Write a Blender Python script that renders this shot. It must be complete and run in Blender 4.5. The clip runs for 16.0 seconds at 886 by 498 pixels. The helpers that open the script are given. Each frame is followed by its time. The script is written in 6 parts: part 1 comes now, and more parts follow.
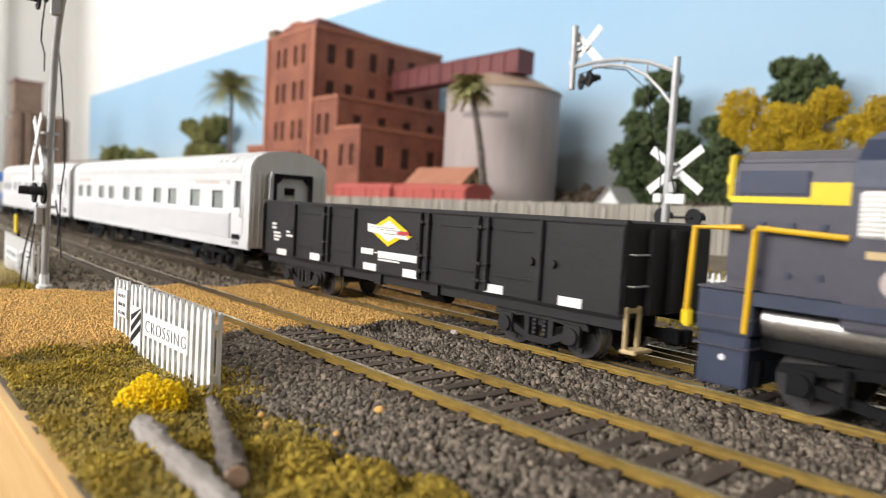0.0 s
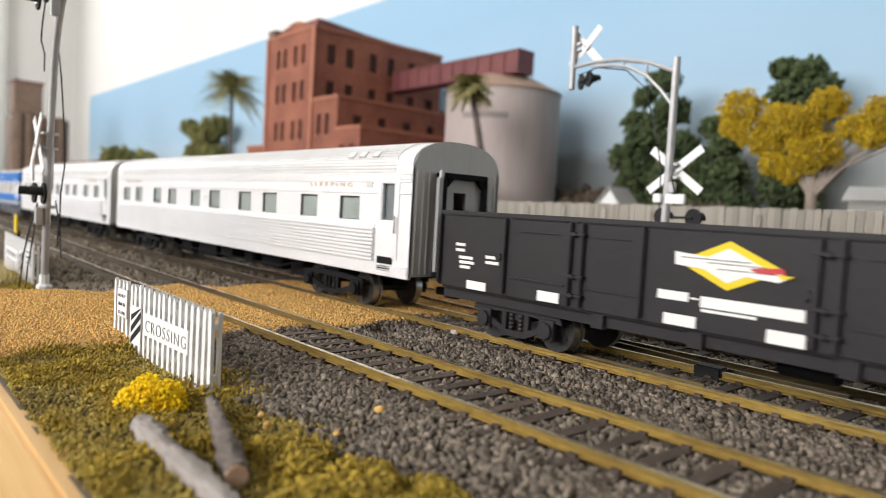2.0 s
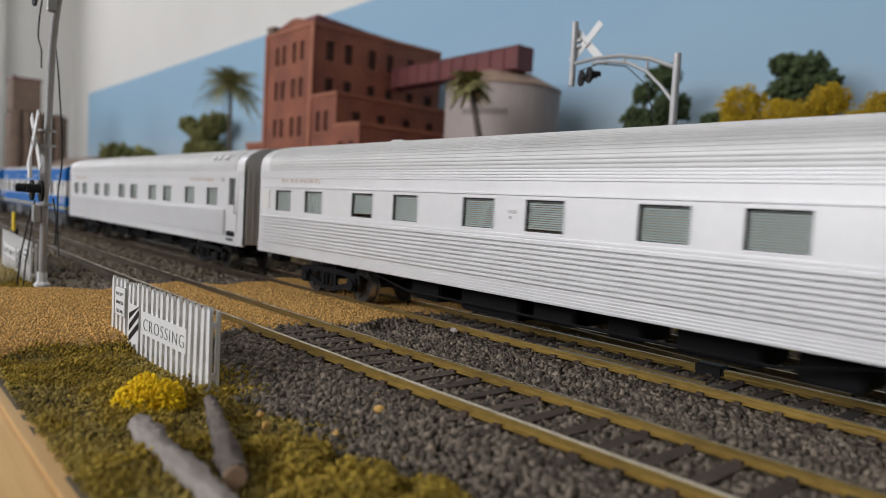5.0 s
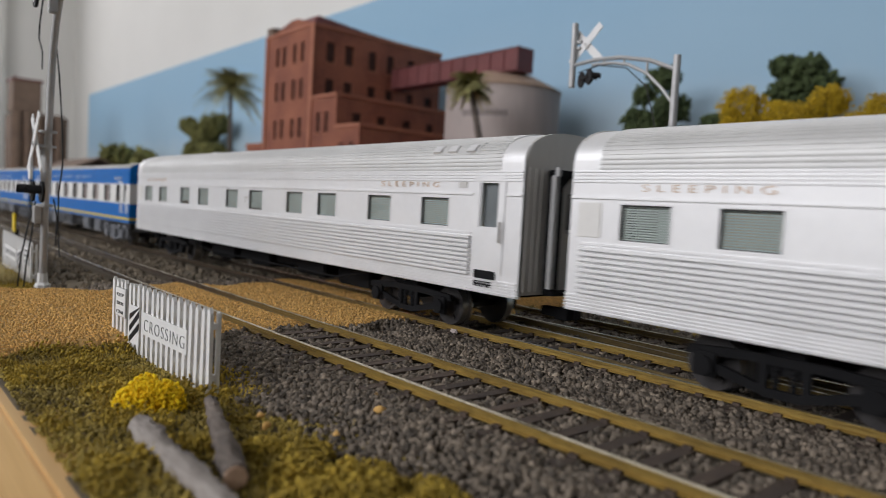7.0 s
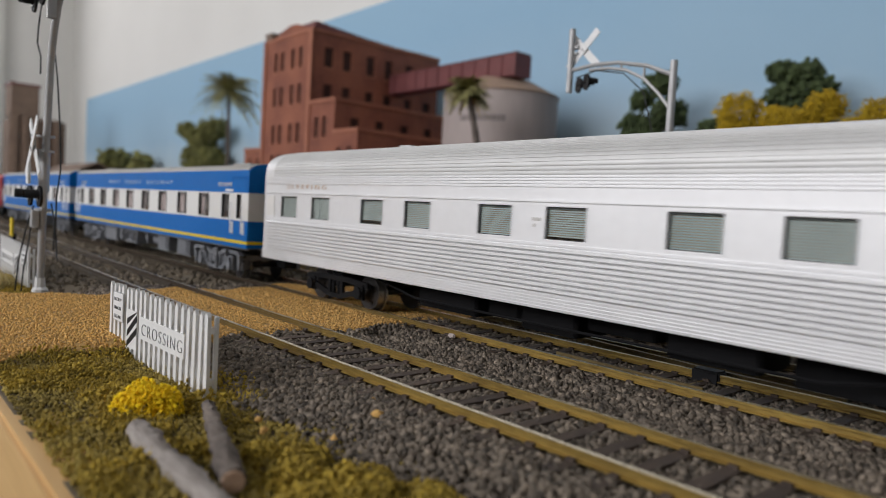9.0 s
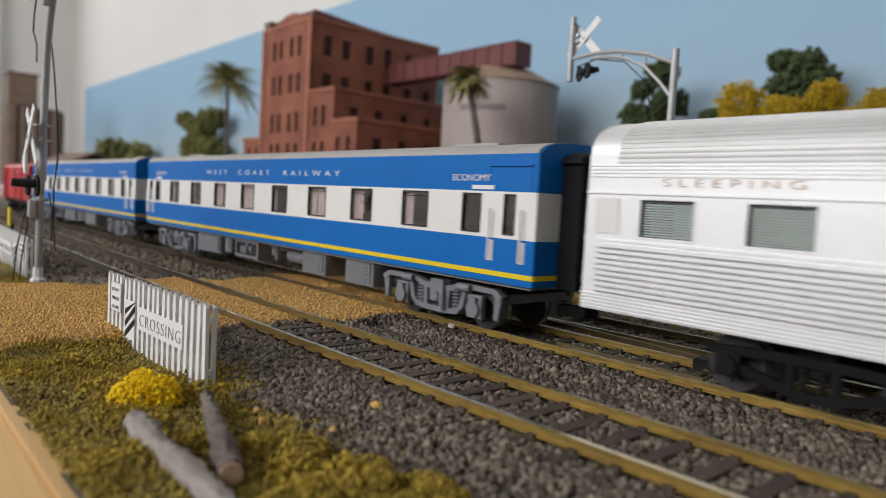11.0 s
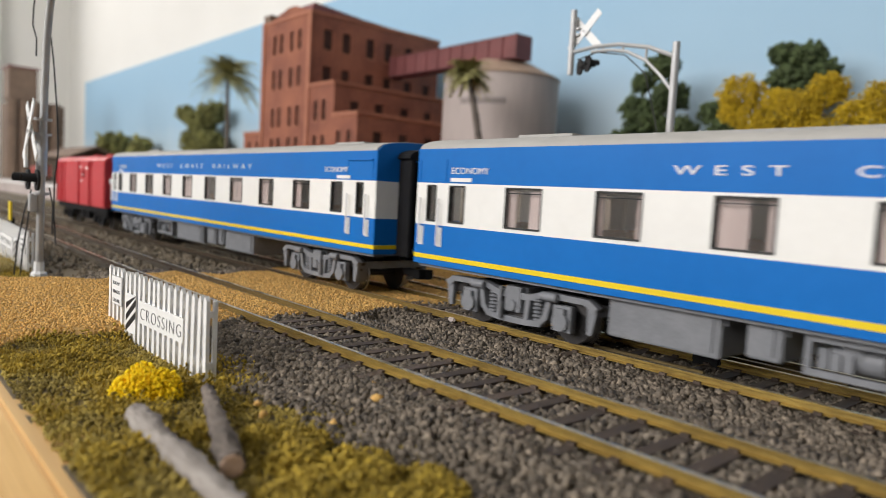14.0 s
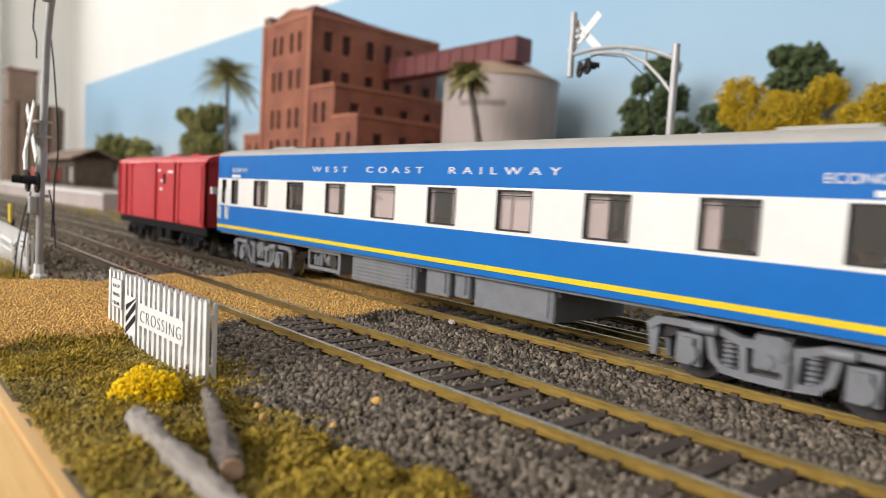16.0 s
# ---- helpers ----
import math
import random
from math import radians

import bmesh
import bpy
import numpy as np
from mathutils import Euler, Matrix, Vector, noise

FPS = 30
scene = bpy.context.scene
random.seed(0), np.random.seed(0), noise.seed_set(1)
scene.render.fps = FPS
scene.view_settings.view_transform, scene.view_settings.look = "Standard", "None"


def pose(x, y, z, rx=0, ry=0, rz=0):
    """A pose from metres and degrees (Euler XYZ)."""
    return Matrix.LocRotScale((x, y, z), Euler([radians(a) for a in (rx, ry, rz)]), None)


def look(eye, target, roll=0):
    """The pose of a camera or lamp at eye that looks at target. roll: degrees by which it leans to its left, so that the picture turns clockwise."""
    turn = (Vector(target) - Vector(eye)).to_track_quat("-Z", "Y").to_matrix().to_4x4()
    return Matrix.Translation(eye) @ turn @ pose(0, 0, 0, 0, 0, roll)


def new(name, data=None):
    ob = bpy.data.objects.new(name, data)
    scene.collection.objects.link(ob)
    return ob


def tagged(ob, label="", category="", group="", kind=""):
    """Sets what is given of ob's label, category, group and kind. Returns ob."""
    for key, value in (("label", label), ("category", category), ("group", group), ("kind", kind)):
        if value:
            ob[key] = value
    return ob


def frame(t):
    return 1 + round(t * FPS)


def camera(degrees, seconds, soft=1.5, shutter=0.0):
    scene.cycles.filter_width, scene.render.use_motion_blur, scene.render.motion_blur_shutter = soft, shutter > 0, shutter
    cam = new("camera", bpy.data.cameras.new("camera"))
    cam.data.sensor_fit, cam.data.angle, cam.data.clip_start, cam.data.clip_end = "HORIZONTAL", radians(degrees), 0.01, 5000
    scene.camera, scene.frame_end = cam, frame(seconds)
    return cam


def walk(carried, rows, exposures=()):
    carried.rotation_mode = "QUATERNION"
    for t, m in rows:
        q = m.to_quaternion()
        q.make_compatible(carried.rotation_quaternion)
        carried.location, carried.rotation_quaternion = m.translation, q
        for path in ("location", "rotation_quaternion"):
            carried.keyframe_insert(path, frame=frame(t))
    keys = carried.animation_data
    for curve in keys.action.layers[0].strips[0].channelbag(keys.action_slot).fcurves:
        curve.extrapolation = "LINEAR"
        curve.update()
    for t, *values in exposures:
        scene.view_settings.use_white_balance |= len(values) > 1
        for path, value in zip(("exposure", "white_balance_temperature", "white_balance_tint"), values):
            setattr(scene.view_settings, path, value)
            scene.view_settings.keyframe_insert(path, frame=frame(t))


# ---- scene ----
# ---- camera and its way ----
def view(x, y, z, heading, dip, roll):
    """A camera pose from millimetres and degrees."""
    a, d = radians(heading), radians(dip)
    eye = Vector((x, y, z)) / 1000
    return look(eye, eye + Vector((math.cos(a) * math.cos(d), math.sin(a) * math.cos(d), -math.sin(d))), roll)


cam = camera(65.97, 16.0, soft=0.7, shutter=0.45)
CAMERA_ROWS = [
    (0.0, -0.03, 0.02, 31.61, 138.891, 3.325, 3.228),
    (0.5, -0.01, 0.01, 31.58, 138.893, 3.324, 3.215),
    (1.0, -0.02, -0.01, 31.46, 138.888, 3.269, 3.240),
    (1.5, -0.00, 0.00, 31.58, 138.895, 3.256, 3.214),
    (2.0, -0.02, 0.02, 31.50, 138.893, 3.291, 3.221),
    (2.5, -0.45, 0.30, 31.53, 138.869, 3.428, 3.204),
    (3.0, -0.57, 0.38, 31.58, 138.862, 3.480, 3.201),
    (3.5, -0.63, 0.47, 31.64, 138.868, 3.549, 3.166),
    (4.0, -1.01, 0.64, 31.65, 138.817, 3.596, 3.174),
    (6.5, -0.68, 0.47, 31.59, 138.833, 3.470, 3.178),
    (7.0, -0.68, 0.41, 31.64, 138.828, 3.462, 3.205),
    (7.5, -0.16, 0.13, 31.60, 138.865, 3.280, 3.179),
    (8.0, 0.04, -0.01, 31.66, 138.757, 2.827, 3.199),
    (8.5, -0.25, 0.24, 31.70, 138.717, 2.833, 3.167),
    (9.0, -0.39, 0.25, 31.62, 138.676, 3.053, 3.220),
    (11.5, -1.30, 1.00, 31.54, 138.600, 4.060, 3.235),
    (12.0, -1.29, 1.00, 31.55, 138.603, 4.193, 3.240),
    (12.5, -1.34, 1.04, 31.51, 138.612, 4.207, 3.222),
    (13.0, -1.01, 0.83, 31.50, 138.619, 4.289, 3.216),
    (13.5, -1.00, 0.83, 31.54, 138.620, 4.322, 3.209),
    (14.0, -1.03, 0.94, 31.49, 138.633, 4.406, 3.183),
    (14.5, -0.97, 0.92, 31.51, 138.640, 4.400, 3.170),
    (15.0, -1.14, 0.92, 31.54, 138.620, 4.282, 3.200),
    (15.5, -1.12, 0.92, 31.56, 138.623, 4.274, 3.194),
    (16.0, -1.16, 0.95, 31.56, 138.625, 4.232, 3.184),
]
EXPOSURES = [(0.0, 0.0, 6500, 12), (1.5, -0.05, 6500, 12), (2.5, -0.27, 6400, 12), (3.5, -0.7, 6300, 13), (4.2, -0.98, 6250, 13),
             (6.3, -1.08, 6200, 13), (8.5, -1.08, 6200, 13), (9.2, -1.03, 6250, 13), (11.3, -0.8, 6350, 12), (11.8, -0.64, 6380, 12), (12.5, -0.5, 6400, 11),
             (13.5, -0.43, 6500, 11), (15.0, -0.4, 6600, 11), (16.0, -0.24, 6650, 12)]
walk(cam, [(t, view(*r)) for t, *r in CAMERA_ROWS], exposures=EXPOSURES)
cam.data.dof.use_dof = True
cam.data.dof.focus_distance = 0.16
cam.data.dof.aperture_fstop = 20.0

# ---- light: a daylit room with big windows behind the camera and to the left ----
world = bpy.data.worlds.new("daylight")
scene.world = world
world.use_nodes = True
sky = world.node_tree.nodes.new("ShaderNodeTexSky")
sky.sky_type, sky.sun_disc = "NISHITA", False
sky.sun_elevation, sky.sun_rotation = radians(40), radians(200)
world.node_tree.links.new(sky.outputs[0], world.node_tree.nodes["Background"].inputs[0])
world.node_tree.nodes["Background"].inputs[1].default_value = 0.1


def window_light(x, y, z, tx, ty, tz, w, h, watts, colour):
    lamp = bpy.data.lights.new("window_daylight", "AREA")
    lamp.shape, lamp.size, lamp.size_y, lamp.energy, lamp.color = "RECTANGLE", w, h, watts, colour
    ob = new("window_daylight", lamp)
    ob.matrix_world = look((x, y, z), (tx, ty, tz))
    return ob


window_light(-0.75, -1.78, 0.92, -0.75, 0.0, 0.92, 2.4, 0.96, 80, (1.0, 0.975, 0.94))
window_light(-3.42, -0.2, 0.92, 0.0, -0.2, 0.92, 0.7, 0.96, 20, (1.0, 0.975, 0.94))


# ---- materials ----
def material(name, col, col2=None, scale=300.0, rough=0.6, metal=0.0, bump=0.15, fine=None, spec=0.5, per_object=0.0, per_island=0.0, stretch=None, fac=0.5):
    """A surface with two colours mixed by coarse and fine grain, relief and uneven gloss. scale: per metre."""
    m = bpy.data.materials.new(name)
    m.use_nodes = True
    nt = m.node_tree
    n, l = nt.nodes, nt.links
    b = n["Principled BSDF"]
    b.inputs["Metallic"].default_value = metal
    b.inputs["Specular IOR Level"].default_value = spec
    col2 = col2 or tuple(c * 0.8 for c in col)
    tc = n.new("ShaderNodeTexCoord")
    mp = n.new("ShaderNodeMapping")
    mp.inputs["Scale"].default_value = stretch or (1, 1, 1)
    l.new(tc.outputs["Object"], mp.inputs["Vector"])

    def grain(s, detail):
        t = n.new("ShaderNodeTexNoise")
        t.inputs["Scale"].default_value, t.inputs["Detail"].default_value = s, detail
        l.new(mp.outputs[0], t.inputs["Vector"])
        return t.outputs["Fac"]
    big, small = grain(scale, 3), grain(fine or scale * 7, 4)
    mix = n.new("ShaderNodeMath")
    mix.operation = "MULTIPLY_ADD"
    l.new(big, mix.inputs[0])
    mix.inputs[1].default_value = 0.6
    mul = n.new("ShaderNodeMath")
    mul.operation = "MULTIPLY"
    l.new(small, mul.inputs[0])
    mul.inputs[1].default_value = 0.4
    l.new(mul.outputs[0], mix.inputs[2])
    ramp = n.new("ShaderNodeValToRGB")
    ramp.color_ramp.elements[0].position, ramp.color_ramp.elements[1].position = fac - 0.14, fac + 0.14
    ramp.color_ramp.elements[0].color, ramp.color_ramp.elements[1].color = (*col2, 1), (*col, 1)
    l.new(mix.outputs[0], ramp.inputs[0])
    out = ramp.outputs[0]
    if per_object or per_island:
        hsv = n.new("ShaderNodeHueSaturation")
        if per_object:
            src = n.new("ShaderNodeObjectInfo").outputs["Random"]
        else:
            src = n.new("ShaderNodeNewGeometry").outputs["Random Per Island"]
        mr = n.new("ShaderNodeMapRange")
        k = per_object or per_island
        mr.inputs["To Min"].default_value, mr.inputs["To Max"].default_value = 1 - k, 1 + k
        l.new(src, mr.inputs["Value"])
        l.new(mr.outputs[0], hsv.inputs["Value"])
        l.new(out, hsv.inputs["Color"])
        out = hsv.outputs[0]
    l.new(out, b.inputs["Base Color"])
    rr = n.new("ShaderNodeMapRange")
    rr.inputs["To Min"].default_value, rr.inputs["To Max"].default_value = max(0.02, rough - 0.1), min(1, rough + 0.1)
    l.new(small, rr.inputs["Value"])
    l.new(rr.outputs[0], b.inputs["Roughness"])
    if bump:
        bp = n.new("ShaderNodeBump")
        bp.inputs["Strength"].default_value, bp.inputs["Distance"].default_value = bump, 0.0004
        l.new(small, bp.inputs["Height"])
        l.new(bp.outputs[0], b.inputs["Normal"])
    return m


def glass_material(name, tint, rough=0.03, ior=1.5):
    """A thin pane: partly clear, partly reflecting."""
    m = bpy.data.materials.new(name)
    m.use_nodes = True
    nt = m.node_tree
    n, l = nt.nodes, nt.links
    gl = n.new("ShaderNodeBsdfGlossy")
    gl.inputs["Roughness"].default_value = rough
    tr = n.new("ShaderNodeBsdfTransparent")
    tr.inputs["Color"].default_value = (*tint, 1)
    lw = n.new("ShaderNodeLayerWeight")
    pw = n.new("ShaderNodeMath")
    pw.operation = "POWER"
    l.new(lw.outputs["Facing"], pw.inputs[0])
    pw.inputs[1].default_value = 4.0
    fr = n.new("ShaderNodeMath")
    fr.operation = "MULTIPLY_ADD"
    l.new(pw.outputs[0], fr.inputs[0])
    fr.inputs[1].default_value, fr.inputs[2].default_value = 0.55, ((ior - 1) / (ior + 1)) ** 2
    mx = n.new("ShaderNodeMixShader")
    l.new(fr.outputs[0], mx.inputs[0])
    l.new(tr.outputs[0], mx.inputs[1])
    l.new(gl.outputs[0], mx.inputs[2])
    l.new(mx.outputs[0], n["Material Output"].inputs["Surface"])
    return m


M_WALL = material("white_wall_paint", (0.84, 0.83, 0.8), (0.8, 0.79, 0.76), 4, 0.85, fine=120, bump=0.03)
# dim taupe for the unseen east wall, chosen to bounce less light
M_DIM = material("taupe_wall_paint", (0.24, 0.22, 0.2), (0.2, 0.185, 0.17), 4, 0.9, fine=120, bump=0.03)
# grey of the unseen ceiling is set low to weaken fill from above
M_CEIL = material("ceiling_paint", (0.42, 0.42, 0.41), (0.39, 0.39, 0.38), 4, 0.9, bump=0.02)
# the room floor is unseen and made dark to return little light
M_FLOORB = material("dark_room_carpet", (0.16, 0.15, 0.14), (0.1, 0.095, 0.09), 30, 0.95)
M_PINE = material("pale_pine", (0.72, 0.47, 0.2), (0.58, 0.35, 0.13), 60, 0.55, stretch=(0.12, 1, 1.6), bump=0.15)
M_SOIL = material("brown_soil", (0.17, 0.135, 0.085), (0.09, 0.072, 0.05), 60, 0.95, bump=0.6)
M_BALLAST = material("grey_ballast", (0.24, 0.196, 0.148), (0.068, 0.055, 0.042), 500, 0.78, per_island=0.6, bump=0.25)
M_BALLAST2 = material("brown_grey_ballast", (0.23, 0.185, 0.13), (0.1, 0.08, 0.055), 200, 0.9, per_island=0.45, bump=0.2)
M_ROAD = material("tan_road_grit", (0.72, 0.445, 0.14), (0.55, 0.32, 0.095), 500, 0.95, per_island=0.3, bump=0.2)
M_ROADBASE = material("tan_road_bed", (0.5, 0.31, 0.11), (0.36, 0.22, 0.075), 400, 0.95, bump=0.5)
M_MOSS = material("olive_turf", (0.43, 0.325, 0.07), (0.15, 0.11, 0.025), 70, 0.95, per_island=0.35, bump=0.3)
M_MOSS2 = material("bright_olive_turf", (0.5, 0.355, 0.045), (0.25, 0.175, 0.02), 90, 0.95, per_island=0.35, bump=0.3)
M_STRAW = material("pale_straw_tuft", (0.6, 0.5, 0.22), (0.45, 0.36, 0.14), 120, 0.9, per_island=0.3)
M_YELLOWFOAM = material("yellow_flock", (0.98, 0.73, 0.003), (0.94, 0.62, 0.003), 150, 0.9, per_island=0.15, bump=0.2)
M_RAIL = material("brassy_rail_side", (0.42, 0.29, 0.075), (0.22, 0.145, 0.04), 300, 0.42, metal=0.5, stretch=(0.2, 1, 1))
def brown_rail_west(m, brown):
    """Lets the colour turn to a dull brown along the line to the west of the road."""
    n, l = m.node_tree.nodes, m.node_tree.links
    b = n["Principled BSDF"]
    src = b.inputs["Base Color"].links[0].from_socket
    sep = n.new("ShaderNodeSeparateXYZ")
    l.new(n.new("ShaderNodeTexCoord").outputs["Object"], sep.inputs[0])
    far = n.new("ShaderNodeMapRange")
    far.inputs["From Min"].default_value, far.inputs["From Max"].default_value = -0.125, -0.24
    l.new(sep.outputs[0], far.inputs["Value"])
    mix = n.new("ShaderNodeMixRGB")
    l.new(far.outputs[0], mix.inputs[0])
    l.new(src, mix.inputs[1])
    mix.inputs[2].default_value = (*brown, 1)
    l.new(mix.outputs[0], b.inputs["Base Color"])


brown_rail_west(M_RAIL, (0.085, 0.06, 0.038))
# dull brass, darkened further so the train's shade sits in the colour
M_RAILSHADED = material("dull_brass_rail", (0.2, 0.14, 0.05), (0.1, 0.07, 0.03), 300, 0.5, metal=0.4, stretch=(0.2, 1, 1))
M_RAILTOP = material("polished_rail_top", (0.72, 0.66, 0.5), (0.55, 0.48, 0.33), 200, 0.28, metal=0.9, stretch=(0.1, 1, 1), bump=0.03)
M_SLEEPER = material("dark_sleeper", (0.1, 0.07, 0.05), (0.05, 0.036, 0.03), 400, 0.8, per_object=0.3, stretch=(1, 0.2, 1))
M_SILVER = material("aluminium_paint", (0.87, 0.87, 0.875), (0.82, 0.82, 0.825), 60, 0.46, metal=0.42, bump=0.02)
M_SILVERROOF = material("dull_aluminium_roof", (0.68, 0.68, 0.67), (0.61, 0.61, 0.6), 60, 0.48, metal=0.25, bump=0.02)
M_ENDGREY = material("grey_end_panel", (0.66, 0.645, 0.62), (0.57, 0.555, 0.53), 80, 0.45, metal=0.2, stretch=(1, 1, 0.15))
M_BLACK = material("matt_black_plastic", (0.011, 0.011, 0.012), (0.007, 0.007, 0.008), 200, 0.75, spec=0.15)
M_RUBBER = material("black_gangway_rubber", (0.01, 0.01, 0.012), (0.006, 0.006, 0.007), 200, 0.8, spec=0.25)
M_BLUE = material("satin_blue_paint", (0.004, 0.15, 0.51), (0.004, 0.136, 0.47), 50, 0.38, bump=0.01, spec=0.22)
M_WHITE = material("white_paint", (0.83, 0.82, 0.79), (0.79, 0.78, 0.75), 80, 0.4, bump=0.02)
M_YELLOW = material("yellow_paint", (0.82, 0.61, 0.008), (0.76, 0.55, 0.008), 100, 0.4, bump=0.02)
M_GREYROOF = material("grey_roof_paint", (0.42, 0.41, 0.39), (0.37, 0.36, 0.34), 90, 0.65)
M_UNDERGREY = material("grey_underframe", (0.215, 0.222, 0.24), (0.165, 0.172, 0.188), 200, 0.5)
M_GONDOLA = material("charcoal_wagon_paint", (0.0235, 0.0215, 0.0235), (0.017, 0.0157, 0.017), 90, 0.55, spec=0.3)
M_LOCO = material("slate_blue_paint", (0.06, 0.058, 0.078), (0.05, 0.048, 0.066), 80, 0.42)
M_LOCODARK = material("navy_paint", (0.03, 0.04, 0.075), (0.02, 0.03, 0.06), 80, 0.5)
M_RED = material("wagon_red_paint", (0.52, 0.036, 0.046), (0.45, 0.03, 0.038), 80, 0.5)
M_FADEDRED = material("faded_red_paint", (0.5, 0.1, 0.08), (0.42, 0.08, 0.06), 60, 0.6)
M_STEEL = material("bright_wheel_steel", (0.6, 0.58, 0.55), (0.45, 0.43, 0.4), 300, 0.3, metal=0.9)
M_DARKSTEEL = material("dark_wheel_steel", (0.06, 0.055, 0.055), (0.035, 0.033, 0.033), 300, 0.5, metal=0.4)
M_GLASS = glass_material("greyish_window_glass", (0.92, 0.95, 0.94), ior=1.5)
M_GLASS2 = glass_material("brown_window_glass", (0.95, 0.91, 0.89), ior=2.4)
M_BLIND = material("slatted_blind", (0.6, 0.635, 0.61), (0.51, 0.545, 0.52), 30, 0.7, bump=0)
M_FADED = material("faded_lettering_grey", (0.3, 0.26, 0.25), (0.24, 0.21, 0.2), 40, 0.85)
M_SEAT = material("brown_interior", (0.72, 0.42, 0.22), (0.56, 0.3, 0.15), 100, 0.7)
M_GOLD = material("copper_lettering", (0.62, 0.4, 0.22), (0.52, 0.33, 0.17), 200, 0.45)
M_BRICK = material("red_brick", (0.33, 0.118, 0.066), (0.19, 0.064, 0.042), 22, 0.85, fine=260, bump=0.4)
M_BRICK2 = material("pale_brick_ledge", (0.42, 0.17, 0.1), (0.34, 0.13, 0.08), 40, 0.85)
# dark brown puts the shade of unlit insides into the colour
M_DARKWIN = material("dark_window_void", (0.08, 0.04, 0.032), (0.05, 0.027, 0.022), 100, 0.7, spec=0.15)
M_CONVEYOR = material("maroon_iron", (0.2, 0.06, 0.06), (0.15, 0.045, 0.045), 40, 0.6)
M_SILO = material("pale_concrete", (0.5, 0.43, 0.405), (0.4, 0.34, 0.32), 18, 0.85, fine=90, stretch=(1, 1, 0.22))
M_SILOROOF = material("brown_silo_roof", (0.42, 0.3, 0.22), (0.34, 0.23, 0.17), 18, 0.85, fine=90)
M_TWIG2 = material("dark_weathered_twig", (0.2, 0.165, 0.14), (0.05, 0.04, 0.034), 200, 0.9, stretch=(0.15, 1, 1), bump=0.7)
M_LETTERGREY = material("worn_grey_lettering", (0.16, 0.16, 0.16), (0.1, 0.1, 0.1), 300, 0.6)
M_CONCRETE = material("brown_concrete", (0.26, 0.18, 0.13), (0.17, 0.115, 0.085), 8, 0.85, fine=60)
M_MAST = material("silver_mast_paint", (0.5, 0.5, 0.5), (0.42, 0.42, 0.42), 200, 0.45, metal=0.3)
M_SIGNWHITE = material("sign_white", (0.85, 0.85, 0.84), (0.8, 0.8, 0.79), 200, 0.5)
M_SIGNBLACK = material("sign_black", (0.018, 0.018, 0.02), (0.012, 0.012, 0.013), 200, 0.6, spec=0.25)
M_LENS = material("dark_red_lens", (0.02, 0.006, 0.006), (0.014, 0.005, 0.005), 200, 0.2)
M_BARK = material("grey_bark", (0.36, 0.3, 0.25), (0.2, 0.16, 0.13), 150, 0.9, stretch=(1, 1, 0.3), bump=0.5)
M_TWIG = material("weathered_twig", (0.38, 0.345, 0.315), (0.15, 0.125, 0.11), 200, 0.9, stretch=(0.15, 1, 1), bump=0.6)
M_CUTWOOD = material("cut_wood_end", (0.6, 0.42, 0.3), (0.45, 0.3, 0.2), 300, 0.8)
M_LEAF = material("dark_green_foliage", (0.092, 0.125, 0.045), (0.04, 0.062, 0.024), 30, 0.9, per_island=0.4)
M_LEAF2 = material("olive_foliage", (0.25, 0.24, 0.075), (0.12, 0.125, 0.04), 30, 0.9, per_island=0.4)
M_WATTLE = material("golden_foliage", (0.62, 0.43, 0.015), (0.4, 0.27, 0.012), 30, 0.9, per_island=0.35)
M_PALM = material("palm_frond", (0.44, 0.4, 0.16), (0.25, 0.24, 0.09), 50, 0.8, per_island=0.35)
M_FENCE = material("weathered_grey_paling", (0.38, 0.35, 0.3), (0.26, 0.24, 0.2), 60, 0.9, per_object=0.2, stretch=(1, 1, 0.2))
M_SCRUB = material("brown_scrub", (0.12, 0.082, 0.055), (0.06, 0.044, 0.03), 40, 0.95, per_island=0.4)
M_CREAM = material("cream_weatherboard", (0.62, 0.48, 0.26), (0.55, 0.42, 0.22), 40, 0.8)
M_TILEROOF = material("terracotta_roof", (0.45, 0.2, 0.12), (0.36, 0.15, 0.09), 40, 0.8)
M_TRIM = material("black_window_gasket", (0.03, 0.029, 0.028), (0.02, 0.02, 0.02), 200, 0.6)
M_LILAC = material("pale_lilac_curtain", (0.74, 0.67, 0.67), (0.58, 0.51, 0.51), 260, 0.85, stretch=(1, 1, 0.1))
M_HANDRAIL = material("ochre_handrail_paint", (0.78, 0.46, 0.008), (0.68, 0.39, 0.008), 150, 0.5)
M_WIRE = material("black_wire", (0.02, 0.02, 0.02), (0.015, 0.015, 0.015), 200, 0.5)


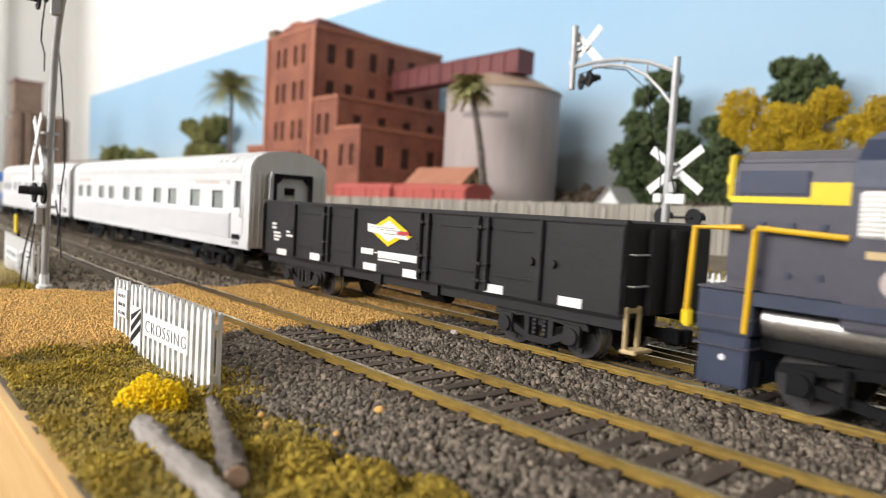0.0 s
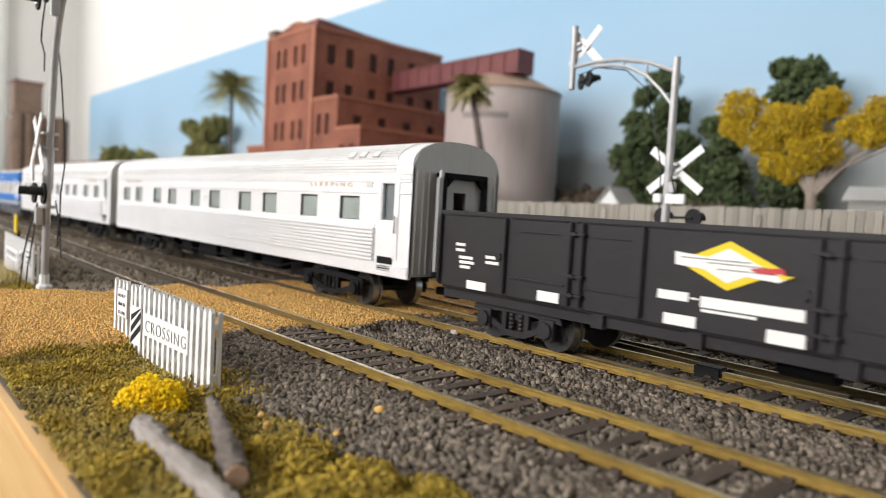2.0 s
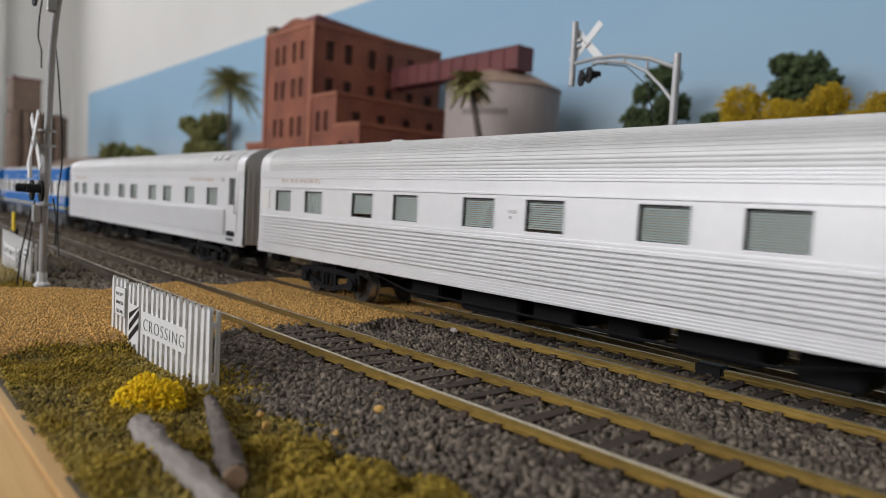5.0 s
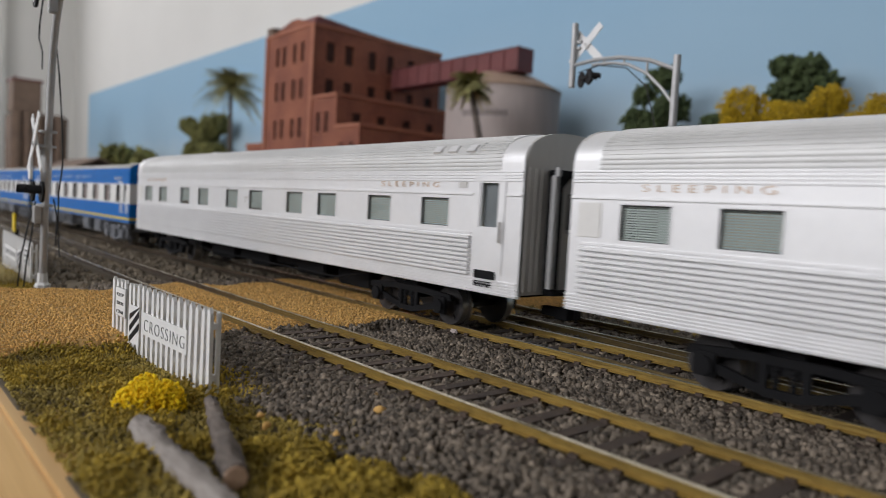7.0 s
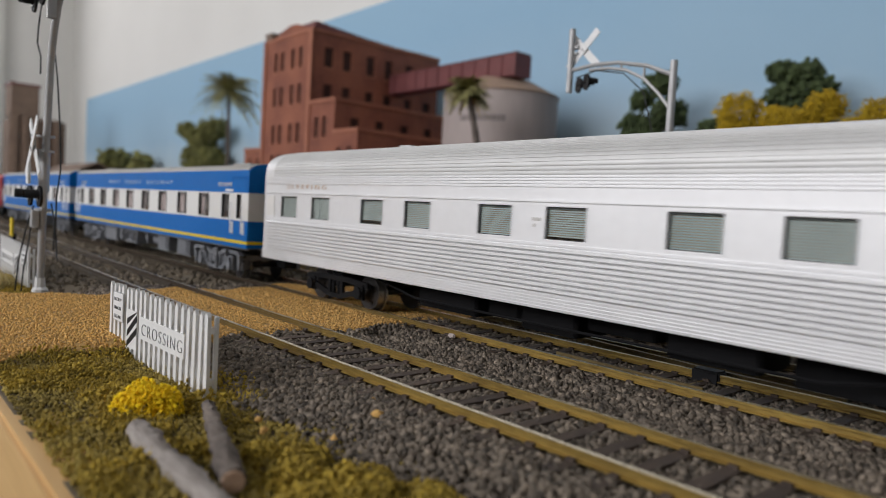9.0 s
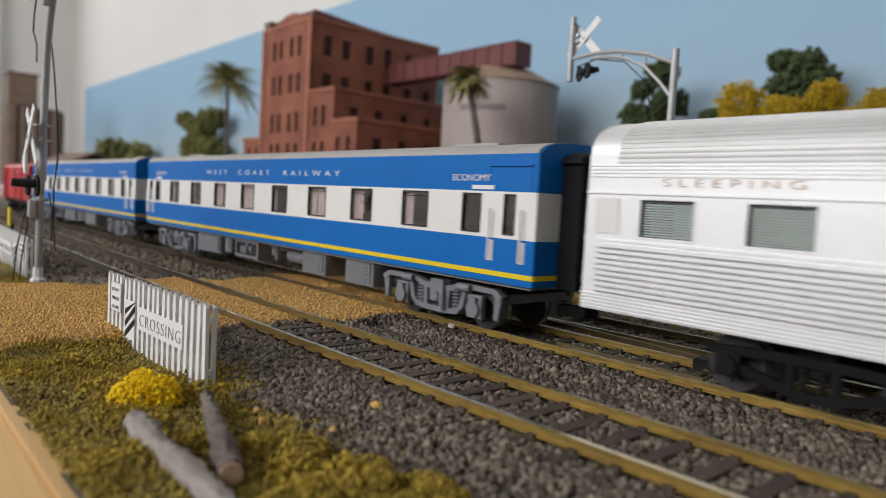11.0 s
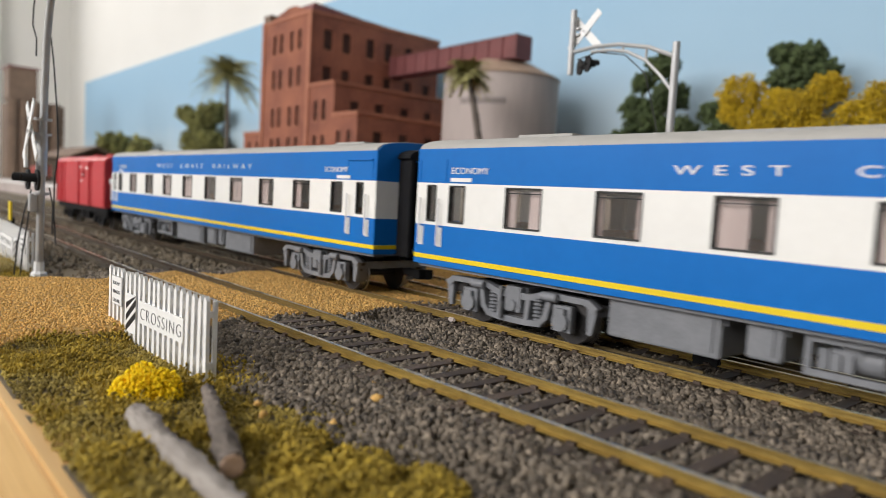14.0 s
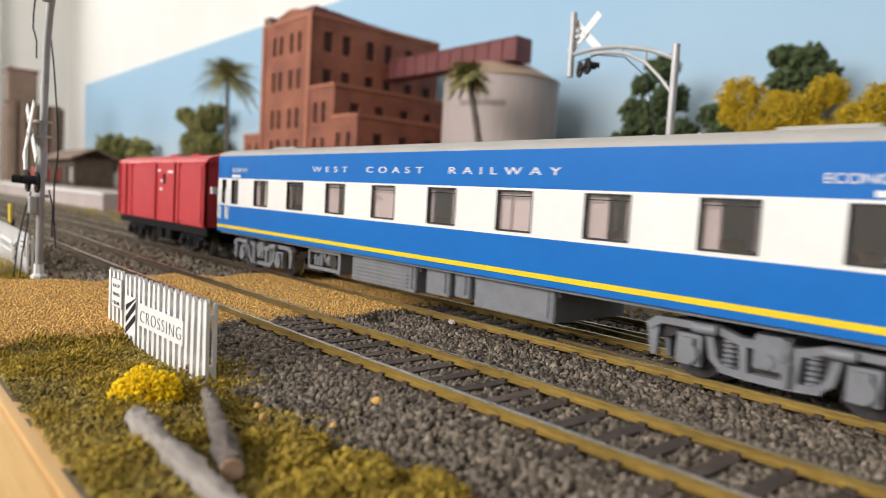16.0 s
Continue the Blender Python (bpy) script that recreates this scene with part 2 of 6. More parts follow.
def backdrop_material():
    """Painted sky: blue, paler with soft clouds low down, hazy hills at the foot."""
    m = bpy.data.materials.new("painted_sky_board")
    m.use_nodes = True
    n, l = m.node_tree.nodes, m.node_tree.links
    b = n["Principled BSDF"]
    b.inputs["Roughness"].default_value = 0.8
    tc = n.new("ShaderNodeTexCoord")
    sep = n.new("ShaderNodeSeparateXYZ")
    l.new(tc.outputs["Object"], sep.inputs[0])
    ns = n.new("ShaderNodeTexNoise")
    ns.inputs["Scale"].default_value, ns.inputs["Detail"].default_value = 5.0, 5
    l.new(tc.outputs["Object"], ns.inputs["Vector"])
    add = n.new("ShaderNodeMath")
    add.operation = "MULTIPLY_ADD"
    l.new(ns.outputs["Fac"], add.inputs[0])
    add.inputs[1].default_value = 0.12
    l.new(sep.outputs[2], add.inputs[2])
    ramp = n.new("ShaderNodeValToRGB")
    e = ramp.color_ramp.elements
    e[0].position, e[0].color = 0.1, (0.3, 0.32, 0.3, 1)
    e[1].position, e[1].color = 0.40, (0.33, 0.53, 0.71, 1)
    x = e.new(0.172); x.color = (0.33, 0.36, 0.37, 1)
    x = e.new(0.188); x.color = (0.54, 0.67, 0.76, 1)
    x = e.new(0.26); x.color = (0.385, 0.57, 0.73, 1)
    l.new(add.outputs[0], ramp.inputs[0])
    l.new(ramp.outputs[0], b.inputs["Base Color"])
    return m


M_SKYBOARD = backdrop_material()


# ---- mesh builders; coordinates in millimetres ----
class Solid:
    """Collects faces in millimetres."""

    def __init__(self):
        self.v, self.f = [], []

    def add(self, vs, fs):
        k = len(self.v)
        self.v += [tuple(p) for p in vs]
        self.f += [tuple(i + k for i in q) for q in fs]
        return self

    def box(self, x0, x1, y0, y1, z0, z1):
        vs = [(x, y, z) for x in (x0, x1) for y in (y0, y1) for z in (z0, z1)]
        return self.add(vs, [(0, 1, 3, 2), (4, 6, 7, 5), (0, 4, 5, 1), (2, 3, 7, 6), (0, 2, 6, 4), (1, 5, 7, 3)])

    def tube(self, pts, r, n=8, caps=True):
        """A round bar along pts; r: one radius or one for each point."""
        pts = [Vector(p) for p in pts]
        rs = r if isinstance(r, (list, tuple)) else [r] * len(pts)
        vs, fs = [], []
        for i, p in enumerate(pts):
            d = (pts[min(i + 1, len(pts) - 1)] - pts[max(i - 1, 0)]).normalized()
            u = d.orthogonal().normalized() if i == 0 else (u - d * u.dot(d)).normalized()
            w = d.cross(u)
            for k in range(n):
                a = 2 * math.pi * k / n
                vs.append(p + (u * math.cos(a) + w * math.sin(a)) * rs[i])
        for i in range(len(pts) - 1):
            for k in range(n):
                a, b = i * n + k, i * n + (k + 1) % n
                fs.append((a, b, b + n, a + n))
        if caps:
            fs.append(tuple(range(n))[::-1])
            fs.append(tuple((len(pts) - 1) * n + k for k in range(n)))
        return self.add(vs, fs)

    def prism(self, prof, x0, x1, closed=True):
        """Sweeps a (y, z) outline along x."""
        n = len(prof)
        vs = [(x0, y, z) for y, z in prof] + [(x1, y, z) for y, z in prof]
        fs = [(i, (i + 1) % n, n + (i + 1) % n, n + i) for i in range(n if closed else n - 1)]
        if closed:
            fs += [tuple(range(n))[::-1], tuple(range(n, 2 * n))]
        return self.add(vs, fs)

    def plate(self, prof, y0, y1):
        """An (x, z) outline with thickness along y."""
        n = len(prof)
        vs = [(x, y0, z) for x, z in prof] + [(x, y1, z) for x, z in prof]
        fs = [(i, (i + 1) % n, n + (i + 1) % n, n + i) for i in range(n)]
        return self.add(vs, fs + [tuple(range(n)), tuple(range(n, 2 * n))[::-1]])

    def slab(self, prof, z0, z1):
        """An (x, y) outline with thickness along z."""
        n = len(prof)
        vs = [(x, y, z0) for x, y in prof] + [(x, y, z1) for x, y in prof]
        fs = [(i, (i + 1) % n, n + (i + 1) % n, n + i) for i in range(n)]
        return self.add(vs, fs + [tuple(range(n))[::-1], tuple(range(n, 2 * n))])

    def lathe(self, prof, x, y, n=24):
        """Turns an (r, z) outline round an upright axis."""
        vs = [(x + r * math.cos(2 * math.pi * k / n), y + r * math.sin(2 * math.pi * k / n), z) for r, z in prof for k in range(n)]
        fs = [(i * n + k, i * n + (k + 1) % n, (i + 1) * n + (k + 1) % n, (i + 1) * n + k) for i in range(len(prof) - 1) for k in range(n)]
        return self.add(vs, fs)

    def disc(self, x, y, z, r, w, n=20):
        """A wheel-like disc with its axle along y."""
        return self.tube([(x, y - w / 2, z), (x, y + w / 2, z)], r, n)

    def panel(self, x0, x1, z0, z1, y, holes, depth):
        """A wall in the xz plane at y with openings (x0, x1, z0, z1); depth: its thickness along y."""
        xs = sorted({x0, x1, *[h for q in holes for h in q[:2]]})
        zs = sorted({z0, z1, *[h for q in holes for h in q[2:]]})
        for a, b in zip(xs, xs[1:]):
            for c, d in zip(zs, zs[1:]):
                mx, mz = (a + b) / 2, (c + d) / 2
                if any(q[0] < mx < q[1] and q[2] < mz < q[3] for q in holes):
                    continue
                self.add([(a, y, c), (b, y, c), (b, y, d), (a, y, d)], [(0, 1, 2, 3)])
                self.add([(a, y + depth, c), (b, y + depth, c), (b, y + depth, d), (a, y + depth, d)], [(3, 2, 1, 0)])
        for q in [(x0, x1, z0, z1), *holes]:
            a, b, c, d = q
            for (p, r), (s, t) in (((a, c), (b, c)), ((b, c), (b, d)), ((b, d), (a, d)), ((a, d), (a, c))):
                self.add([(p, y, r), (s, y, t), (s, y + depth, t), (p, y + depth, r)], [(0, 1, 2, 3)])
        return self


def part(name, solid, mat, parent=None, label="", bevel=0.0, smooth=0, at=(0, 0, 0)):
    """Links a solid as one mesh object, under a thing or a part; at: its own origin, in mm. The faces are given about that origin."""
    me = bpy.data.meshes.new(name)
    me.from_pydata([(x / 1000, y / 1000, z / 1000) for x, y, z in solid.v], [], solid.f)
    bm = bmesh.new()
    bm.from_mesh(me)
    if len(bm.faces) < 60000:
        bmesh.ops.remove_doubles(bm, verts=bm.verts, dist=1e-6)
        bmesh.ops.recalc_face_normals(bm, faces=bm.faces)
        if bevel:
            edges = [e for e in bm.edges if len(e.link_faces) == 2 and e.calc_face_angle(0) > 0.6]
            bmesh.ops.bevel(bm, geom=edges, offset=bevel / 1000, segments=2, affect="EDGES", clamp_overlap=True)
    bm.to_mesh(me)
    bm.free()
    if smooth:
        me.polygons.foreach_set("use_smooth", [True] * len(me.polygons))
        me.set_sharp_from_angle(angle=radians(smooth))
    me.materials.append(mat)
    ob = new(name, me)
    ob.location = [c / 1000 for c in at]
    if parent:
        ob.parent = parent
    if label:
        tagged(ob, label)
    return ob


def twin(ob, at, parent=None):
    """The same piece again, on the same mesh."""
    o = new(ob.name.split(".")[0], ob.data)
    o.location = [c / 1000 for c in at]
    o.parent = parent or ob.parent
    if ob.get("label"):
        tagged(o, ob["label"])
    return o


def thing(name, x, y, z, label, category, group="", kind="", rz=0.0):
    ob = new(name)
    ob.empty_display_size = 0.01
    ob.matrix_basis = pose(x / 1000, y / 1000, z / 1000, 0, 0, rz)
    return tagged(ob, label, category, group, kind)


def single(name, solid, mat, label, category, group="", kind="", bevel=0.0, smooth=0, at=(0, 0, 0)):
    return tagged(part(name, solid, mat, None, "", bevel, smooth, at), label, category, group, kind)


def text_part(name, body, size, mat, parent, x, y, z, label="", width=None, rz=0.0, spacing=1.0, thin=0.0):
    """Raised letters, upright, facing -y (turned by rz). size: height of capitals in mm; (x, y, z): lower left corner."""
    cu = bpy.data.curves.new(name, "FONT")
    cu.body, cu.size, cu.extrude = body, size / 1000 / 0.7, 0.00006
    cu.space_character = spacing
    cu.offset = thin * size / 1000
    tmp = bpy.data.objects.new("tmp", cu)
    scene.collection.objects.link(tmp)
    bpy.context.view_layer.update()
    me = bpy.data.meshes.new_from_object(tmp.evaluated_get(bpy.context.evaluated_depsgraph_get()))
    bpy.data.objects.remove(tmp)
    if width:
        w = max(v.co.x for v in me.vertices) - min(v.co.x for v in me.vertices)
        for v in me.vertices:
            v.co.x *= width / 1000 / w
    me.materials.clear()
    me.materials.append(mat)
    ob = new(name, me)
    ob.parent = parent
    ob.matrix_basis = pose(x / 1000, y / 1000, z / 1000, 0, 0, rz) @ pose(0, 0, 0, 90, 0, 0)
    return tagged(ob, label)


def each(name, boxes, mat, parent, label="", bevel=0.0):
    """One part for every box (x0, x1, y0, y1, z0, z1)."""
    return [part(name, Solid().box(*b), mat, parent, label, bevel) for b in boxes]


def scatter(name, places, sizes, mat, label, category, kind="stuff", flat=0.75, seed=1, parent=None, crushed=False):
    """Many small irregular lumps in one mesh. places: (n, 3) mm; sizes: (n,) mm radius; crushed: sharp broken blocks."""
    rng = np.random.default_rng(seed)
    t = (1 + 5 ** 0.5) / 2
    base = np.array([(-1, t, 0), (1, t, 0), (-1, -t, 0), (1, -t, 0), (0, -1, t), (0, 1, t), (0, -1, -t), (0, 1, -t), (t, 0, -1), (t, 0, 1), (-t, 0, -1), (-t, 0, 1)]) / 1.9
    tri = np.array([(0, 11, 5), (0, 5, 1), (0, 1, 7), (0, 7, 10), (0, 10, 11), (1, 5, 9), (5, 11, 4), (11, 10, 2), (10, 7, 6), (7, 1, 8), (3, 9, 4), (3, 4, 2), (3, 2, 6), (3, 6, 8), (3, 8, 9), (4, 9, 5), (2, 4, 11), (6, 2, 10), (8, 6, 7), (9, 8, 1)])
    if crushed:
        base = np.array([(x, y, z) for x in (-1, 1) for y in (-1, 1) for z in (-1, 1)]) * 0.62
        tri = np.array([(0, 1, 3), (0, 3, 2), (4, 6, 7), (4, 7, 5), (0, 4, 5), (0, 5, 1), (2, 3, 7), (2, 7, 6), (0, 2, 6), (0, 6, 4), (1, 5, 7), (1, 7, 3)])
    k = len(base)
    n = len(places)
    q = rng.normal(size=(n, 4))
    q /= np.linalg.norm(q, axis=1)[:, None]
    w, x, y, z = q.T
    R = np.stack([1 - 2 * (y * y + z * z), 2 * (x * y - z * w), 2 * (x * z + y * w), 2 * (x * y + z * w), 1 - 2 * (x * x + z * z), 2 * (y * z - x * w), 2 * (x * z - y * w), 2 * (y * z + x * w), 1 - 2 * (x * x + y * y)], 1).reshape(n, 3, 3)
    lump = base[None] * (1 + rng.uniform(-0.35, 0.35, (n, k, 1))) * np.array([1, 1, flat])[None, None] * rng.uniform(0.7, 1.3, (n, 1, 3))
    V = np.einsum("nij,nkj->nki", R, lump) * np.asarray(sizes)[:, None, None] + np.asarray(places)[:, None]
    F = tri[None] + k * np.arange(n)[:, None, None]
    me = bpy.data.meshes.new(name)
    V = (V.reshape(-1, 3) / 1000).astype(np.float32)
    F = F.reshape(-1).astype(np.int32)
    me.vertices.add(len(V))
    me.vertices.foreach_set("co", V.ravel())
    me.loops.add(len(F))
    me.loops.foreach_set("vertex_index", F)
    me.polygons.add(len(F) // 3)
    me.polygons.foreach_set("loop_start", np.arange(0, len(F), 3, dtype=np.int32))
    me.update(calc_edges=True)
    me.materials.append(mat)
    ob = new(name, me)
    if parent:
        ob.parent = parent
        return ob
    return tagged(ob, label, category, "", kind)


# ---- plan of the layout, in mm; z = 0 is the top of the rails ----
TRAIN_Y = 133.9            # middle of the line on which the train runs
SIDING_Y = 163.0
ROAD = (-246.0, -156.0)    # the road crosses between these x
BOARD_Y = 21.5             # front edge of the board
BACK_Y = 760.0
PITCH = 7.3                # from sleeper to sleeper


def loop_y(x):
    """Middle of the front line, which bends gently."""
    u = max(min(x, 150), -900) + 150
    return 85.3 + 0.001 * u + 0.00006 * u * u * (1 if u > -400 else 400 / -u)


def ease(a, b, x):
    u = max(0.0, min(1.0, (x - a) / (b - a)))
    return u * u * (3 - 2 * u)


def road_edge(x, y):
    """Over 0 inside the road's wavering outline."""
    w = 5 * math.sin(y * 0.13) + 3 * math.sin(y * 0.31 + 1)
    a = ROAD[0] + w + (-30 * ease(60, 20, y))
    b = ROAD[1] + 0.7 * w - 10 * ease(70, 40, y)
    return min(x - a, b - x) if y < 215 else -1


def ground_z(x, y):
    z = -5.2 + 18.5 * ease(215, 390, y)
    for c, half in ((loop_y(x), 19), (TRAIN_Y, 19), (SIDING_Y, 19)):
        z = max(z, -5.2 + 2.75 * ease(half + 9, half - 3, abs(y - c)))
    if y < 60:
        z += 0.7 * noise.noise(Vector((x * 0.06, y * 0.06, 0))) + 0.3 * noise.noise(Vector((x * 0.2, y * 0.2, 3)))
    e = road_edge(x, y)
    if e > -4:
        inner = min(abs(abs(y - c) - 8.2) for c in (loop_y(x), TRAIN_Y))
        top = -1.1 - 0.6 * ease(2.5, 0.5, inner) - 2.6 * ease(60, 25, y)
        z = z + (max(top, z) - z) * ease(-4, 3, e)
    return z


# ---- the room and the board ----
def room():
    x0, x1, y0, y1, z0, z1 = -3500, 3200, -1800, 775, -1050, 1500
    single("floor", Solid().box(x0, x1, y0, y1, z0 - 60, z0), M_FLOORB, "unseen room floor added in dark grey to cut bounced light", "floor", kind="structure")
    single("ceiling", Solid().box(x0, x1, y0, y1, z1, z1 + 60), M_CEIL, "unseen ceiling added in grey to lower the fill light", "ceiling", kind="structure")
    single("wall_north", Solid().box(x0 - 80, x1 + 80, y1, y1 + 80, z0, z1), M_WALL, "plain white painted wall behind the layout", "wall", kind="structure")
    # unseen wall, kept dim so that end faces get less bounce
    single("wall_east", Solid().box(x1, x1 + 80, y0, y1, z0, z1), M_DIM, "unseen wall added in dim taupe to cut bounced light", "wall", kind="structure")
    s = Solid().panel(x0 - 80, x1 + 80, z0, z1, y0 - 80, [(-1950, 450, 440, 1400)], 80)
    single("wall_south", s, M_WALL, "white painted wall with a wide window", "wall", kind="structure")
    s = Solid().panel(y0, y1, z0, z1, 0, [(-550, 150, 440, 1400)], 80)
    s.v = [(x0 - 80 + y, x, z) for x, y, z in s.v]
    single("wall_west", s, M_WALL, "white painted wall with a window", "wall", kind="structure")
    s = Solid()
    for k in range(5):
        s.lathe([(0.01, -300), (26, -300), (30, 300), (26, 1400), (0.01, 1400)], -3460, 250 + k * 56, 14)
    single("curtain", s, M_WALL, "gathered off-white curtain beside the wall", "curtain", smooth=60)


def board():
    s = Solid()
    s.box(-3300, 1200, BOARD_Y - 2.2, BOARD_Y + 6, -19.3, -5.6)
    single("front_fascia", s, M_PINE, "pale pine board edge of the layout", "fascia", kind="structure", bevel=0.8)
    s = Solid().box(-3300, 1200, BOARD_Y + 8, BACK_Y + 12, -60, -20)
    single("baseboard", s, M_PINE, "plywood layout baseboard under the scenery", "baseboard", kind="structure")
    s = Solid().box(-3172, 1100, BACK_Y, BACK_Y + 6, -20, 420)
    single("backdrop", s, M_SKYBOARD, "light blue painted sky backdrop board with soft clouds", "backdrop", kind="structure")


def ground():
    xs = [-3300, -2600, -2000, -1600, -1300, -1100] + list(np.arange(-1000, -420, 12.0)) + list(np.arange(-420, 60, 2.5)) + list(np.arange(60, 420, 20.0)) + [500, 700, 1200]
    ys = [BOARD_Y] + list(np.arange(23, 60, 1.8)) + list(np.arange(60, 195, 1.6)) + list(np.arange(195, 420, 7.0)) + list(np.arange(425, 770, 30.0)) + [BACK_Y + 2]
    vs = [(x, y, ground_z(x, y) - 0.25) for x in xs for y in ys]
    n = len(ys)
    fs = [(i * n + j, (i + 1) * n + j, (i + 1) * n + j + 1, i * n + j + 1) for i in range(len(xs) - 1) for j in range(n - 1)]
    g = Solid().add(vs, fs)
    for x0, x1 in zip(xs, xs[1:]):
        g.add([(x0, BOARD_Y, -20), (x1, BOARD_Y, -20), (x1, BOARD_Y, ground_z(x1, BOARD_Y) - 0.25), (x0, BOARD_Y, ground_z(x0, BOARD_Y) - 0.25)], [(0, 1, 2, 3)])
    ob = single("ground", g, M_SOIL, "brown earth and ballast scenery ground", "ground", kind="structure", smooth=60)
    # the tan road lies on it as a thin sheet with an uneven rim
    vs, fs, ids = [], [], {}
    st = 1.6
    xs, ys = np.arange(-300, -130, st), np.arange(22, 216, st)
    for x in xs:
        for y in ys:
            if road_edge(x, y) > -1.5:
                ids[(round(x, 1), round(y, 1))] = len(vs)
                vs.append((x, y, ground_z(x, y) - 0.25 + 0.3 * ease(-1.5, 1.5, road_edge(x, y))))
    for x in xs[:-1]:
        for y in ys[:-1]:
            q = [ids.get((round(a, 1), round(b, 1))) for a, b in ((x, y), (x + st, y), (x + st, y + st), (x, y + st))]
            if None not in q:
                fs.append(tuple(q))
    single("road", Solid().add(vs, fs), M_ROADBASE, "tan gravel road over the level crossing", "road", kind="structure", smooth=60)


# ---- tracks ----
def track(name, yfun, x0, x1, label, straight, side_mat=M_RAIL):
    tr = thing(name, 0, 0, 0, label, "railway track", "railway tracks", kind="structure")
    xs = [x0, x1] if straight else list(np.linspace(x0, x1, 60))
    for side in (-1, 1):
        web, top = Solid(), Solid()
        for prof, s in (([(-0.85, -1.7), (0.85, -1.7), (0.85, -1.5), (0.22, -1.35), (0.22, -0.65), (0.46, -0.5), (0.46, -0.06), (-0.46, -0.06), (-0.46, -0.5), (-0.22, -0.65), (-0.22, -1.35), (-0.85, -1.5)], web), ([(-0.45, -0.05), (-0.45, 0.0), (0.45, 0.0), (0.45, -0.05)], top)):
            n = len(prof)
            vs = [(x, yfun(x) + side * 8.7 + y, z) for x in xs for y, z in prof]
            fs = [(i * n + j, i * n + (j + 1) % n, (i + 1) * n + (j + 1) % n, (i + 1) * n + j) for i in range(len(xs) - 1) for j in range(n)]
            s.add(vs, fs)
        r = part("rail", web, side_mat, tr, "brass-coloured rail")
        part("rail_head", top, M_RAILTOP, r, "worn shiny rail top")
    proto = None
    rng = random.Random(5)
    for x in np.arange(-700, min(x1, 160), PITCH):
        if x < -268 or road_edge(x, yfun(x)) > 2:
            continue
        at = (x + rng.uniform(-0.2, 0.2), yfun(x), -1.75)
        if proto is None:
            s = Solid().box(-1.25, 1.25, -14.5, 14.5, -1.3, 0)
            for q in (-8.7, 8.7):
                for d in (-1.05, 1.05):
                    s.box(-0.7, 0.7, q + d - 0.4, q + d + 0.4, 0, 0.5)
            proto = part("sleeper", s, M_SLEEPER, tr, at=at)
        else:
            o = twin(proto, at)
            o.rotation_euler[2] = rng.uniform(-0.02, 0.02)
    return tr


room()
board()
ground()
track("front_track", loop_y, -900, 260, "curving model railway line with brassy rails and dark sleepers", False)
track("train_track", lambda x: TRAIN_Y, -1600, 1100, "straight model railway line that carries the train", True)
# siding rails take the brass with the train's shade coloured in
track("siding_track", lambda x: SIDING_Y + 22 * ease(-120, -420, x), -700, 700, "siding of dull brassy rails, coloured darker for the train's shade, behind the running line", False, M_RAILSHADED)


# ---- the train: local x = 0 at the leading end, z = 0 on the rails ----
W2 = 16.85
BLADES = []      # every wheelset that turns


def arch(half, z0, top, n=14, power=2.3):
    """Points of a roof arch from -half to half."""
    pts = []
    for i in range(n + 1):
        a = math.pi * i / n
        c, s = -math.cos(a), math.sin(a)
        pts.append((half * math.copysign(abs(c) ** (2 / power), c), z0 + (top - z0) * abs(s) ** (2 / power)))
    return pts


def arch_z(y, half, z0, top, power=2.3):
    return z0 + (top - z0) * max(0.0, 1 - abs(y / half) ** power) ** (1 / power)


def end_wall(x, t, z0, zt, ztop, half, gap, gz, arched=True):
    """An end panel between z0 and the arch (or zt), with a doorway |y| < gap up to gz."""
    s = Solid()
    ys = sorted({-half, -gap, gap, half, *np.linspace(-half, half, 15)})
    for a, b in zip(ys, ys[1:]):
        low = z0
        if abs((a + b) / 2) < gap:
            low = max(z0, gz)
        ta, tb = (arch_z(a, half, zt, ztop), arch_z(b, half, zt, ztop)) if arched else (zt, zt)
        if max(ta, tb) <= low + 0.01:
            continue
        vs = [(x, a, low), (x, b, low), (x, b, max(tb, low)), (x, a, max(ta, low))]
        vs += [(x - t, y, z) for _, y, z in vs]
        s.add(vs, [(0, 1, 2, 3), (7, 6, 5, 4), (0, 4, 5, 1), (1, 5, 6, 2), (2, 6, 7, 3), (3, 7, 4, 0)])
    return s


def wheelset(parent, x, r, dark=True):
    """Two flanged wheels on an axle; turns about its own centre."""
    s = Solid().disc(0, 0, 0, 1.1, 20, 10)
    for side in (-1, 1):
        s.disc(0, side * 8.6, 0, r, 2.4, 24)
        s.disc(0, side * 7.1, 0, r + 0.55, 0.6, 24)
        s.disc(0, side * 9.95, 0, r * 0.45, 0.5, 12)
        for k in range(4):
            a = math.pi / 2 * k
            s.disc(r * 0.66 * math.cos(a), side * 9.9, r * 0.66 * math.sin(a), r * 0.13, 0.3, 8)
    w = part("wheelset", s, M_DARKSTEEL if dark else M_STEEL, parent, "dark steel wheels on an axle", smooth=35, at=(x, 0, r))
    w.data.materials.append(M_STEEL)
    for p in w.data.polygons:
        if abs(p.normal.y) < 0.3 and math.hypot(p.center.x, p.center.z) > r * 0.00095:
            p.material_index = 1
    BLADES.append((w, x, r))
    return w


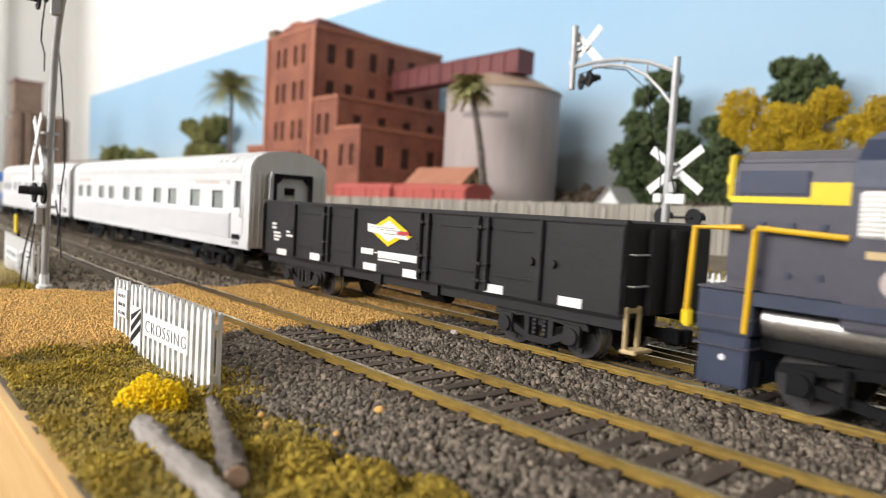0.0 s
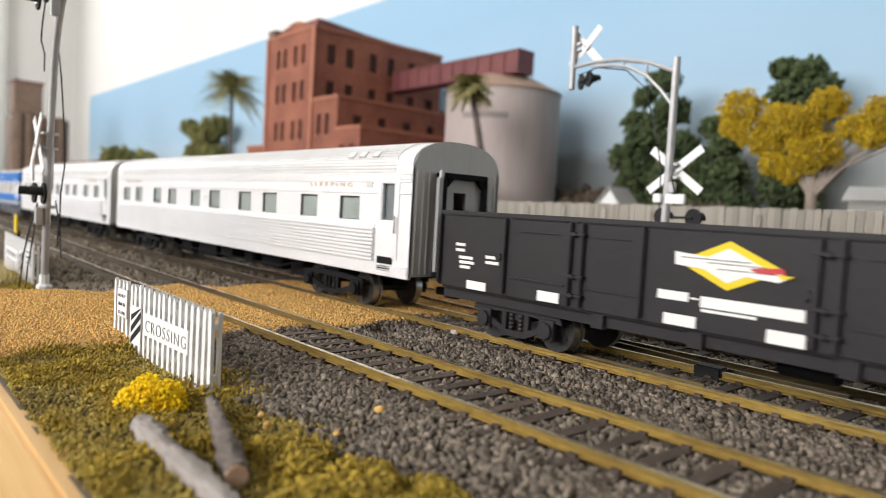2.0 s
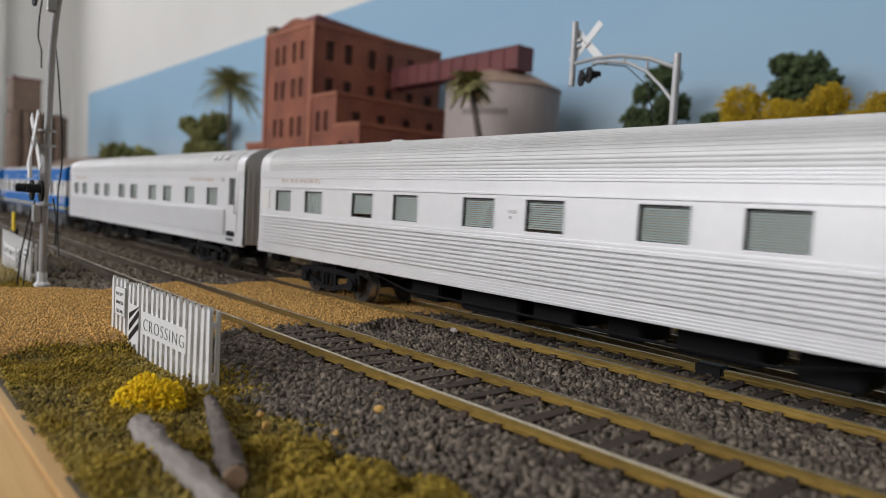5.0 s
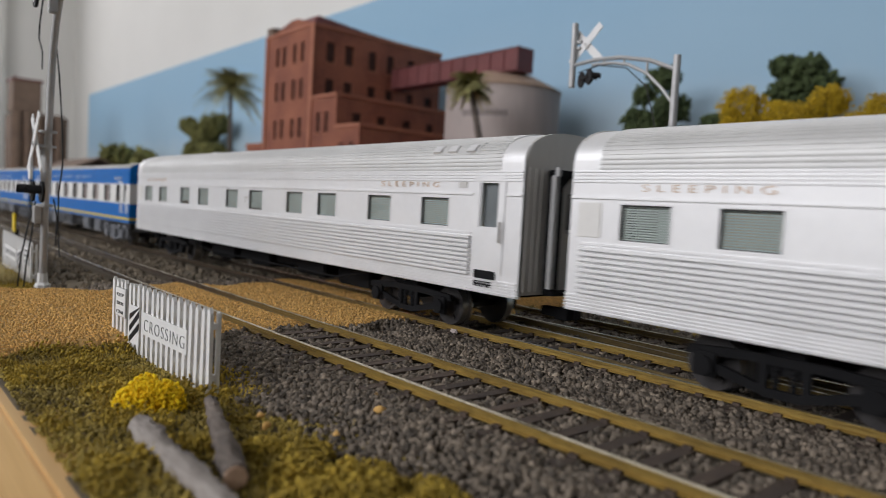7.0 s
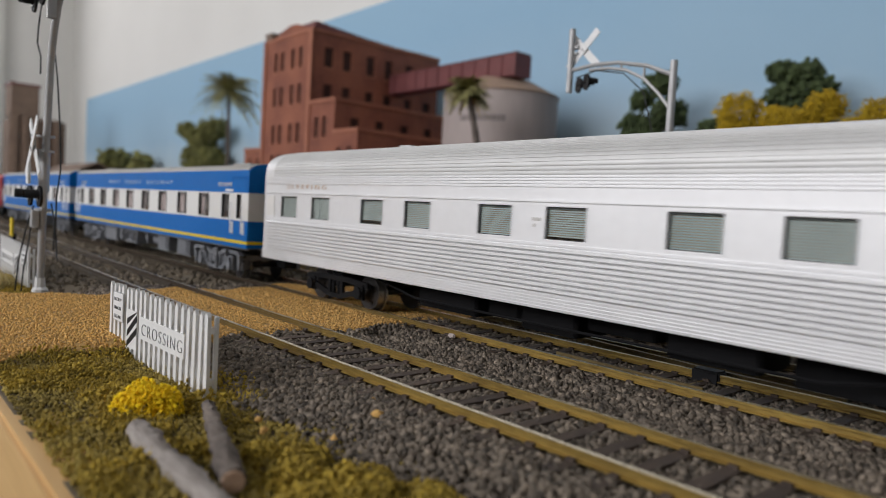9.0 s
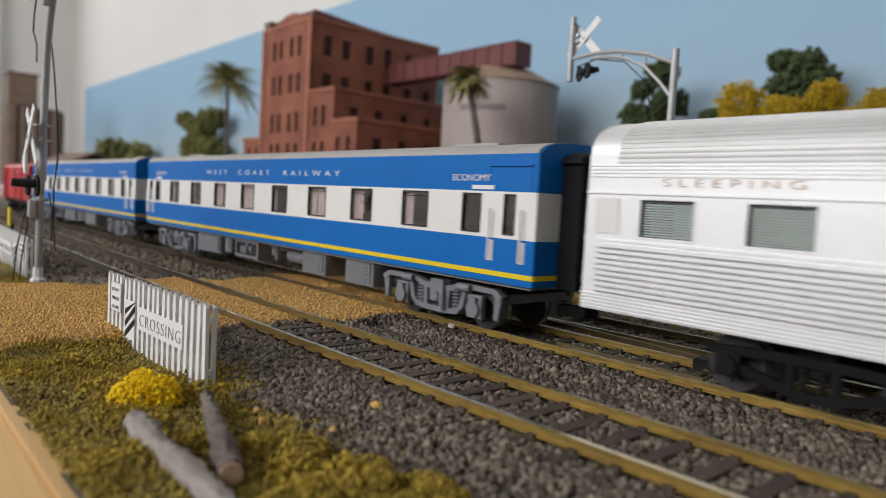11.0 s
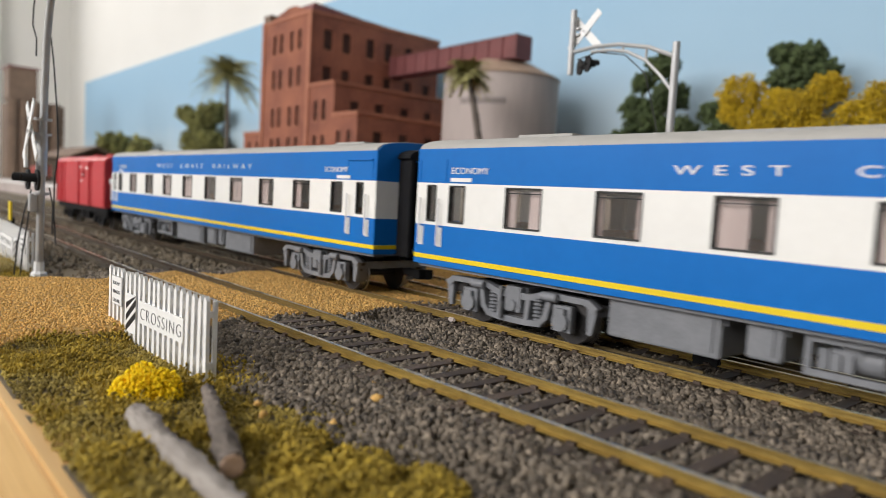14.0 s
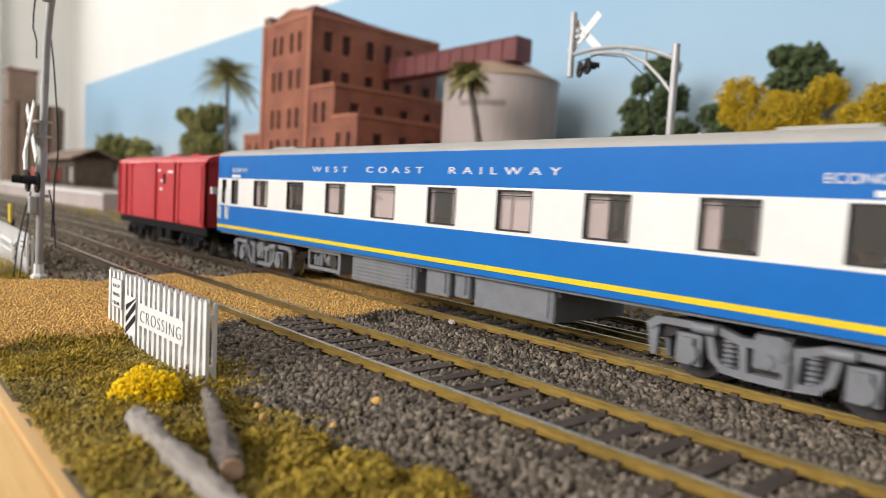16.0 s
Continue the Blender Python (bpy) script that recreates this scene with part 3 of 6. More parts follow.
def bogie(parent, x, base, r, mat, look_name, heavy=False):
    b = thing("bogie", x, 0, 0, look_name, "")
    b.parent = parent
    for side in (-1, 1):
        h = base / 2
        ya, yb = side * 12.2, side * 13.4
        up = 10.2 if heavy else 9.4
        s = Solid().plate([(-h - 4.2, 7.0), (-h - 3.6, 8.6), (-h * 0.45, up), (h * 0.45, up), (h + 3.6, 8.6), (h + 4.2, 7.0), (h - 1, 7.3), (h * 0.42, up - 1.7), (-h * 0.42, up - 1.7), (-h + 1, 7.3)], ya, yb)
        for q in (-1, 1):
            s.plate([(q * (h - 0.5), 6.4), (q * (h - 1.8), 4.2), (q * 3.2, 2.1), (q * 3.2, 3.7)], ya, yb)
            s.plate([(q * 4.3, 2.6), (q * 2.9, 2.6), (q * 2.9, up - 0.6), (q * 4.3, up - 0.6)], ya, yb)
        s.box(-3.4, 3.4, min(ya, yb), max(ya, yb), 2.0, 3.5)
        part("side_frame", s, mat, b)
        for q in (-h, h):
            ax = Solid().disc(q, side * 13.9, r, 1.9, 1.5, 14).box(q - 2.2, q + 2.2, side * 13.4 - 0.5, side * 13.4 + 0.5, r - 2, r + 2.6)
            part("axle_box", ax, mat, b, smooth=35)
        for q in (-1.5, 1.5):
            rr = []
            zz = []
            for k in range(9):
                zz.append((q, side * 12.8, 3.5 + k * 0.5))
                rr.append(0.75 if k % 2 else 0.55)
            part("spring", Solid().tube(zz, rr, 8), mat, b, "coil spring")
        for q in ((-h, h) if heavy else ()):
            part("damper", Solid().tube([(q * 0.62, side * 14.2, 4.0), (q * 0.62, side * 14.2, 9.6)], 0.55, 8), mat, b, "slim damper")
            part("brake_shoe", Solid().plate([(q * 1.38, 3.2), (q * 1.46, 3.2), (q * 1.46, 8), (q * 1.38, 8)], side * 11, side * 13), mat, b)
    part("bolster", Solid().box(-3, 3, -12.5, 12.5, 6, 10.5).box(-base / 2 - 3, base / 2 + 3, -1.5, 1.5, 6.5, 8), mat, b)
    for q in (-base / 2, base / 2):
        wheelset(b, q, r)
    return b


def heavy_bogie(parent, x, base, r, turn):
    """A cast carriage bogie with outside frames, coil springs and brake gear."""
    b = thing("bogie", x, 0, 0, "grey cast carriage bogie with coil springs", "")
    b.parent = parent
    m, h = M_UNDERGREY, base / 2
    for side in (-1, 1):
        ya, yb = side * 12.4, side * 14.2
        # main frame: deep in the middle, arched over the axles, with drooping ends
        top = [(-h - 9.4, 9.6), (-h - 7.0, 11.2), (-h + 5, 11.4), (-5, 10.0), (5, 10.0), (h - 5, 11.4), (h + 7.0, 11.2), (h + 9.4, 9.6)]
        low = [(h + 7.6, 6.8), (h + 4.2, 7.6), (h + 2.8, 9.2), (h - 2.8, 9.2), (h - 4.2, 5.0), (h - 6.2, 3.0), (4, 2.6), (-4, 2.6), (-h + 6.2, 3.0), (-h + 4.2, 5.0), (-h + 2.8, 9.2), (-h - 2.8, 9.2), (-h - 4.2, 7.6), (-h - 7.6, 6.8)]
        inner = Solid().plate(top + low, ya - side * 1.2, ya)
        part("side_frame", inner, M_DARKSTEEL, b, "dark inner frame web")
        rim = Solid().plate(top + [(h + 8.2, 8.3), (h + 6, 9.9), (h - 5, 10.0), (5, 8.5), (-5, 8.5), (-h + 5, 10.0), (-h - 6, 9.9), (-h - 8.2, 8.3)], ya, yb)
        rim.plate([(-h + 6.2, 3.0), (-4, 2.6), (4, 2.6), (h - 6.2, 3.0), (h - 5.4, 4.4), (4, 4.0), (-4, 4.0), (-h + 5.4, 4.4)], ya, yb)
        for q in (-1, 1):
            rim.plate([(q * (h - 4.4), 10.2), (q * (h - 3.0), 10.2), (q * (h - 4.2), 5.0), (q * (h - 6.4), 3.2), (q * (h - 6.9), 4.2), (q * (h - 5.6), 5.6)], ya, yb)
            rim.plate([(q * 5.4, 9.6), (q * 4.0, 9.6), (q * 3.4, 3.0), (q * 4.8, 3.0)], ya, yb)
            rim.plate([(q * (h + 6.6), 10.6), (q * (h + 9.2), 9.8), (q * (h + 8.0), 3.6), (q * (h + 6.8), 3.6)], ya + side * 0.3, yb - side * 0.3)
        part("frame_rim", rim, m, b, "grey cast frame")
        for q in (-h, h):
            ax = Solid().disc(q, side * 14.2, r, 2.1, 1.6, 14).box(q - 2.5, q + 2.5, side * 13.3 - 0.8, side * 13.3 + 0.8, r - 2.2, r + 3.6).box(q - 1.2, q + 1.2, side * 14.3 - 0.8, side * 14.3 + 0.8, r + 1.6, r + 3.0)
            part("axle_box", ax, m, b, smooth=35)
        for q in (-h + 7.6, h - 7.6):
            pts = [(q, side * 13.1, 4.3 + k * 0.45) for k in range(12)]
            part("spring", Solid().tube(pts, [0.8 if k % 2 else 1.35 for k in range(12)], 9), m, b, "coil spring")
        part("bolster_end", Solid().box(-2.6, 2.6, side * 13.2 - 1.2, side * 13.2 + 1.2, 5.2, 11.2).disc(0, side * 14.4, 6.8, 1.5, 1.0, 12), m, b, bevel=0.25)
        part("damper", Solid().tube([(turn * 3.4, side * 14.9, 3.4), (turn * 3.4, side * 14.9, 7.2), (turn * 3.4, side * 14.9, 7.3), (turn * 3.4, side * 14.9, 11.0)], [0.75, 0.75, 0.4, 0.4], 8), m, b, "slim damper")
        for q in (-1, 1):
            part("brake_shoe", Solid().plate([(q * (h + 5.2), 3.0), (q * (h + 6.2), 3.6), (q * (h + 6.4), 8), (q * (h + 5.6), 8)], side * 8, side * 11.5), m, b)
            part("brake_cylinder", Solid().tube([(q * 9.2, side * 14.6, 10.4), (q * 13.6, side * 14.6, 10.4)], 1.05, 10), m, b, smooth=40)
    part("bolster", Solid().box(-3, 3, -12.5, 12.5, 6, 11.2).box(-h - 3, h + 3, -1.5, 1.5, 6.5, 8), m, b)
    each("end_beam", [(-h - 8.8, -h - 7.6, -12.5, 12.5, 7.6, 9.8), (h + 7.6, h + 8.8, -12.5, 12.5, 7.6, 9.8)], m, b)
    for q in (-h, h):
        wheelset(b, q, r)
    return b


def coupler(parent, x, mat):
    s = Solid().box(x - 7, x, -1.2, 1.2, 6.2, 8.4).box(x - 1.5, x + 2.5, -2.4, 0.6, 5.9, 8.8).box(x + 1.3, x + 3.2, 0.2, 2.6, 5.9, 8.8)
    return part("coupler", s, mat, parent, "dark knuckle coupler", bevel=0.2)


SILVER_WINDOWS = [(-30.9 - a, 11.0) for a in (0, 25, 53.8, 75.0, 104.6, 125.9, 155.2, 176.4, 205.2, 226.0)]


def silver_coach(front, length, number_label):
    t = thing("sleeping_carriage", front, TRAIN_Y, 0, number_label, "railway carriage", "silver carriages")
    L = length
    wins = [(c * L / 275.0, w) for c, w in SILVER_WINDOWS]
    holes = [(c - w / 2, c + w / 2, 27.0, 34.2) for c, w in wins]
    doors = [(-13.6, -7.9, 27.6, 38.2)]
    for side in (-1, 1):
        y = side * W2
        s = Solid().panel(-L, 0, 11.4, 43.0, y, holes + doors, -side * 0.9)
        part("side_wall", s, M_SILVER, t, "smooth silver side wall")
        # stepped flutes low on the side, fine ribs on the skirt, belt rail and cant rail
        for k in range(9):
            z = 15.45 + k * 1.12
            f = Solid().prism([(y, z), (y + side * 1.0, z), (y + side * 1.06, z + 0.07), (y + side * 1.06, z + 0.66), (y + side * 1.0, z + 0.74), (y, z + 0.76)], -L + 3, -16.4)
            part("flute", f, M_SILVER, t, "lapped silver flute")
        for z in (38.55, 39.25, 39.95, 40.65):
            part("cant_rib", Solid().prism([(y, z), (y + side * 0.28, z + 0.04), (y + side * 0.28, z + 0.4), (y, z + 0.46)], -L + 0.3, -0.3), M_SILVER, t, "fine silver rib under the roof")
        for z in (11.7, 12.4, 13.1, 13.8, 14.5):
            part("skirt_rib", Solid().box(-L, -0.3, min(y, y + side * 0.4), max(y, y + side * 0.4), z, z + 0.36), M_SILVER, t, "fine silver skirt rib")
        lo, hi = min(y, y + side * 0.35), max(y, y + side * 0.35)
        each("belt_rail", [(-L, -16.4, lo, hi, 35.2, 35.7), (-5.2, -0.3, lo, hi, 35.2, 35.7), (-L + 3, -16.4, lo, hi, 25.6, 26.1)], M_SILVER, t)
        for i, (c, w) in enumerate(wins):
            fr = Solid().panel(c - w / 2 - 0.4, c + w / 2 + 0.4, 26.6, 34.6, y + side * 0.12, [(c - w / 2 - 0.05, c + w / 2 + 0.05, 26.95, 34.25)], -side * 0.25)
            wn = part("window", fr, M_SILVER, t, "thin silver window lip", bevel=0.05)
            ga = Solid().panel(c - w / 2, c + w / 2, 27.0, 34.2, y - side * 0.3, [(c - w / 2 + 0.28, c + w / 2 - 0.22, 27.2, 33.9)], -side * 0.2)
            part("gasket", ga, M_TRIM, wn, "black rubber gasket")
            g = part("pane", Solid().box(c - w / 2, c + w / 2, y - side * 0.55 - 0.1, y - side * 0.55 + 0.1, 27, 34.2), M_GLASS, wn, "greenish glass")
            g.visible_shadow = False
            bl = Solid()
            drop = (1.0, 0.95, 1.0, 1.0, 0.9, 1.0, 1.0, 0.85, 1.0, 1.0)[i]
            z = 34.0
            while z > 34.0 - 7.0 * drop:
                bl.box(c - w / 2, c + w / 2, y - side * 1.0 - 0.12, y - side * 1.0 + 0.12, z - 0.34, z)
                z -= 0.5
            part("blind", bl, M_BLIND, wn, "half-drawn slatted blind")
        d = Solid().box(-16.2, -5.4, min(y, y + side * 0.25), max(y, y + side * 0.25), 16.4, 27.2).box(-16.2, -5.4, min(y, y + side * 0.25), max(y, y + side * 0.25), 38.6, 40.1)
        for a, bb in ((-16.2, -13.9), (-7.6, -5.4)):
            d.box(a, bb, min(y, y + side * 0.25), max(y, y + side * 0.25), 27.2, 38.6)
        door = part("door", d, M_SILVER, t, "silver vestibule door", bevel=0.2)
        g = part("door_pane", Solid().box(-13.6, -7.9, y - side * 0.5 - 0.1, y - side * 0.5 + 0.1, 27.6, 38.2), M_GLASS, door, "grey door glass")
        g.visible_shadow = False
        # added sheet behind the pane, its grey imitates the reflection in the glass
        part("door_blind", Solid().box(-13.6, -7.9, y - side * 1.4 - 0.1, y - side * 1.4 + 0.1, 27.4, 38.4), M_UNDERGREY, door, "added grey sheet in place of the reflection in the glass")
        part("door_handle", Solid().tube([(-6.2, y + side * 0.9, 24), (-6.2, y + side * 0.9, 29)], 0.25, 6), M_STEEL, door)
        st = Solid().box(-14.5, -8.5, min(y, y + side * 0.4), max(y, y + side * 0.4), 13.0, 14.3).box(-14.5, -7.5, min(y, y + side * 0.4), max(y, y + side * 0.4), 15.0, 17.0)
        part("footstep", st, M_BLACK, door, "black recessed footstep")
        v = Solid().box(-L + 2.2, -L + 8, min(y, y + side * 0.25), max(y, y + side * 0.25), 27.2, 34.4)
        part("blank_panel", v, M_WHITE, t, "white blanked window", bevel=0.3)
    y = -W2 - 0.15
    text_part("lettering", "SLEEPING", 1.45, M_GOLD, t, -55.3, y, 36.9, "copper capital letters", width=25.5, spacing=1.7, thin=-0.025)
    text_part("lettering", "SLEEPING", 1.45, M_GOLD, t, -L + 17, y, 36.9, "copper capital letters", width=25.5, spacing=1.6, thin=-0.025)
    part("number_plate", Solid().box(-21.8, -18.8, y - 0.05, y + 0.3, 36.9, 38.4), M_ENDGREY, t, "small grey plate")
    part("number_plate", Solid().box(-147.5 + 2, -145, y - 0.05, y + 0.3, 29.6, 30.3).box(-147.5 + 1.6, -143.5, y - 0.05, y + 0.3, 31, 31.7), M_ENDGREY, t, "small grey plate")
    # roof with lengthwise ribs
    path = [Vector((-W2, 41.2)), Vector((-W2, 42.0))] + [Vector(q) for q in arch(W2, 42.9, 51.0, 90)] + [Vector((W2, 42.0)), Vector((W2, 41.2))]
    ends = [0.0]
    for a, b in zip(path, path[1:]):
        ends.append(ends[-1] + (b - a).length)
    total, k, rib = ends[-1], 0, []
    pitch = total / round(total / 1.0)

    def on_arch(run, lift):
        i = max(j for j in range(len(path) - 1) if ends[j] <= run + 1e-6)
        d = path[i + 1] - path[i]
        p = path[i] + d * ((run - ends[i]) / d.length)
        return tuple(p + Vector((-d.y, d.x)).normalized() * lift)

    while (k + 1) * pitch <= total + 1e-6:
        r0 = k * pitch
        rib += [on_arch(r0, 0.0), on_arch(r0 + pitch * 0.08, 0.17), on_arch(r0 + pitch * 0.38, 0.2), on_arch(r0 + pitch * 0.68, 0.17), on_arch(r0 + pitch * 0.76, 0.0)]
        k += 1
    base = [(W2 - 1, 41.2), (-W2 + 1, 41.2)]
    roof = part("roof", Solid().prism(rib + base, -L + 7, -7.5), M_SILVERROOF, t, "ribbed dull silver roof")
    for x0, x1 in ((-7.5, -0.2), (-L + 0.2, -L + 7)):
        part("roof_cap", Solid().prism([(-W2, 41.2)] + arch(W2, 42.9, 50.9, 30) + [(W2, 41.2)] + base, x0, x1), M_SILVER, roof, "smooth silver roof end", smooth=40)
    pn = Solid().prism([on_arch(q, h) for q, h in ((4.2, 0.3), (6.0, 0.34), (8.2, 0.34), (8.2, 0.1), (6.0, 0.1), (4.2, 0.1))], -33.5, -15.8)
    part("roof_panel", pn, M_SILVERROOF, roof, "smooth roof access panel")
    for x in (-31.5, -25.5, -18.5):
        vent = Solid().prism([on_arch(q, h) for q, h in ((4.4, 0.3), (4.6, 0.9), (6.6, 0.7), (6.8, 0.3))], x - 1.5, x + 1.5)
        part("roof_vent", vent, M_SILVER, roof, "pale silver roof vent")
    part("roof_vent", Solid().box(-L + 60, -L + 66, -2, 2, 50.8, 52.0), M_SILVERROOF, roof, bevel=0.4)
    # ends, gangways
    for x, sg in ((0, 1), (-L + 0.9, -1)):
        part("end_wall", end_wall(x, 0.9, 12.2, 42.9, 51.1, W2 - 0.1, 7.4, 40.4), M_ENDGREY, t, "dull grey carriage end")
        xx = x + (0.3 if sg > 0 else -1.2)
        each("end_rib", [(xx - 0.3, xx - 0.12, yy - 0.25, yy + 0.25, 13, 42) for yy in (-15, -12.6, -10.6, 10.6, 12.6, 15)], M_ENDGREY, t)
        gx = x + 4 if sg > 0 else x - 0.9 - 4
        a, b = sorted((x, gx))
        g = Solid().box(a, b, -8.6, -7.2, 13, 41.4).box(a, b, 7.2, 8.6, 13, 41.4).box(a, b, -8.6, 8.6, 40.2, 41.9).box(a, b, -8.6, 8.6, 12.2, 13.4).prism([(-7.2, 40.2), (-4.6, 40.2), (-7.2, 37.6)], a, b).prism([(7.2, 40.2), (4.6, 40.2), (7.2, 37.6)], a, b)
        part("gangway", g, M_RUBBER, t, "black rubber gangway bellows", bevel=0.3)
        part("gangway_post", Solid().box(min(gx - sg * 1.2, gx), max(gx - sg * 1.2, gx), -10.4, -9.0, 14, 40.5).tube([(gx, -9.7, 40.3), (gx, -9.7, 42.4)], 0.7, 8), M_MAST, t, "pale grey gangway post")
        d = x + (2.2 if sg > 0 else -3.0)
        o = part("inner_door", Solid().panel(-8, 8, 13, 42, 0, [(-3.4, 1.4, 27, 36.5)], 0.8), M_ENDGREY, t, "grey inner door with a window")
        o.rotation_euler[2] = radians(90)
        o.location = (d / 1000, 0, 0)
    part("floor_pan", Solid().box(-L + 1, -1, -W2 + 1, W2 - 1, 11.6, 13), M_BLACK, t, "black underfloor pan")
    part("partition", Solid().box(-L + 15, -17, 1.5, 2.3, 13, 42.5), M_SEAT, t, "brown corridor partition")
    # underframe boxes
    rng = random.Random(int(-front))
    x = -72.0
    while x > -L + 78:
        w = rng.uniform(6, 24)
        part("equipment_box", Solid().box(x - w, x, rng.uniform(-10.5, -7.5), 4, rng.uniform(3.4, 7.0), 11.8), M_BLACK, t, "black underfloor box", bevel=0.5)
        x -= w + rng.uniform(1, 9)
    part("truss_rod", Solid().tube([(-65, -12, 10.8), (-85, -12, 7), (-L + 85, -12, 7), (-L + 65, -12, 10.8)], 0.35, 6), M_BLACK, t)
    for x in (-45, -L + 45):
        bogie(t, x, 28.5, 5.3, M_BLACK, "black carriage bogie")
    coupler(t, 1, M_BLACK)
    return t


BLUE_WINDOWS = [(-20.8, 6.2)] + [(-43.0 - 25.55 * k, 10.6) for k in range(8)] + [(-244.2, 5.4)]


def blue_coach(front, length, label, rear=False):
    t = thing("economy_carriage", front, TRAIN_Y, 0, label, "railway carriage", "blue and white carriages")
    L = length
    holes = [(c - w / 2, c + w / 2, 23.6, 32.7) for c, w in BLUE_WINDOWS] + [(-9.6, -6.4, 23.6, 32.7), (-255.6, -252.4, 23.6, 32.7)]
    for side in (-1, 1):
        y = side * W2
        dp = -side * 0.9
        part("lower_panel", Solid().panel(-L, 0, 12.0, 22.5, y, [], dp), M_BLUE, t, "glossy blue lower panel")
        part("window_band", Solid().panel(-L, 0, 22.5, 33.5, y, holes, dp), M_WHITE, t, "white window band")
        part("letter_board", Solid().panel(-L, 0, 33.5, 42.3, y, [], dp), M_BLUE, t, "glossy blue letter board")
        part("yellow_stripe", Solid().box(-L, 0.05, min(y, y + side * 0.12), max(y, y + side * 0.12), 13.5, 14.7), M_YELLOW, t, "thin yellow stripe")
        for c, w, *_ in [*BLUE_WINDOWS, (-8.0, 3.2), (-254.0, 3.2)]:
            fr = Solid().panel(c - w / 2 - 0.3, c + w / 2 + 0.3, 23.35, 32.95, y + side * 0.15, [(c - w / 2 + 0.16, c + w / 2 - 0.16, 23.78, 32.54)], -side * 0.8)
            if w > 8:
                fr.box(c - w / 2, c + w / 2, y - 0.25, y + 0.1, 31.5, 31.75)
            wn = part("window", fr, M_TRIM, t, "dark metal window frame", bevel=0.12)
            # pale curtains, drawn over more windows to imitate bright reflections in the glass
            drawn = {0: 0.4, 1: 0.6, 2: 0.95, 3: 0.3, 4: 1.0, 5: 0.7, 6: 0.25, 7: 0.6}[round((-43.0 - c) / 25.55) % 8] if w > 8 else 0.0
            if drawn:
                lead = w * drawn * (0.78 if round(c) % 2 else 0.36)
                for x0, x1 in ((c - w / 2, c - w / 2 + lead), (c + w / 2 - (w * drawn - lead), c + w / 2)):
                    folds = [(x0 + (x1 - x0) * q / 8, -0.16 * (q % 2)) for q in range(9)]
                    cl = Solid().slab([(x, y - side * (1.2 + d)) for x, d in folds] + [(x, y - side * (1.5 + d)) for x, d in folds[::-1]], 23.6, 32.7)
                    part("curtain", cl, M_LILAC, wn, "pale lilac curtain, drawn further to imitate reflections in the glass")
            g = part("pane", Solid().box(c - w / 2, c + w / 2, y - side * 0.55 - 0.1, y - side * 0.55 + 0.1, 23.6, 32.7), M_GLASS2, wn, "smoky glass")
            g.visible_shadow = False
        for xx in (-13.5, -3.5, -L + 9.8, -L + 2.4):
            part("grab_rail", Solid().tube([(xx, y + side * 1.0, 17.5), (xx, y + side * 1.0, 29.5)], 0.28, 6).box(xx - 1.0, xx + 1.0, min(y, y + side * 0.2), max(y, y + side * 0.2), 17.0, 22.0), M_SILVER, t, "pale grab rail and kick plate")
        for xx in (-14.9, -1.6, -L + 11.4, -L + 1.0):
            part("door_edge", Solid().box(xx - 0.15, xx + 0.15, min(y, y + side * 0.14), max(y, y + side * 0.14), 33.8, 39.5), M_BLUE, t)
        part("door_gutter", Solid().box(-15.5, -1.5, min(y, y + side * 0.5), max(y, y + side * 0.5), 39.4, 39.8), M_BLUE, t)
    y = -W2 - 0.1
    text_part("lettering", "WEST  COAST  RAILWAY", 1.75, M_WHITE, t, -184.8, y, 37.9, "white widely spaced capital letters", width=104, spacing=1.9)
    text_part("lettering", "ECONOMY", 1.6, M_WHITE, t, -28.2, y, 37.3, "white capital letters", width=13.4)
    part("number_bar", Solid().box(-20.8, -13.3, y - 0.05, y + 0.2, 33.9, 34.9), M_WHITE, t, "white number bar")
    text_part("lettering", "ECONOMY", 1.6, M_WHITE, t, -L + 13.3, y, 37.3, "white capital letters", width=13.4)
    part("number_bar", Solid().box(-L + 13.3, -L + 20.8, y - 0.05, y + 0.2, 33.9, 34.9), M_WHITE, t, "white number bar")
    roof = part("roof", Solid().prism(arch(W2 - 0.1, 43.65, 47.2, 20, 2.2) + [(W2 - 1, 43.4), (-W2 + 1, 43.4)], -L + 0.3, -0.3), M_GREYROOF, t, "matt grey arched roof", smooth=40)
    part("roof_vent", Solid().box(-42, -24, -5.5, 3, 46.4, 47.9), M_GREYROOF, roof, bevel=0.6)
    part("roof_vent", Solid().box(-L + 24, -L + 42, -5.5, 3, 46.4, 47.9), M_GREYROOF, roof, bevel=0.6)
    for x, sg in ((0.3, 1), (-L + 0.9 - 0.3, -1)):
        part("end_panel", end_wall(x, 0.9, 12, 22.5, 0, W2 - 0.1, 7.2, 40, False), M_BLUE, t, "blue carriage end")
        part("end_panel", end_wall(x, 0.9, 22.5, 33.5, 0, W2 - 0.1, 7.2, 40, False), M_WHITE, t, "white band on the end")
        part("end_panel", end_wall(x, 0.9, 33.5, 42.1, 45.5, W2 - 0.1, 7.2, 40), M_BLUE, t, "blue carriage end")
        part("yellow_stripe", end_wall(x + 0.1 * sg, 0.9, 13.5, 14.7, 0, W2 - 0.05, 7.2, 40, False), M_YELLOW, t, "thin yellow stripe")
        hood = x + 1.2 if sg > 0 else x - 2.2
        a, b = sorted((x, x + 6 * sg - (0.9 if sg < 0 else 0)))
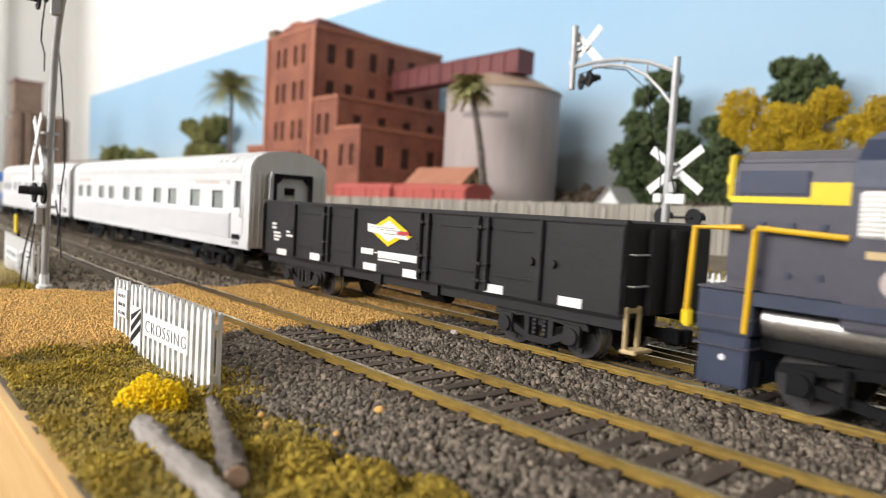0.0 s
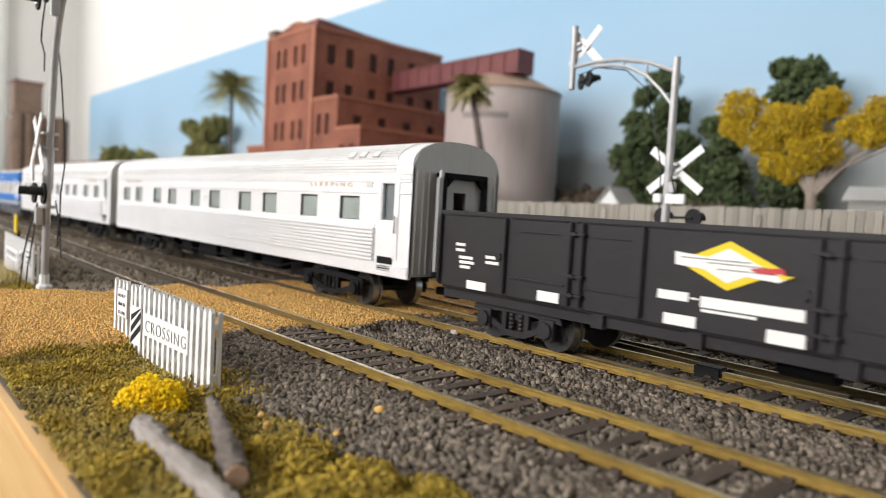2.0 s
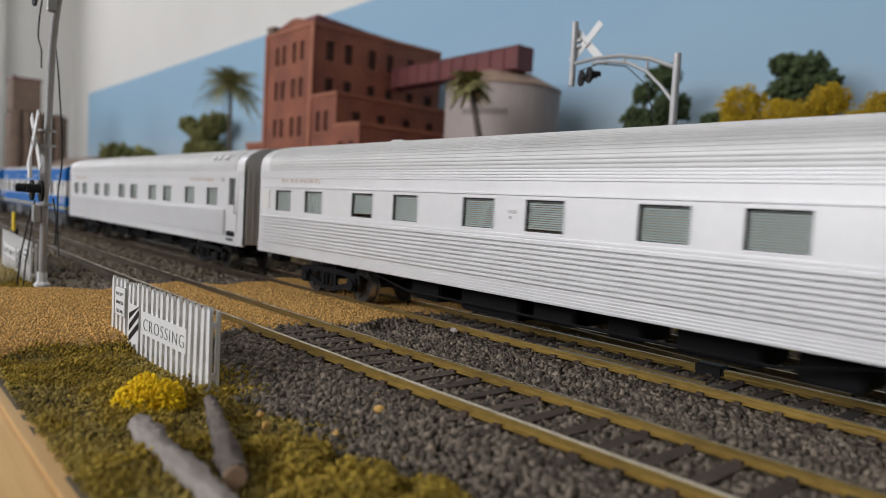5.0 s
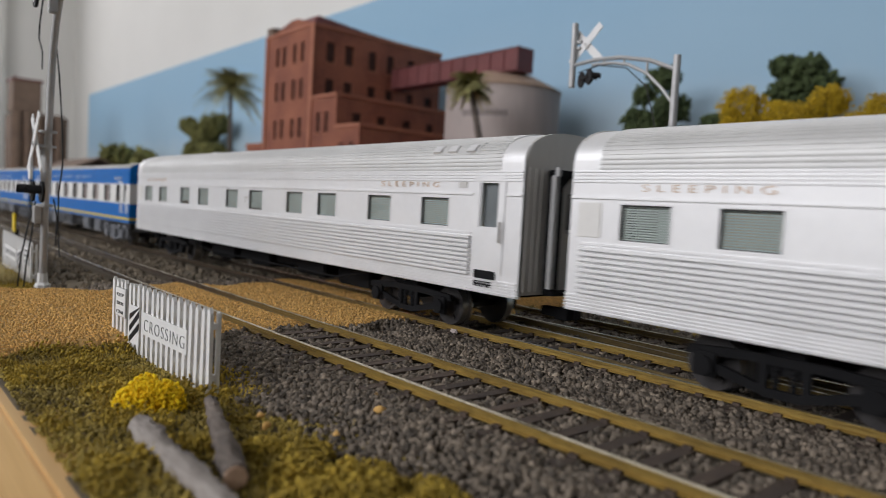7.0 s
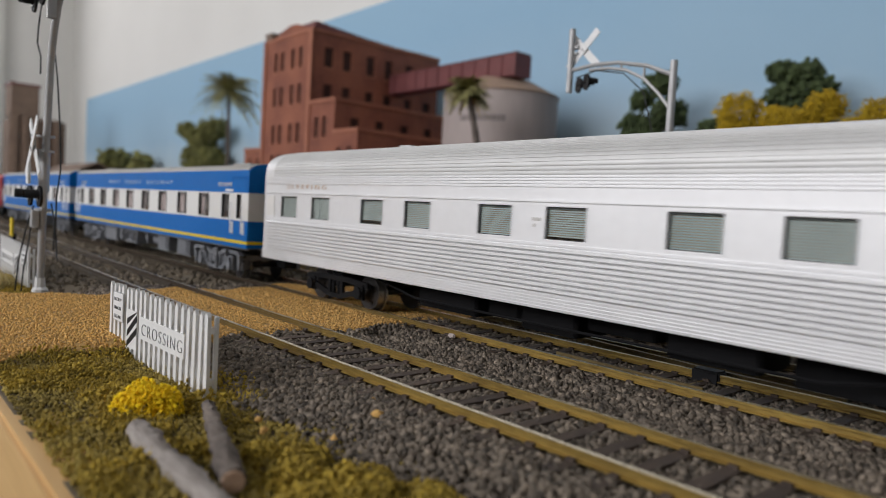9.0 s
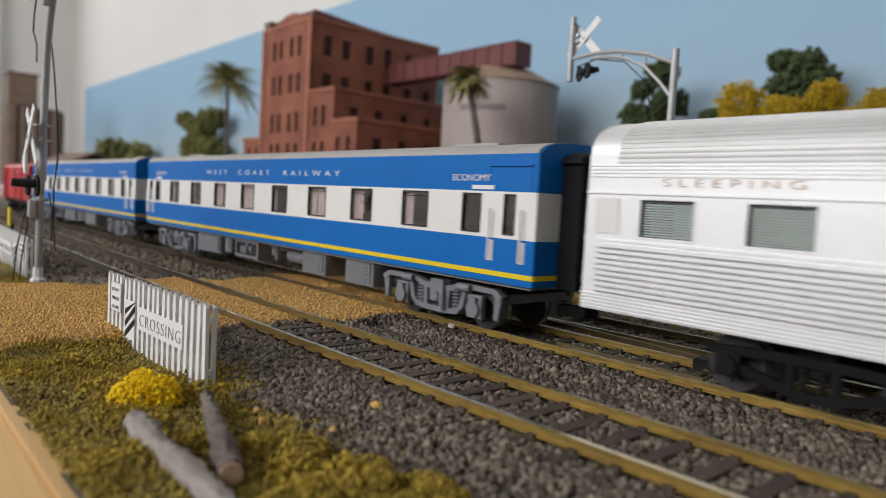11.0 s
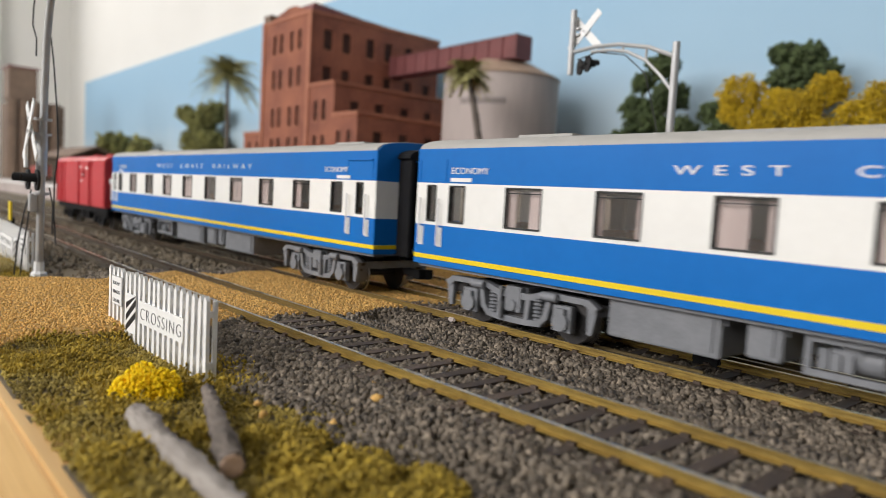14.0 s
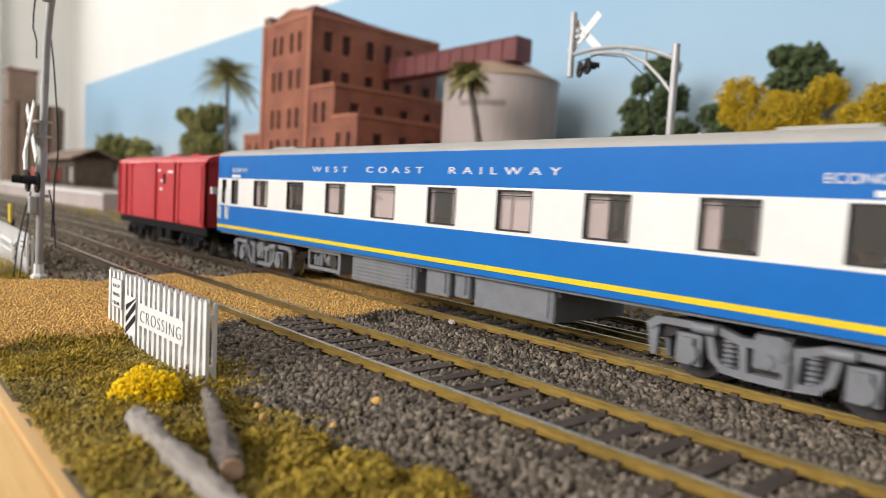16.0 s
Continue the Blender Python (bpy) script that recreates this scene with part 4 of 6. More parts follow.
        each("gangway_side", [(a, b, -8.8, -7.0, 12.8, 40.0), (a, b, 7.0, 8.8, 12.8, 40.0)], M_RUBBER, t, "black gangway bellows", 0.3)
        part("gangway_floor", Solid().box(a, b, -8.8, 8.8, 11.6, 12.8), M_RUBBER, t, "black gangway floor plate", bevel=0.3)
        part("gangway_hood", Solid().prism(arch(9.6, 40.6, 43.6, 12) + [(8.6, 40), (-8.6, 40)], a, b), M_RUBBER, t, "black arched gangway hood")
        part("gangway_door", Solid().box(x - 8 * sg - 0.4, x - 8 * sg + 0.4, -7, 7, 12.5, 40.5), M_BLACK, t, "dark end door")
    part("floor_pan", Solid().box(-L + 1, -1, -W2 + 1, W2 - 1, 11.2, 12.6), M_UNDERGREY, t, "grey underfloor pan")
    for k in range(9):
        c = -28 - 25.3 * k
        for q in (-6.2, 6.2):
            part("seat", Solid().box(c - 1.2, c + 1.2, q - 5, q + 5, 12.6, 24.8).box(c - 5, c + 5, q - 5, q + 5, 12.6, 18), M_SEAT, t, "brown seat pair", bevel=0.5)
    boxes = ((-108.0, -82.4, 3.6, False), (-115.4, -109.6, 5.0, False), (-127.0, -117.4, 4.4, False), (-162.9, -131.4, 3.6, True)) if rear else (
        (-79.2, -64.0, 3.6, True), (-106.0, -91.0, 3.8, True), (-169.6, -163.4, 5.0, False), (-198.4, -174.2, 3.4, False))
    for x0, x1, z, slots in boxes:
        bx = part("equipment_box", Solid().box(x0, x1, -14.4, 13, z, 11.5), M_UNDERGREY, t, "grey underfloor equipment box", bevel=0.3)
        for k in range(6 if slots else 0):
            lv = Solid().plate([(x0 + 1.2, z + 1.0 + k * 1.1), (x1 - 3.4, z + 1.0 + k * 1.1), (x1 - 3.4, z + 1.5 + k * 1.1), (x0 + 1.2, z + 1.5 + k * 1.1)], -14.75, -14.3)
            part("louvre", lv, M_UNDERGREY, bx)
        part("hinge", Solid().box(x1 - 2.0, x1 - 1.4, -14.8, -14.3, z + 1, 10.6), M_UNDERGREY, bx)
        each("bracket", [(x0 - 0.6, x0, -13, 12, 9.5, 11.6), (x1, x1 + 0.6, -13, 12, 9.5, 11.6)], M_UNDERGREY, bx)
    # open cradle with a motor, battery cells and valves
    c0, c1 = (-190.0, -170.0) if rear else (-160.0, -140.0)
    cr = Solid().box(c0, c1, -14.2, -13.4, 4.2, 5.3).box(c0, c0 + 1, -14.2, -13.2, 4.2, 11.5).box(c1 - 1.4, c1, -14.2, 10, 4.0, 11.5).box(c0, c1, -14.2, -13.4, 9.9, 11.4).box(c0, c1, -4, -3, 4.2, 5.3)
    cradle = part("equipment_cradle", cr, M_UNDERGREY, t, "open grey underfloor cradle")
    part("generator", Solid().tube([(c0 + 3, -9.5, 7.6), (c0 + 11, -9.5, 7.6)], 2.6, 14).box(c0 + 5, c0 + 8, -12.4, -6.5, 8.0, 11.2), M_UNDERGREY, cradle, "grey ribbed motor", smooth=40)
    part("flywheel", Solid().tube([(c1 - 6.2, -13.0, 7.4), (c1 - 6.2, -9.0, 7.4)], 2.3, 14), M_DARKSTEEL, cradle, smooth=40)
    each("battery_cell", [(c0 + 1.6 + 1.9 * k, c0 + 3.2 + 1.9 * k, -12.9, -11.6, 5.4, 8.8 - 0.5 * (k % 2)) for k in (0, 1, 2, 6)], M_UNDERGREY, cradle, "", 0.15)
    if not rear:
        each("valve_block", [(-134.2, -131.6, -11.5, -6, 6.8, 11.4), (-130.6, -129.0, -12, -9, 5.2, 11.2), (-170.6, -169.0, -12, -6, 6.2, 11.4)], M_UNDERGREY, t, "small grey valve block", 0.3)
    if not rear:
        part("air_tank", Solid().tube([(-123, -9, 7.6), (-122.4, -9, 7.6), (-111.4, -9, 7.6), (-110.8, -9, 7.6)], [1.6, 2.5, 2.5, 1.6], 14), M_UNDERGREY, t, "grey air tank", smooth=40)
    if not rear:
        part("air_tank", Solid().tube([(-88.6, 2, 7.6), (-84.0, 2, 7.6)], 3.0, 14), M_DARKSTEEL, t, "dark air tank", smooth=40)
    part("brake_pipe", Solid().tube([(-L + 60, -10.5, 10.6), (-140, -10.5, 10.6), (-134, -10.5, 9.4), (-108, -10.5, 9.4), (-104, -10.5, 10.6), (-62, -10.5, 10.6)], 0.4, 6), M_UNDERGREY, t)
    for x, turn in ((-35.3, 1), (-L + 34.6, -1)):
        heavy_bogie(t, x, 29.4, 5.3, turn)
    # the body rides 1.4 mm higher on its bogies
    for o in t.children:
        if o.name.split(".")[0] not in ("roof", "lettering", "bogie"):
            o.location.z += 0.0014
    coupler(t, 2, M_BLACK)
    return t


def gondola(front):
    L = 158.5
    t = thing("open_wagon", front, TRAIN_Y, 0, "charcoal open goods wagon with ribbed sides and white panels", "goods wagon")
    H = 16.4
    for side in (-1, 1):
        y = side * H
        part("side_wall", Solid().box(-L, 0, min(y, y - side * 0.9), max(y, y - side * 0.9), 12.0, 31.0), M_GONDOLA, t, "charcoal steel side")
        part("top_rail", Solid().box(-L, 0, min(y - side * 1.3, y + side * 0.5), max(y - side * 1.3, y + side * 0.5), 30.3, 31.5), M_GONDOLA, t, bevel=0.2)
        for x, w in ((-134.5, 1.1), (-115.2, 1.2), (-112.0, 1.2), (-97.5, 1.4), (-65.2, 1.2), (-61.8, 1.2), (-42.6, 1.2), (-39.2, 1.2), (-22.4, 1.6), (-0.7, 0.9), (-L + 0.7, 0.9)):
            r = part("rib", Solid().box(x - w / 2, x + w / 2, min(y, y + side * 1.0), max(y, y + side * 1.0), 12.4, 30.4), M_GONDOLA, t, bevel=0.25)
        for x in (-113.6, -63.5, -40.9):
            for z in (14.5, 18.6, 27.6):
                part("hinge", Solid().box(x - 2.6, x + 2.6, min(y, y + side * 1.3), max(y, y + side * 1.3), z, z + 0.5).disc(x, y + side * 1.2, z + 0.25, 0.5, 0.8, 8), M_GONDOLA, t)
        for x0, x1 in ((-133, -116.5), (-60, -44), (-37.6, -23.4), (-111, -98.5)):
            each("door_seam", [(x0, x1, min(y, y + side * 0.35), max(y, y + side * 0.35), 16.3, 16.7), (x0 + 2, x1 - 2, min(y, y + side * 0.3), max(y, y + side * 0.3), 27.4, 27.6)], M_GONDOLA, t)
        for x in (-18.5, -66.6, -136.2, -24.9):
            part("lashing_knob", Solid().disc(x, y + side * 0.5, 21.0, 0.9, 0.9, 10), M_GONDOLA, t, smooth=40)
        part("sole_bar", Solid().box(-L + 0.5, -0.5, min(y - side * 2, y - side * 3.2), max(y - side * 2, y - side * 3.2), 8.8, 12.2), M_GONDOLA, t)
        each("bracket", [(x - 1.5, x + 1.5, min(y - side * 1, y - side * 3), max(y - side * 1, y - side * 3), 8.4, 12.2) for x in (-108, -86, -60)], M_GONDOLA, t)
    y = -H - 0.12
    for x0, x1, z0, z1 in ((-147.2, -140.4, 12.0, 15.2), (-123.8, -117.6, 12.2, 15.6), (-92.0, -85.4, 12.2, 15.4), (-72.5, -66.2, 12.0, 15.4), (-39.8, -33.4, 12.0, 15.2), (-16.6, -10.2, 12.0, 15.2)):
        part("white_panel", Solid().box(x0, x1, y - 0.15, y + 0.2, z0 + 0.1, z1 - 1.0), M_WHITE, t, "blank white panel")
    bars = Solid()
    for x0, x1, z in ((-152, -148.6, 22.6), (-152, -148.6, 21.2), (-150.6, -145.6, 19.4), (-150.4, -145.0, 18.2), (-150.2, -146.4, 17.0), (-141, -136.6, 20.2), (-141, -136.6, 18.9)):
        bars.box(x0, x1, y - 0.03, y + 0.2, z, z + 0.75)
    part("small_markings", bars, M_WHITE, t, "rows of small white markings")
    dia = Solid().plate([(-80, 20.0), (-70.2, 24.4), (-80, 28.8), (-89.8, 24.4)], y - 0.12, y + 0.2)
    em = part("emblem", dia, M_YELLOW, t, "yellow and white diamond emblem")
    part("emblem_field", Solid().plate([(-80, 21.3), (-73.2, 24.4), (-80, 27.5), (-86.8, 24.4)], y - 0.2, y + 0.1), M_WHITE, em)
    part("emblem_streak", Solid().plate([(-90.4, 26.2), (-72, 24.6), (-69.4, 23.2), (-71.2, 22.4), (-90.2, 23.8)], y - 0.3, y + 0.1), M_WHITE, em)
    part("emblem_streak", Solid().plate([(-76.2, 24.3), (-70.6, 24.9), (-70.0, 23.9), (-74.6, 23.6)], y - 0.4, y + 0.1), M_RED, em)
    part("emblem_streak", Solid().plate([(-71.4, 23.8), (-68.6, 23.6), (-70.6, 22.9)], y - 0.45, y + 0.1), M_YELLOW, em)
    ln = Solid()
    for z, x0, x1 in ((25.2, -89, -76), (24.6, -84, -73), (23.6, -82, -71.5)):
        ln.box(x0, x1, y - 0.36, y + 0.1, z, z + 0.14)
    part("emblem_line", ln, M_GONDOLA, em)
    lb = Solid().box(-93.6, -87.2, y - 0.1, y + 0.2, 17.0, 18.7).box(-84.8, -66.6, y - 0.1, y + 0.2, 16.4, 18.4).box(-84.6, -74.5, y - 0.1, y + 0.2, 15.6, 16.1).box(-86.9, -85.2, y - 0.1, y + 0.2, 17.6, 17.9)
    part("marking_bar", lb, M_WHITE, t, "white bars of lettering")
    for x in (0, -L + 0.9):
        part("end_wall", Solid().box(x - 0.9, x, -H, H, 12, 31), M_GONDOLA, t, "dark steel end")
    each("end_rib", [(-0.1, 1.2, yy - 0.8, yy + 0.8, 12, 30) for yy in (-8, 0, 8)], M_GONDOLA, t)
    for z in (18.2, 24.6):
        part("grab_iron", Solid().tube([(0.2, -15.6, z), (1.4, -15.6, z), (1.4, -10.4, z), (0.2, -10.4, z)], 0.22, 6), M_STEEL, t, "bright end grab iron")
    s = Solid().box(-0.2, 0.5, -15.8, -14.6, 5.2, 14).box(-0.2, 0.5, -11.4, -10.2, 5.2, 14).box(-0.2, 0.5, -15.8, -10.2, 12.6, 13.6).box(-0.6, 3.0, -16, -9.4, 4.6, 5.4)
    part("shunter_step", s, M_CREAM, t, "pale shunter's step", bevel=0.2)
    part("wagon_floor", Solid().box(-L + 0.9, -0.9, -H + 0.9, H - 0.9, 11.4, 12.6), M_GONDOLA, t)
    part("centre_sill", Solid().box(-L + 4, -4, -2.5, 2.5, 7, 11.5), M_BLACK, t)
    part("brake_cylinder", Solid().tube([(-74, -6, 7.5), (-64, -6, 7.5)], 2.4, 12), M_BLACK, t, smooth=40)
    for x in (-24.5, -L + 25.5):
        bogie(t, x, 20, 5.2, M_GONDOLA, "dark three-piece goods bogie")
    coupler(t, 2, M_BLACK)
    return t


def locomotive(rear):
    """Local x = 0 at the trailing end."""
    t = thing("diesel_locomotive", rear, TRAIN_Y, 0, "slate blue diesel locomotive with yellow trim and handrails", "locomotive")
    Hw = 14.6
    s = Solid().prism([(-Hw, 20), (-Hw, 39.5), (-Hw + 1.2, 43.2), (-Hw + 5, 45.2), (Hw - 5, 45.2), (Hw - 1.2, 43.2), (Hw, 39.5), (Hw, 20)], 1, 21)
    part("hood", s, M_LOCO, t, "slate blue end hood", bevel=0.5)
    part("headstock_yellow", Solid().box(0.2, 1.3, -Hw, Hw, 36, 44.4), M_YELLOW, t, "yellow end band", bevel=0.4)
    part("yellow_band", Solid().box(1, 21, -Hw - 0.25, -Hw + 0.2, 35.8, 36.9), M_YELLOW, t, "thin yellow band")
    part("yellow_panel", Solid().box(14.6, 20.6, -Hw - 0.3, -Hw + 0.2, 36.6, 39.4), M_YELLOW, t, "yellow side panel")
    part("side_window", Solid().box(2.4, 14.2, -Hw - 0.2, -Hw + 0.3, 37.2, 41.4), M_LOCODARK, t, "dark side screen", bevel=0.2)
    part("marker_lamp", Solid().disc(0.2, -Hw + 3, 40, 1.4, 1.6, 12), M_YELLOW, t)
    s = Solid().prism([(-16.6, 16), (-16.6, 38.5), (-15.6, 42.5), (-12, 46.0), (-5, 48.2), (5, 48.2), (12, 46.0), (15.6, 42.5), (16.6, 38.5), (16.6, 16)], 21, 150)
    part("body", s, M_LOCO, t, "slate blue full-width body", bevel=0.5)
    part("roof_shroud", Solid().prism([(-16.8, 38.5), (-15.8, 42.8), (-12.2, 46.4), (-5, 48.6), (5, 48.6), (12.2, 46.4), (15.8, 42.8), (16.8, 38.5)], 21.3, 150.3), M_LOCODARK, t, "dark roof cowling")
    gr = part("radiator_grille", Solid().box(22.6, 34, -17.1, -16.5, 30.8, 38.0), M_STEEL, t, "silver louvred radiator grille", bevel=0.3)
    s = Solid()
    for k in range(9):
        s.box(22.8, 33.8, -17.4, -17.0, 31.2 + k * 0.75, 31.55 + k * 0.75)
    part("louvre", s, M_WHITE, gr)
    part("marking_bar", Solid().box(24, 44, -16.85, -16.5, 27.6, 28.8), M_CREAM, t, "pale gold lettering bar")
    part("badge", Solid().disc(28.5, -16.7, 24.2, 2.3, 0.5, 20), M_SILO, t, "grey round badge")
    part("side_sill", Solid().box(7.6, 150, -17.2, -14, 18.1, 20.4), M_LOCODARK, t, "dark running board")
    part("fuel_tank", Solid().tube([(8, -11, 15.4), (70, -11, 15.4)], 3.4, 16), M_STEEL, t, "bright rounded side tank", smooth=40)
    s = Solid().box(-2.6, 7.4, -16.8, 16.8, 12.4, 20.4).box(-2.2, 7.0, -16.4, 16.4, 3.0, 12.4)
    part("step_block", s, M_LOCODARK, t, "navy end steps", bevel=0.4)
    part("step_block_edge", Solid().box(-2.7, 7.5, -17, 17, 15.2, 15.6).box(-2.7, 7.5, -17, 17, 20.3, 20.7).box(-2.7, 7.5, -17, 17, 10.0, 10.3), M_LOCO, t)
    part("step_lamp", Solid().disc(2.6, -16.4, 8.2, 0.6, 0.6, 10), M_SIGNWHITE, t)
    for x in (-4.6, 6.5):
        part("hand_rail", Solid().tube([(x - 0.2, -16.6, 13.0), (x + 0.4, -16.6, 31.0), (x + 2.2 if x > 0 else x + 9, -16.0, 31.4)], 0.62, 8), M_HANDRAIL, t, "yellow handrail", smooth=40)
    part("hand_rail", Solid().tube([(7, -16.2, 31.4), (21.5, -16.6, 30.6)], 0.5, 8), M_HANDRAIL, t, "yellow handrail")
    part("rail_foot", Solid().box(-5.6, -3.6, -17.2, -15.6, 12.6, 16), M_YELLOW, t, bevel=0.4)
    s = Solid()
    for x in (7, 12, 17):
        s.box(x - 0.5, x + 0.5, -Hw - 0.35, -Hw, 31.6, 32.6)
        s.box(x - 0.4, x + 0.4, -Hw - 0.3, -Hw, 23.2, 24.4)
    part("hood_latch", s, M_LOCODARK, t)
    part("frame", Solid().box(-1, 150, -12, 12, 10, 16), M_BLACK, t)
    for x in (34, 118):
        bogie(t, x, 38, 5.6, M_BLACK, "black three-axle locomotive bogie", True)
    s = Solid().tube([(-1, 4, 9), (-3.5, 4, 5), (-6, 4.5, 6.5)], 0.4, 6).tube([(-1, -3, 9), (-4, -3, 4.6), (-7, -2, 6)], 0.4, 6)
    part("brake_hose", s, M_YELLOW, t, "yellow brake hoses")
    part("coupler", Solid().box(-8, 0, -1.3, 1.3, 6, 8.6), M_BLACK, t)
    part("marker_light", Solid().disc(-0.4, 4, 27, 1.2, 1.0, 10).disc(-0.4, 4, 22.8, 1.2, 1.0, 10), M_CREAM, t)
    return t


def red_van(front):
    L = 122
    t = thing("guards_van", front, TRAIN_Y, 0, "bright red boxy goods van at the train's tail", "goods van")
    H = 16.4
    for side in (-1, 1):
        y = side * H
        part("side_wall", Solid().panel(-L, 0, 13.2, 41.5, y, [(-53, -49, 31, 36), (-77, -73, 31, 36)], -side * 1), M_RED, t, "red planked side")
        each("rib", [(x - 0.9, x + 0.9, min(y, y + side * 0.9), max(y, y + side * 0.9), 13.4, 41) for x in (-1, -30.5, -36.5, -62, -99, -109, -121)], M_RED, t, "", 0.2)
        for x0, x1 in ((-98, -64), (-34, -4)):
            part("sliding_door", Solid().box(x0, x1, min(y, y + side * 0.5), max(y, y + side * 0.5), 14.5, 39.5), M_RED, t, "red sliding door", bevel=0.2)
        for x in (-51, -75):
            part("window", Solid().box(x - 2, x + 2, y - side * 0.7 - 0.1, y - side * 0.7 + 0.1, 31, 36), M_GLASS2, t)
        part("sole_bar", Solid().box(-L, 0, min(y - side, y - side * 2.5), max(y - side, y - side * 2.5), 9.5, 13.4), M_BLACK, t)
    bars = Solid()
    for x0, x1, z in ((-60, -56, 37), (-55.5, -53, 32), (-57, -53.4, 28), (-46, -38, 36.4)):
        bars.box(x0, x1, -H - 0.15, -H, z, z + 1.2)
    part("small_markings", bars, M_WHITE, t, "small white markings")
    for x in (0, -L + 1):
        part("end_wall", end_wall(x, 1, 13.2, 41.4, 45.2, H, 0.1, 14), M_RED, t, "red end wall")
    part("roof", Solid().prism(arch(H + 0.4, 41.3, 45.6, 14, 2.1), -L - 0.6, 0.6), M_RED, t, "red arched roof", smooth=40)
    each("roof_vent", [(x - 5, x + 5, -2, 2, 45, 46.8) for x in (-18, -50, -80)], M_RED, t, "", 0.4)
    part("end_lamp", Solid().box(0, 2, -14.5, -12.8, 28, 31), M_SIGNWHITE, t)
    part("floor_pan", Solid().box(-L, 0, -H + 1, H - 1, 12, 13.4), M_BLACK, t)
    each("equipment_box", [(x - 4, x + 4, -13, -5, 4, 12) for x in (-66, -54)], M_BLACK, t, "", 0.4)
    for x in (-22, -L + 22):
        bogie(t, x, 20, 5.2, M_BLACK, "black van bogie")
    coupler(t, 2, M_BLACK)
    return t


# place of the leading silver carriage's front end at each time
S_ROWS = [(0.0, -249.6), (0.5, -224.7), (1.0, -199.5), (1.5, -174.3), (2.0, -148.5), (2.5, -121.9), (3.0, -93.9), (3.5, -63.7), (4.0, -32.7), (4.6, 6.8),
          (5.4, 63.0), (6.3, 129.6), (6.5, 144.0), (7.0, 180.8), (7.5, 219.0), (8.0, 256.4), (8.5, 294.0), (9.0, 330.6), (9.2, 345.2), (10.0, 403.5), (10.7, 454.5),
          (11.3, 498.8), (11.5, 513.7), (12.0, 550.9), (12.5, 586.7), (13.0, 622.7), (13.5, 658.7), (14.0, 694.5), (14.5, 730.8), (15.0, 767.9), (15.5, 806.0), (16.0, 843.5)]


def s_at(t):
    for (a, p), (b, q) in zip(S_ROWS, S_ROWS[1:]):
        if t <= b:
            return p + (q - p) * (t - a) / (b - a)
    return S_ROWS[-1][1]


S0 = S_ROWS[0][1]
TRAIN = [(silver_coach(S0, 274, "silver fluted sleeping carriage with a ribbed roof, behind the open wagon"), 0.0),
         (silver_coach(S0 - 288.0, 277, "silver fluted sleeping carriage coupled to the blue carriages"), -288.0),
         (blue_coach(S0 - 579.0, 260, "blue and white economy carriage with yellow stripe and grey roof"), -579.0),
         (blue_coach(S0 - 858.5, 260, "blue and white economy carriage coupled ahead of the red van", True), -858.5),
         (gondola(S0 + 171.0), 171.0),
         (locomotive(S0 + 189.5), 189.5),
         (red_van(S0 - 1132.5), -1132.5)]


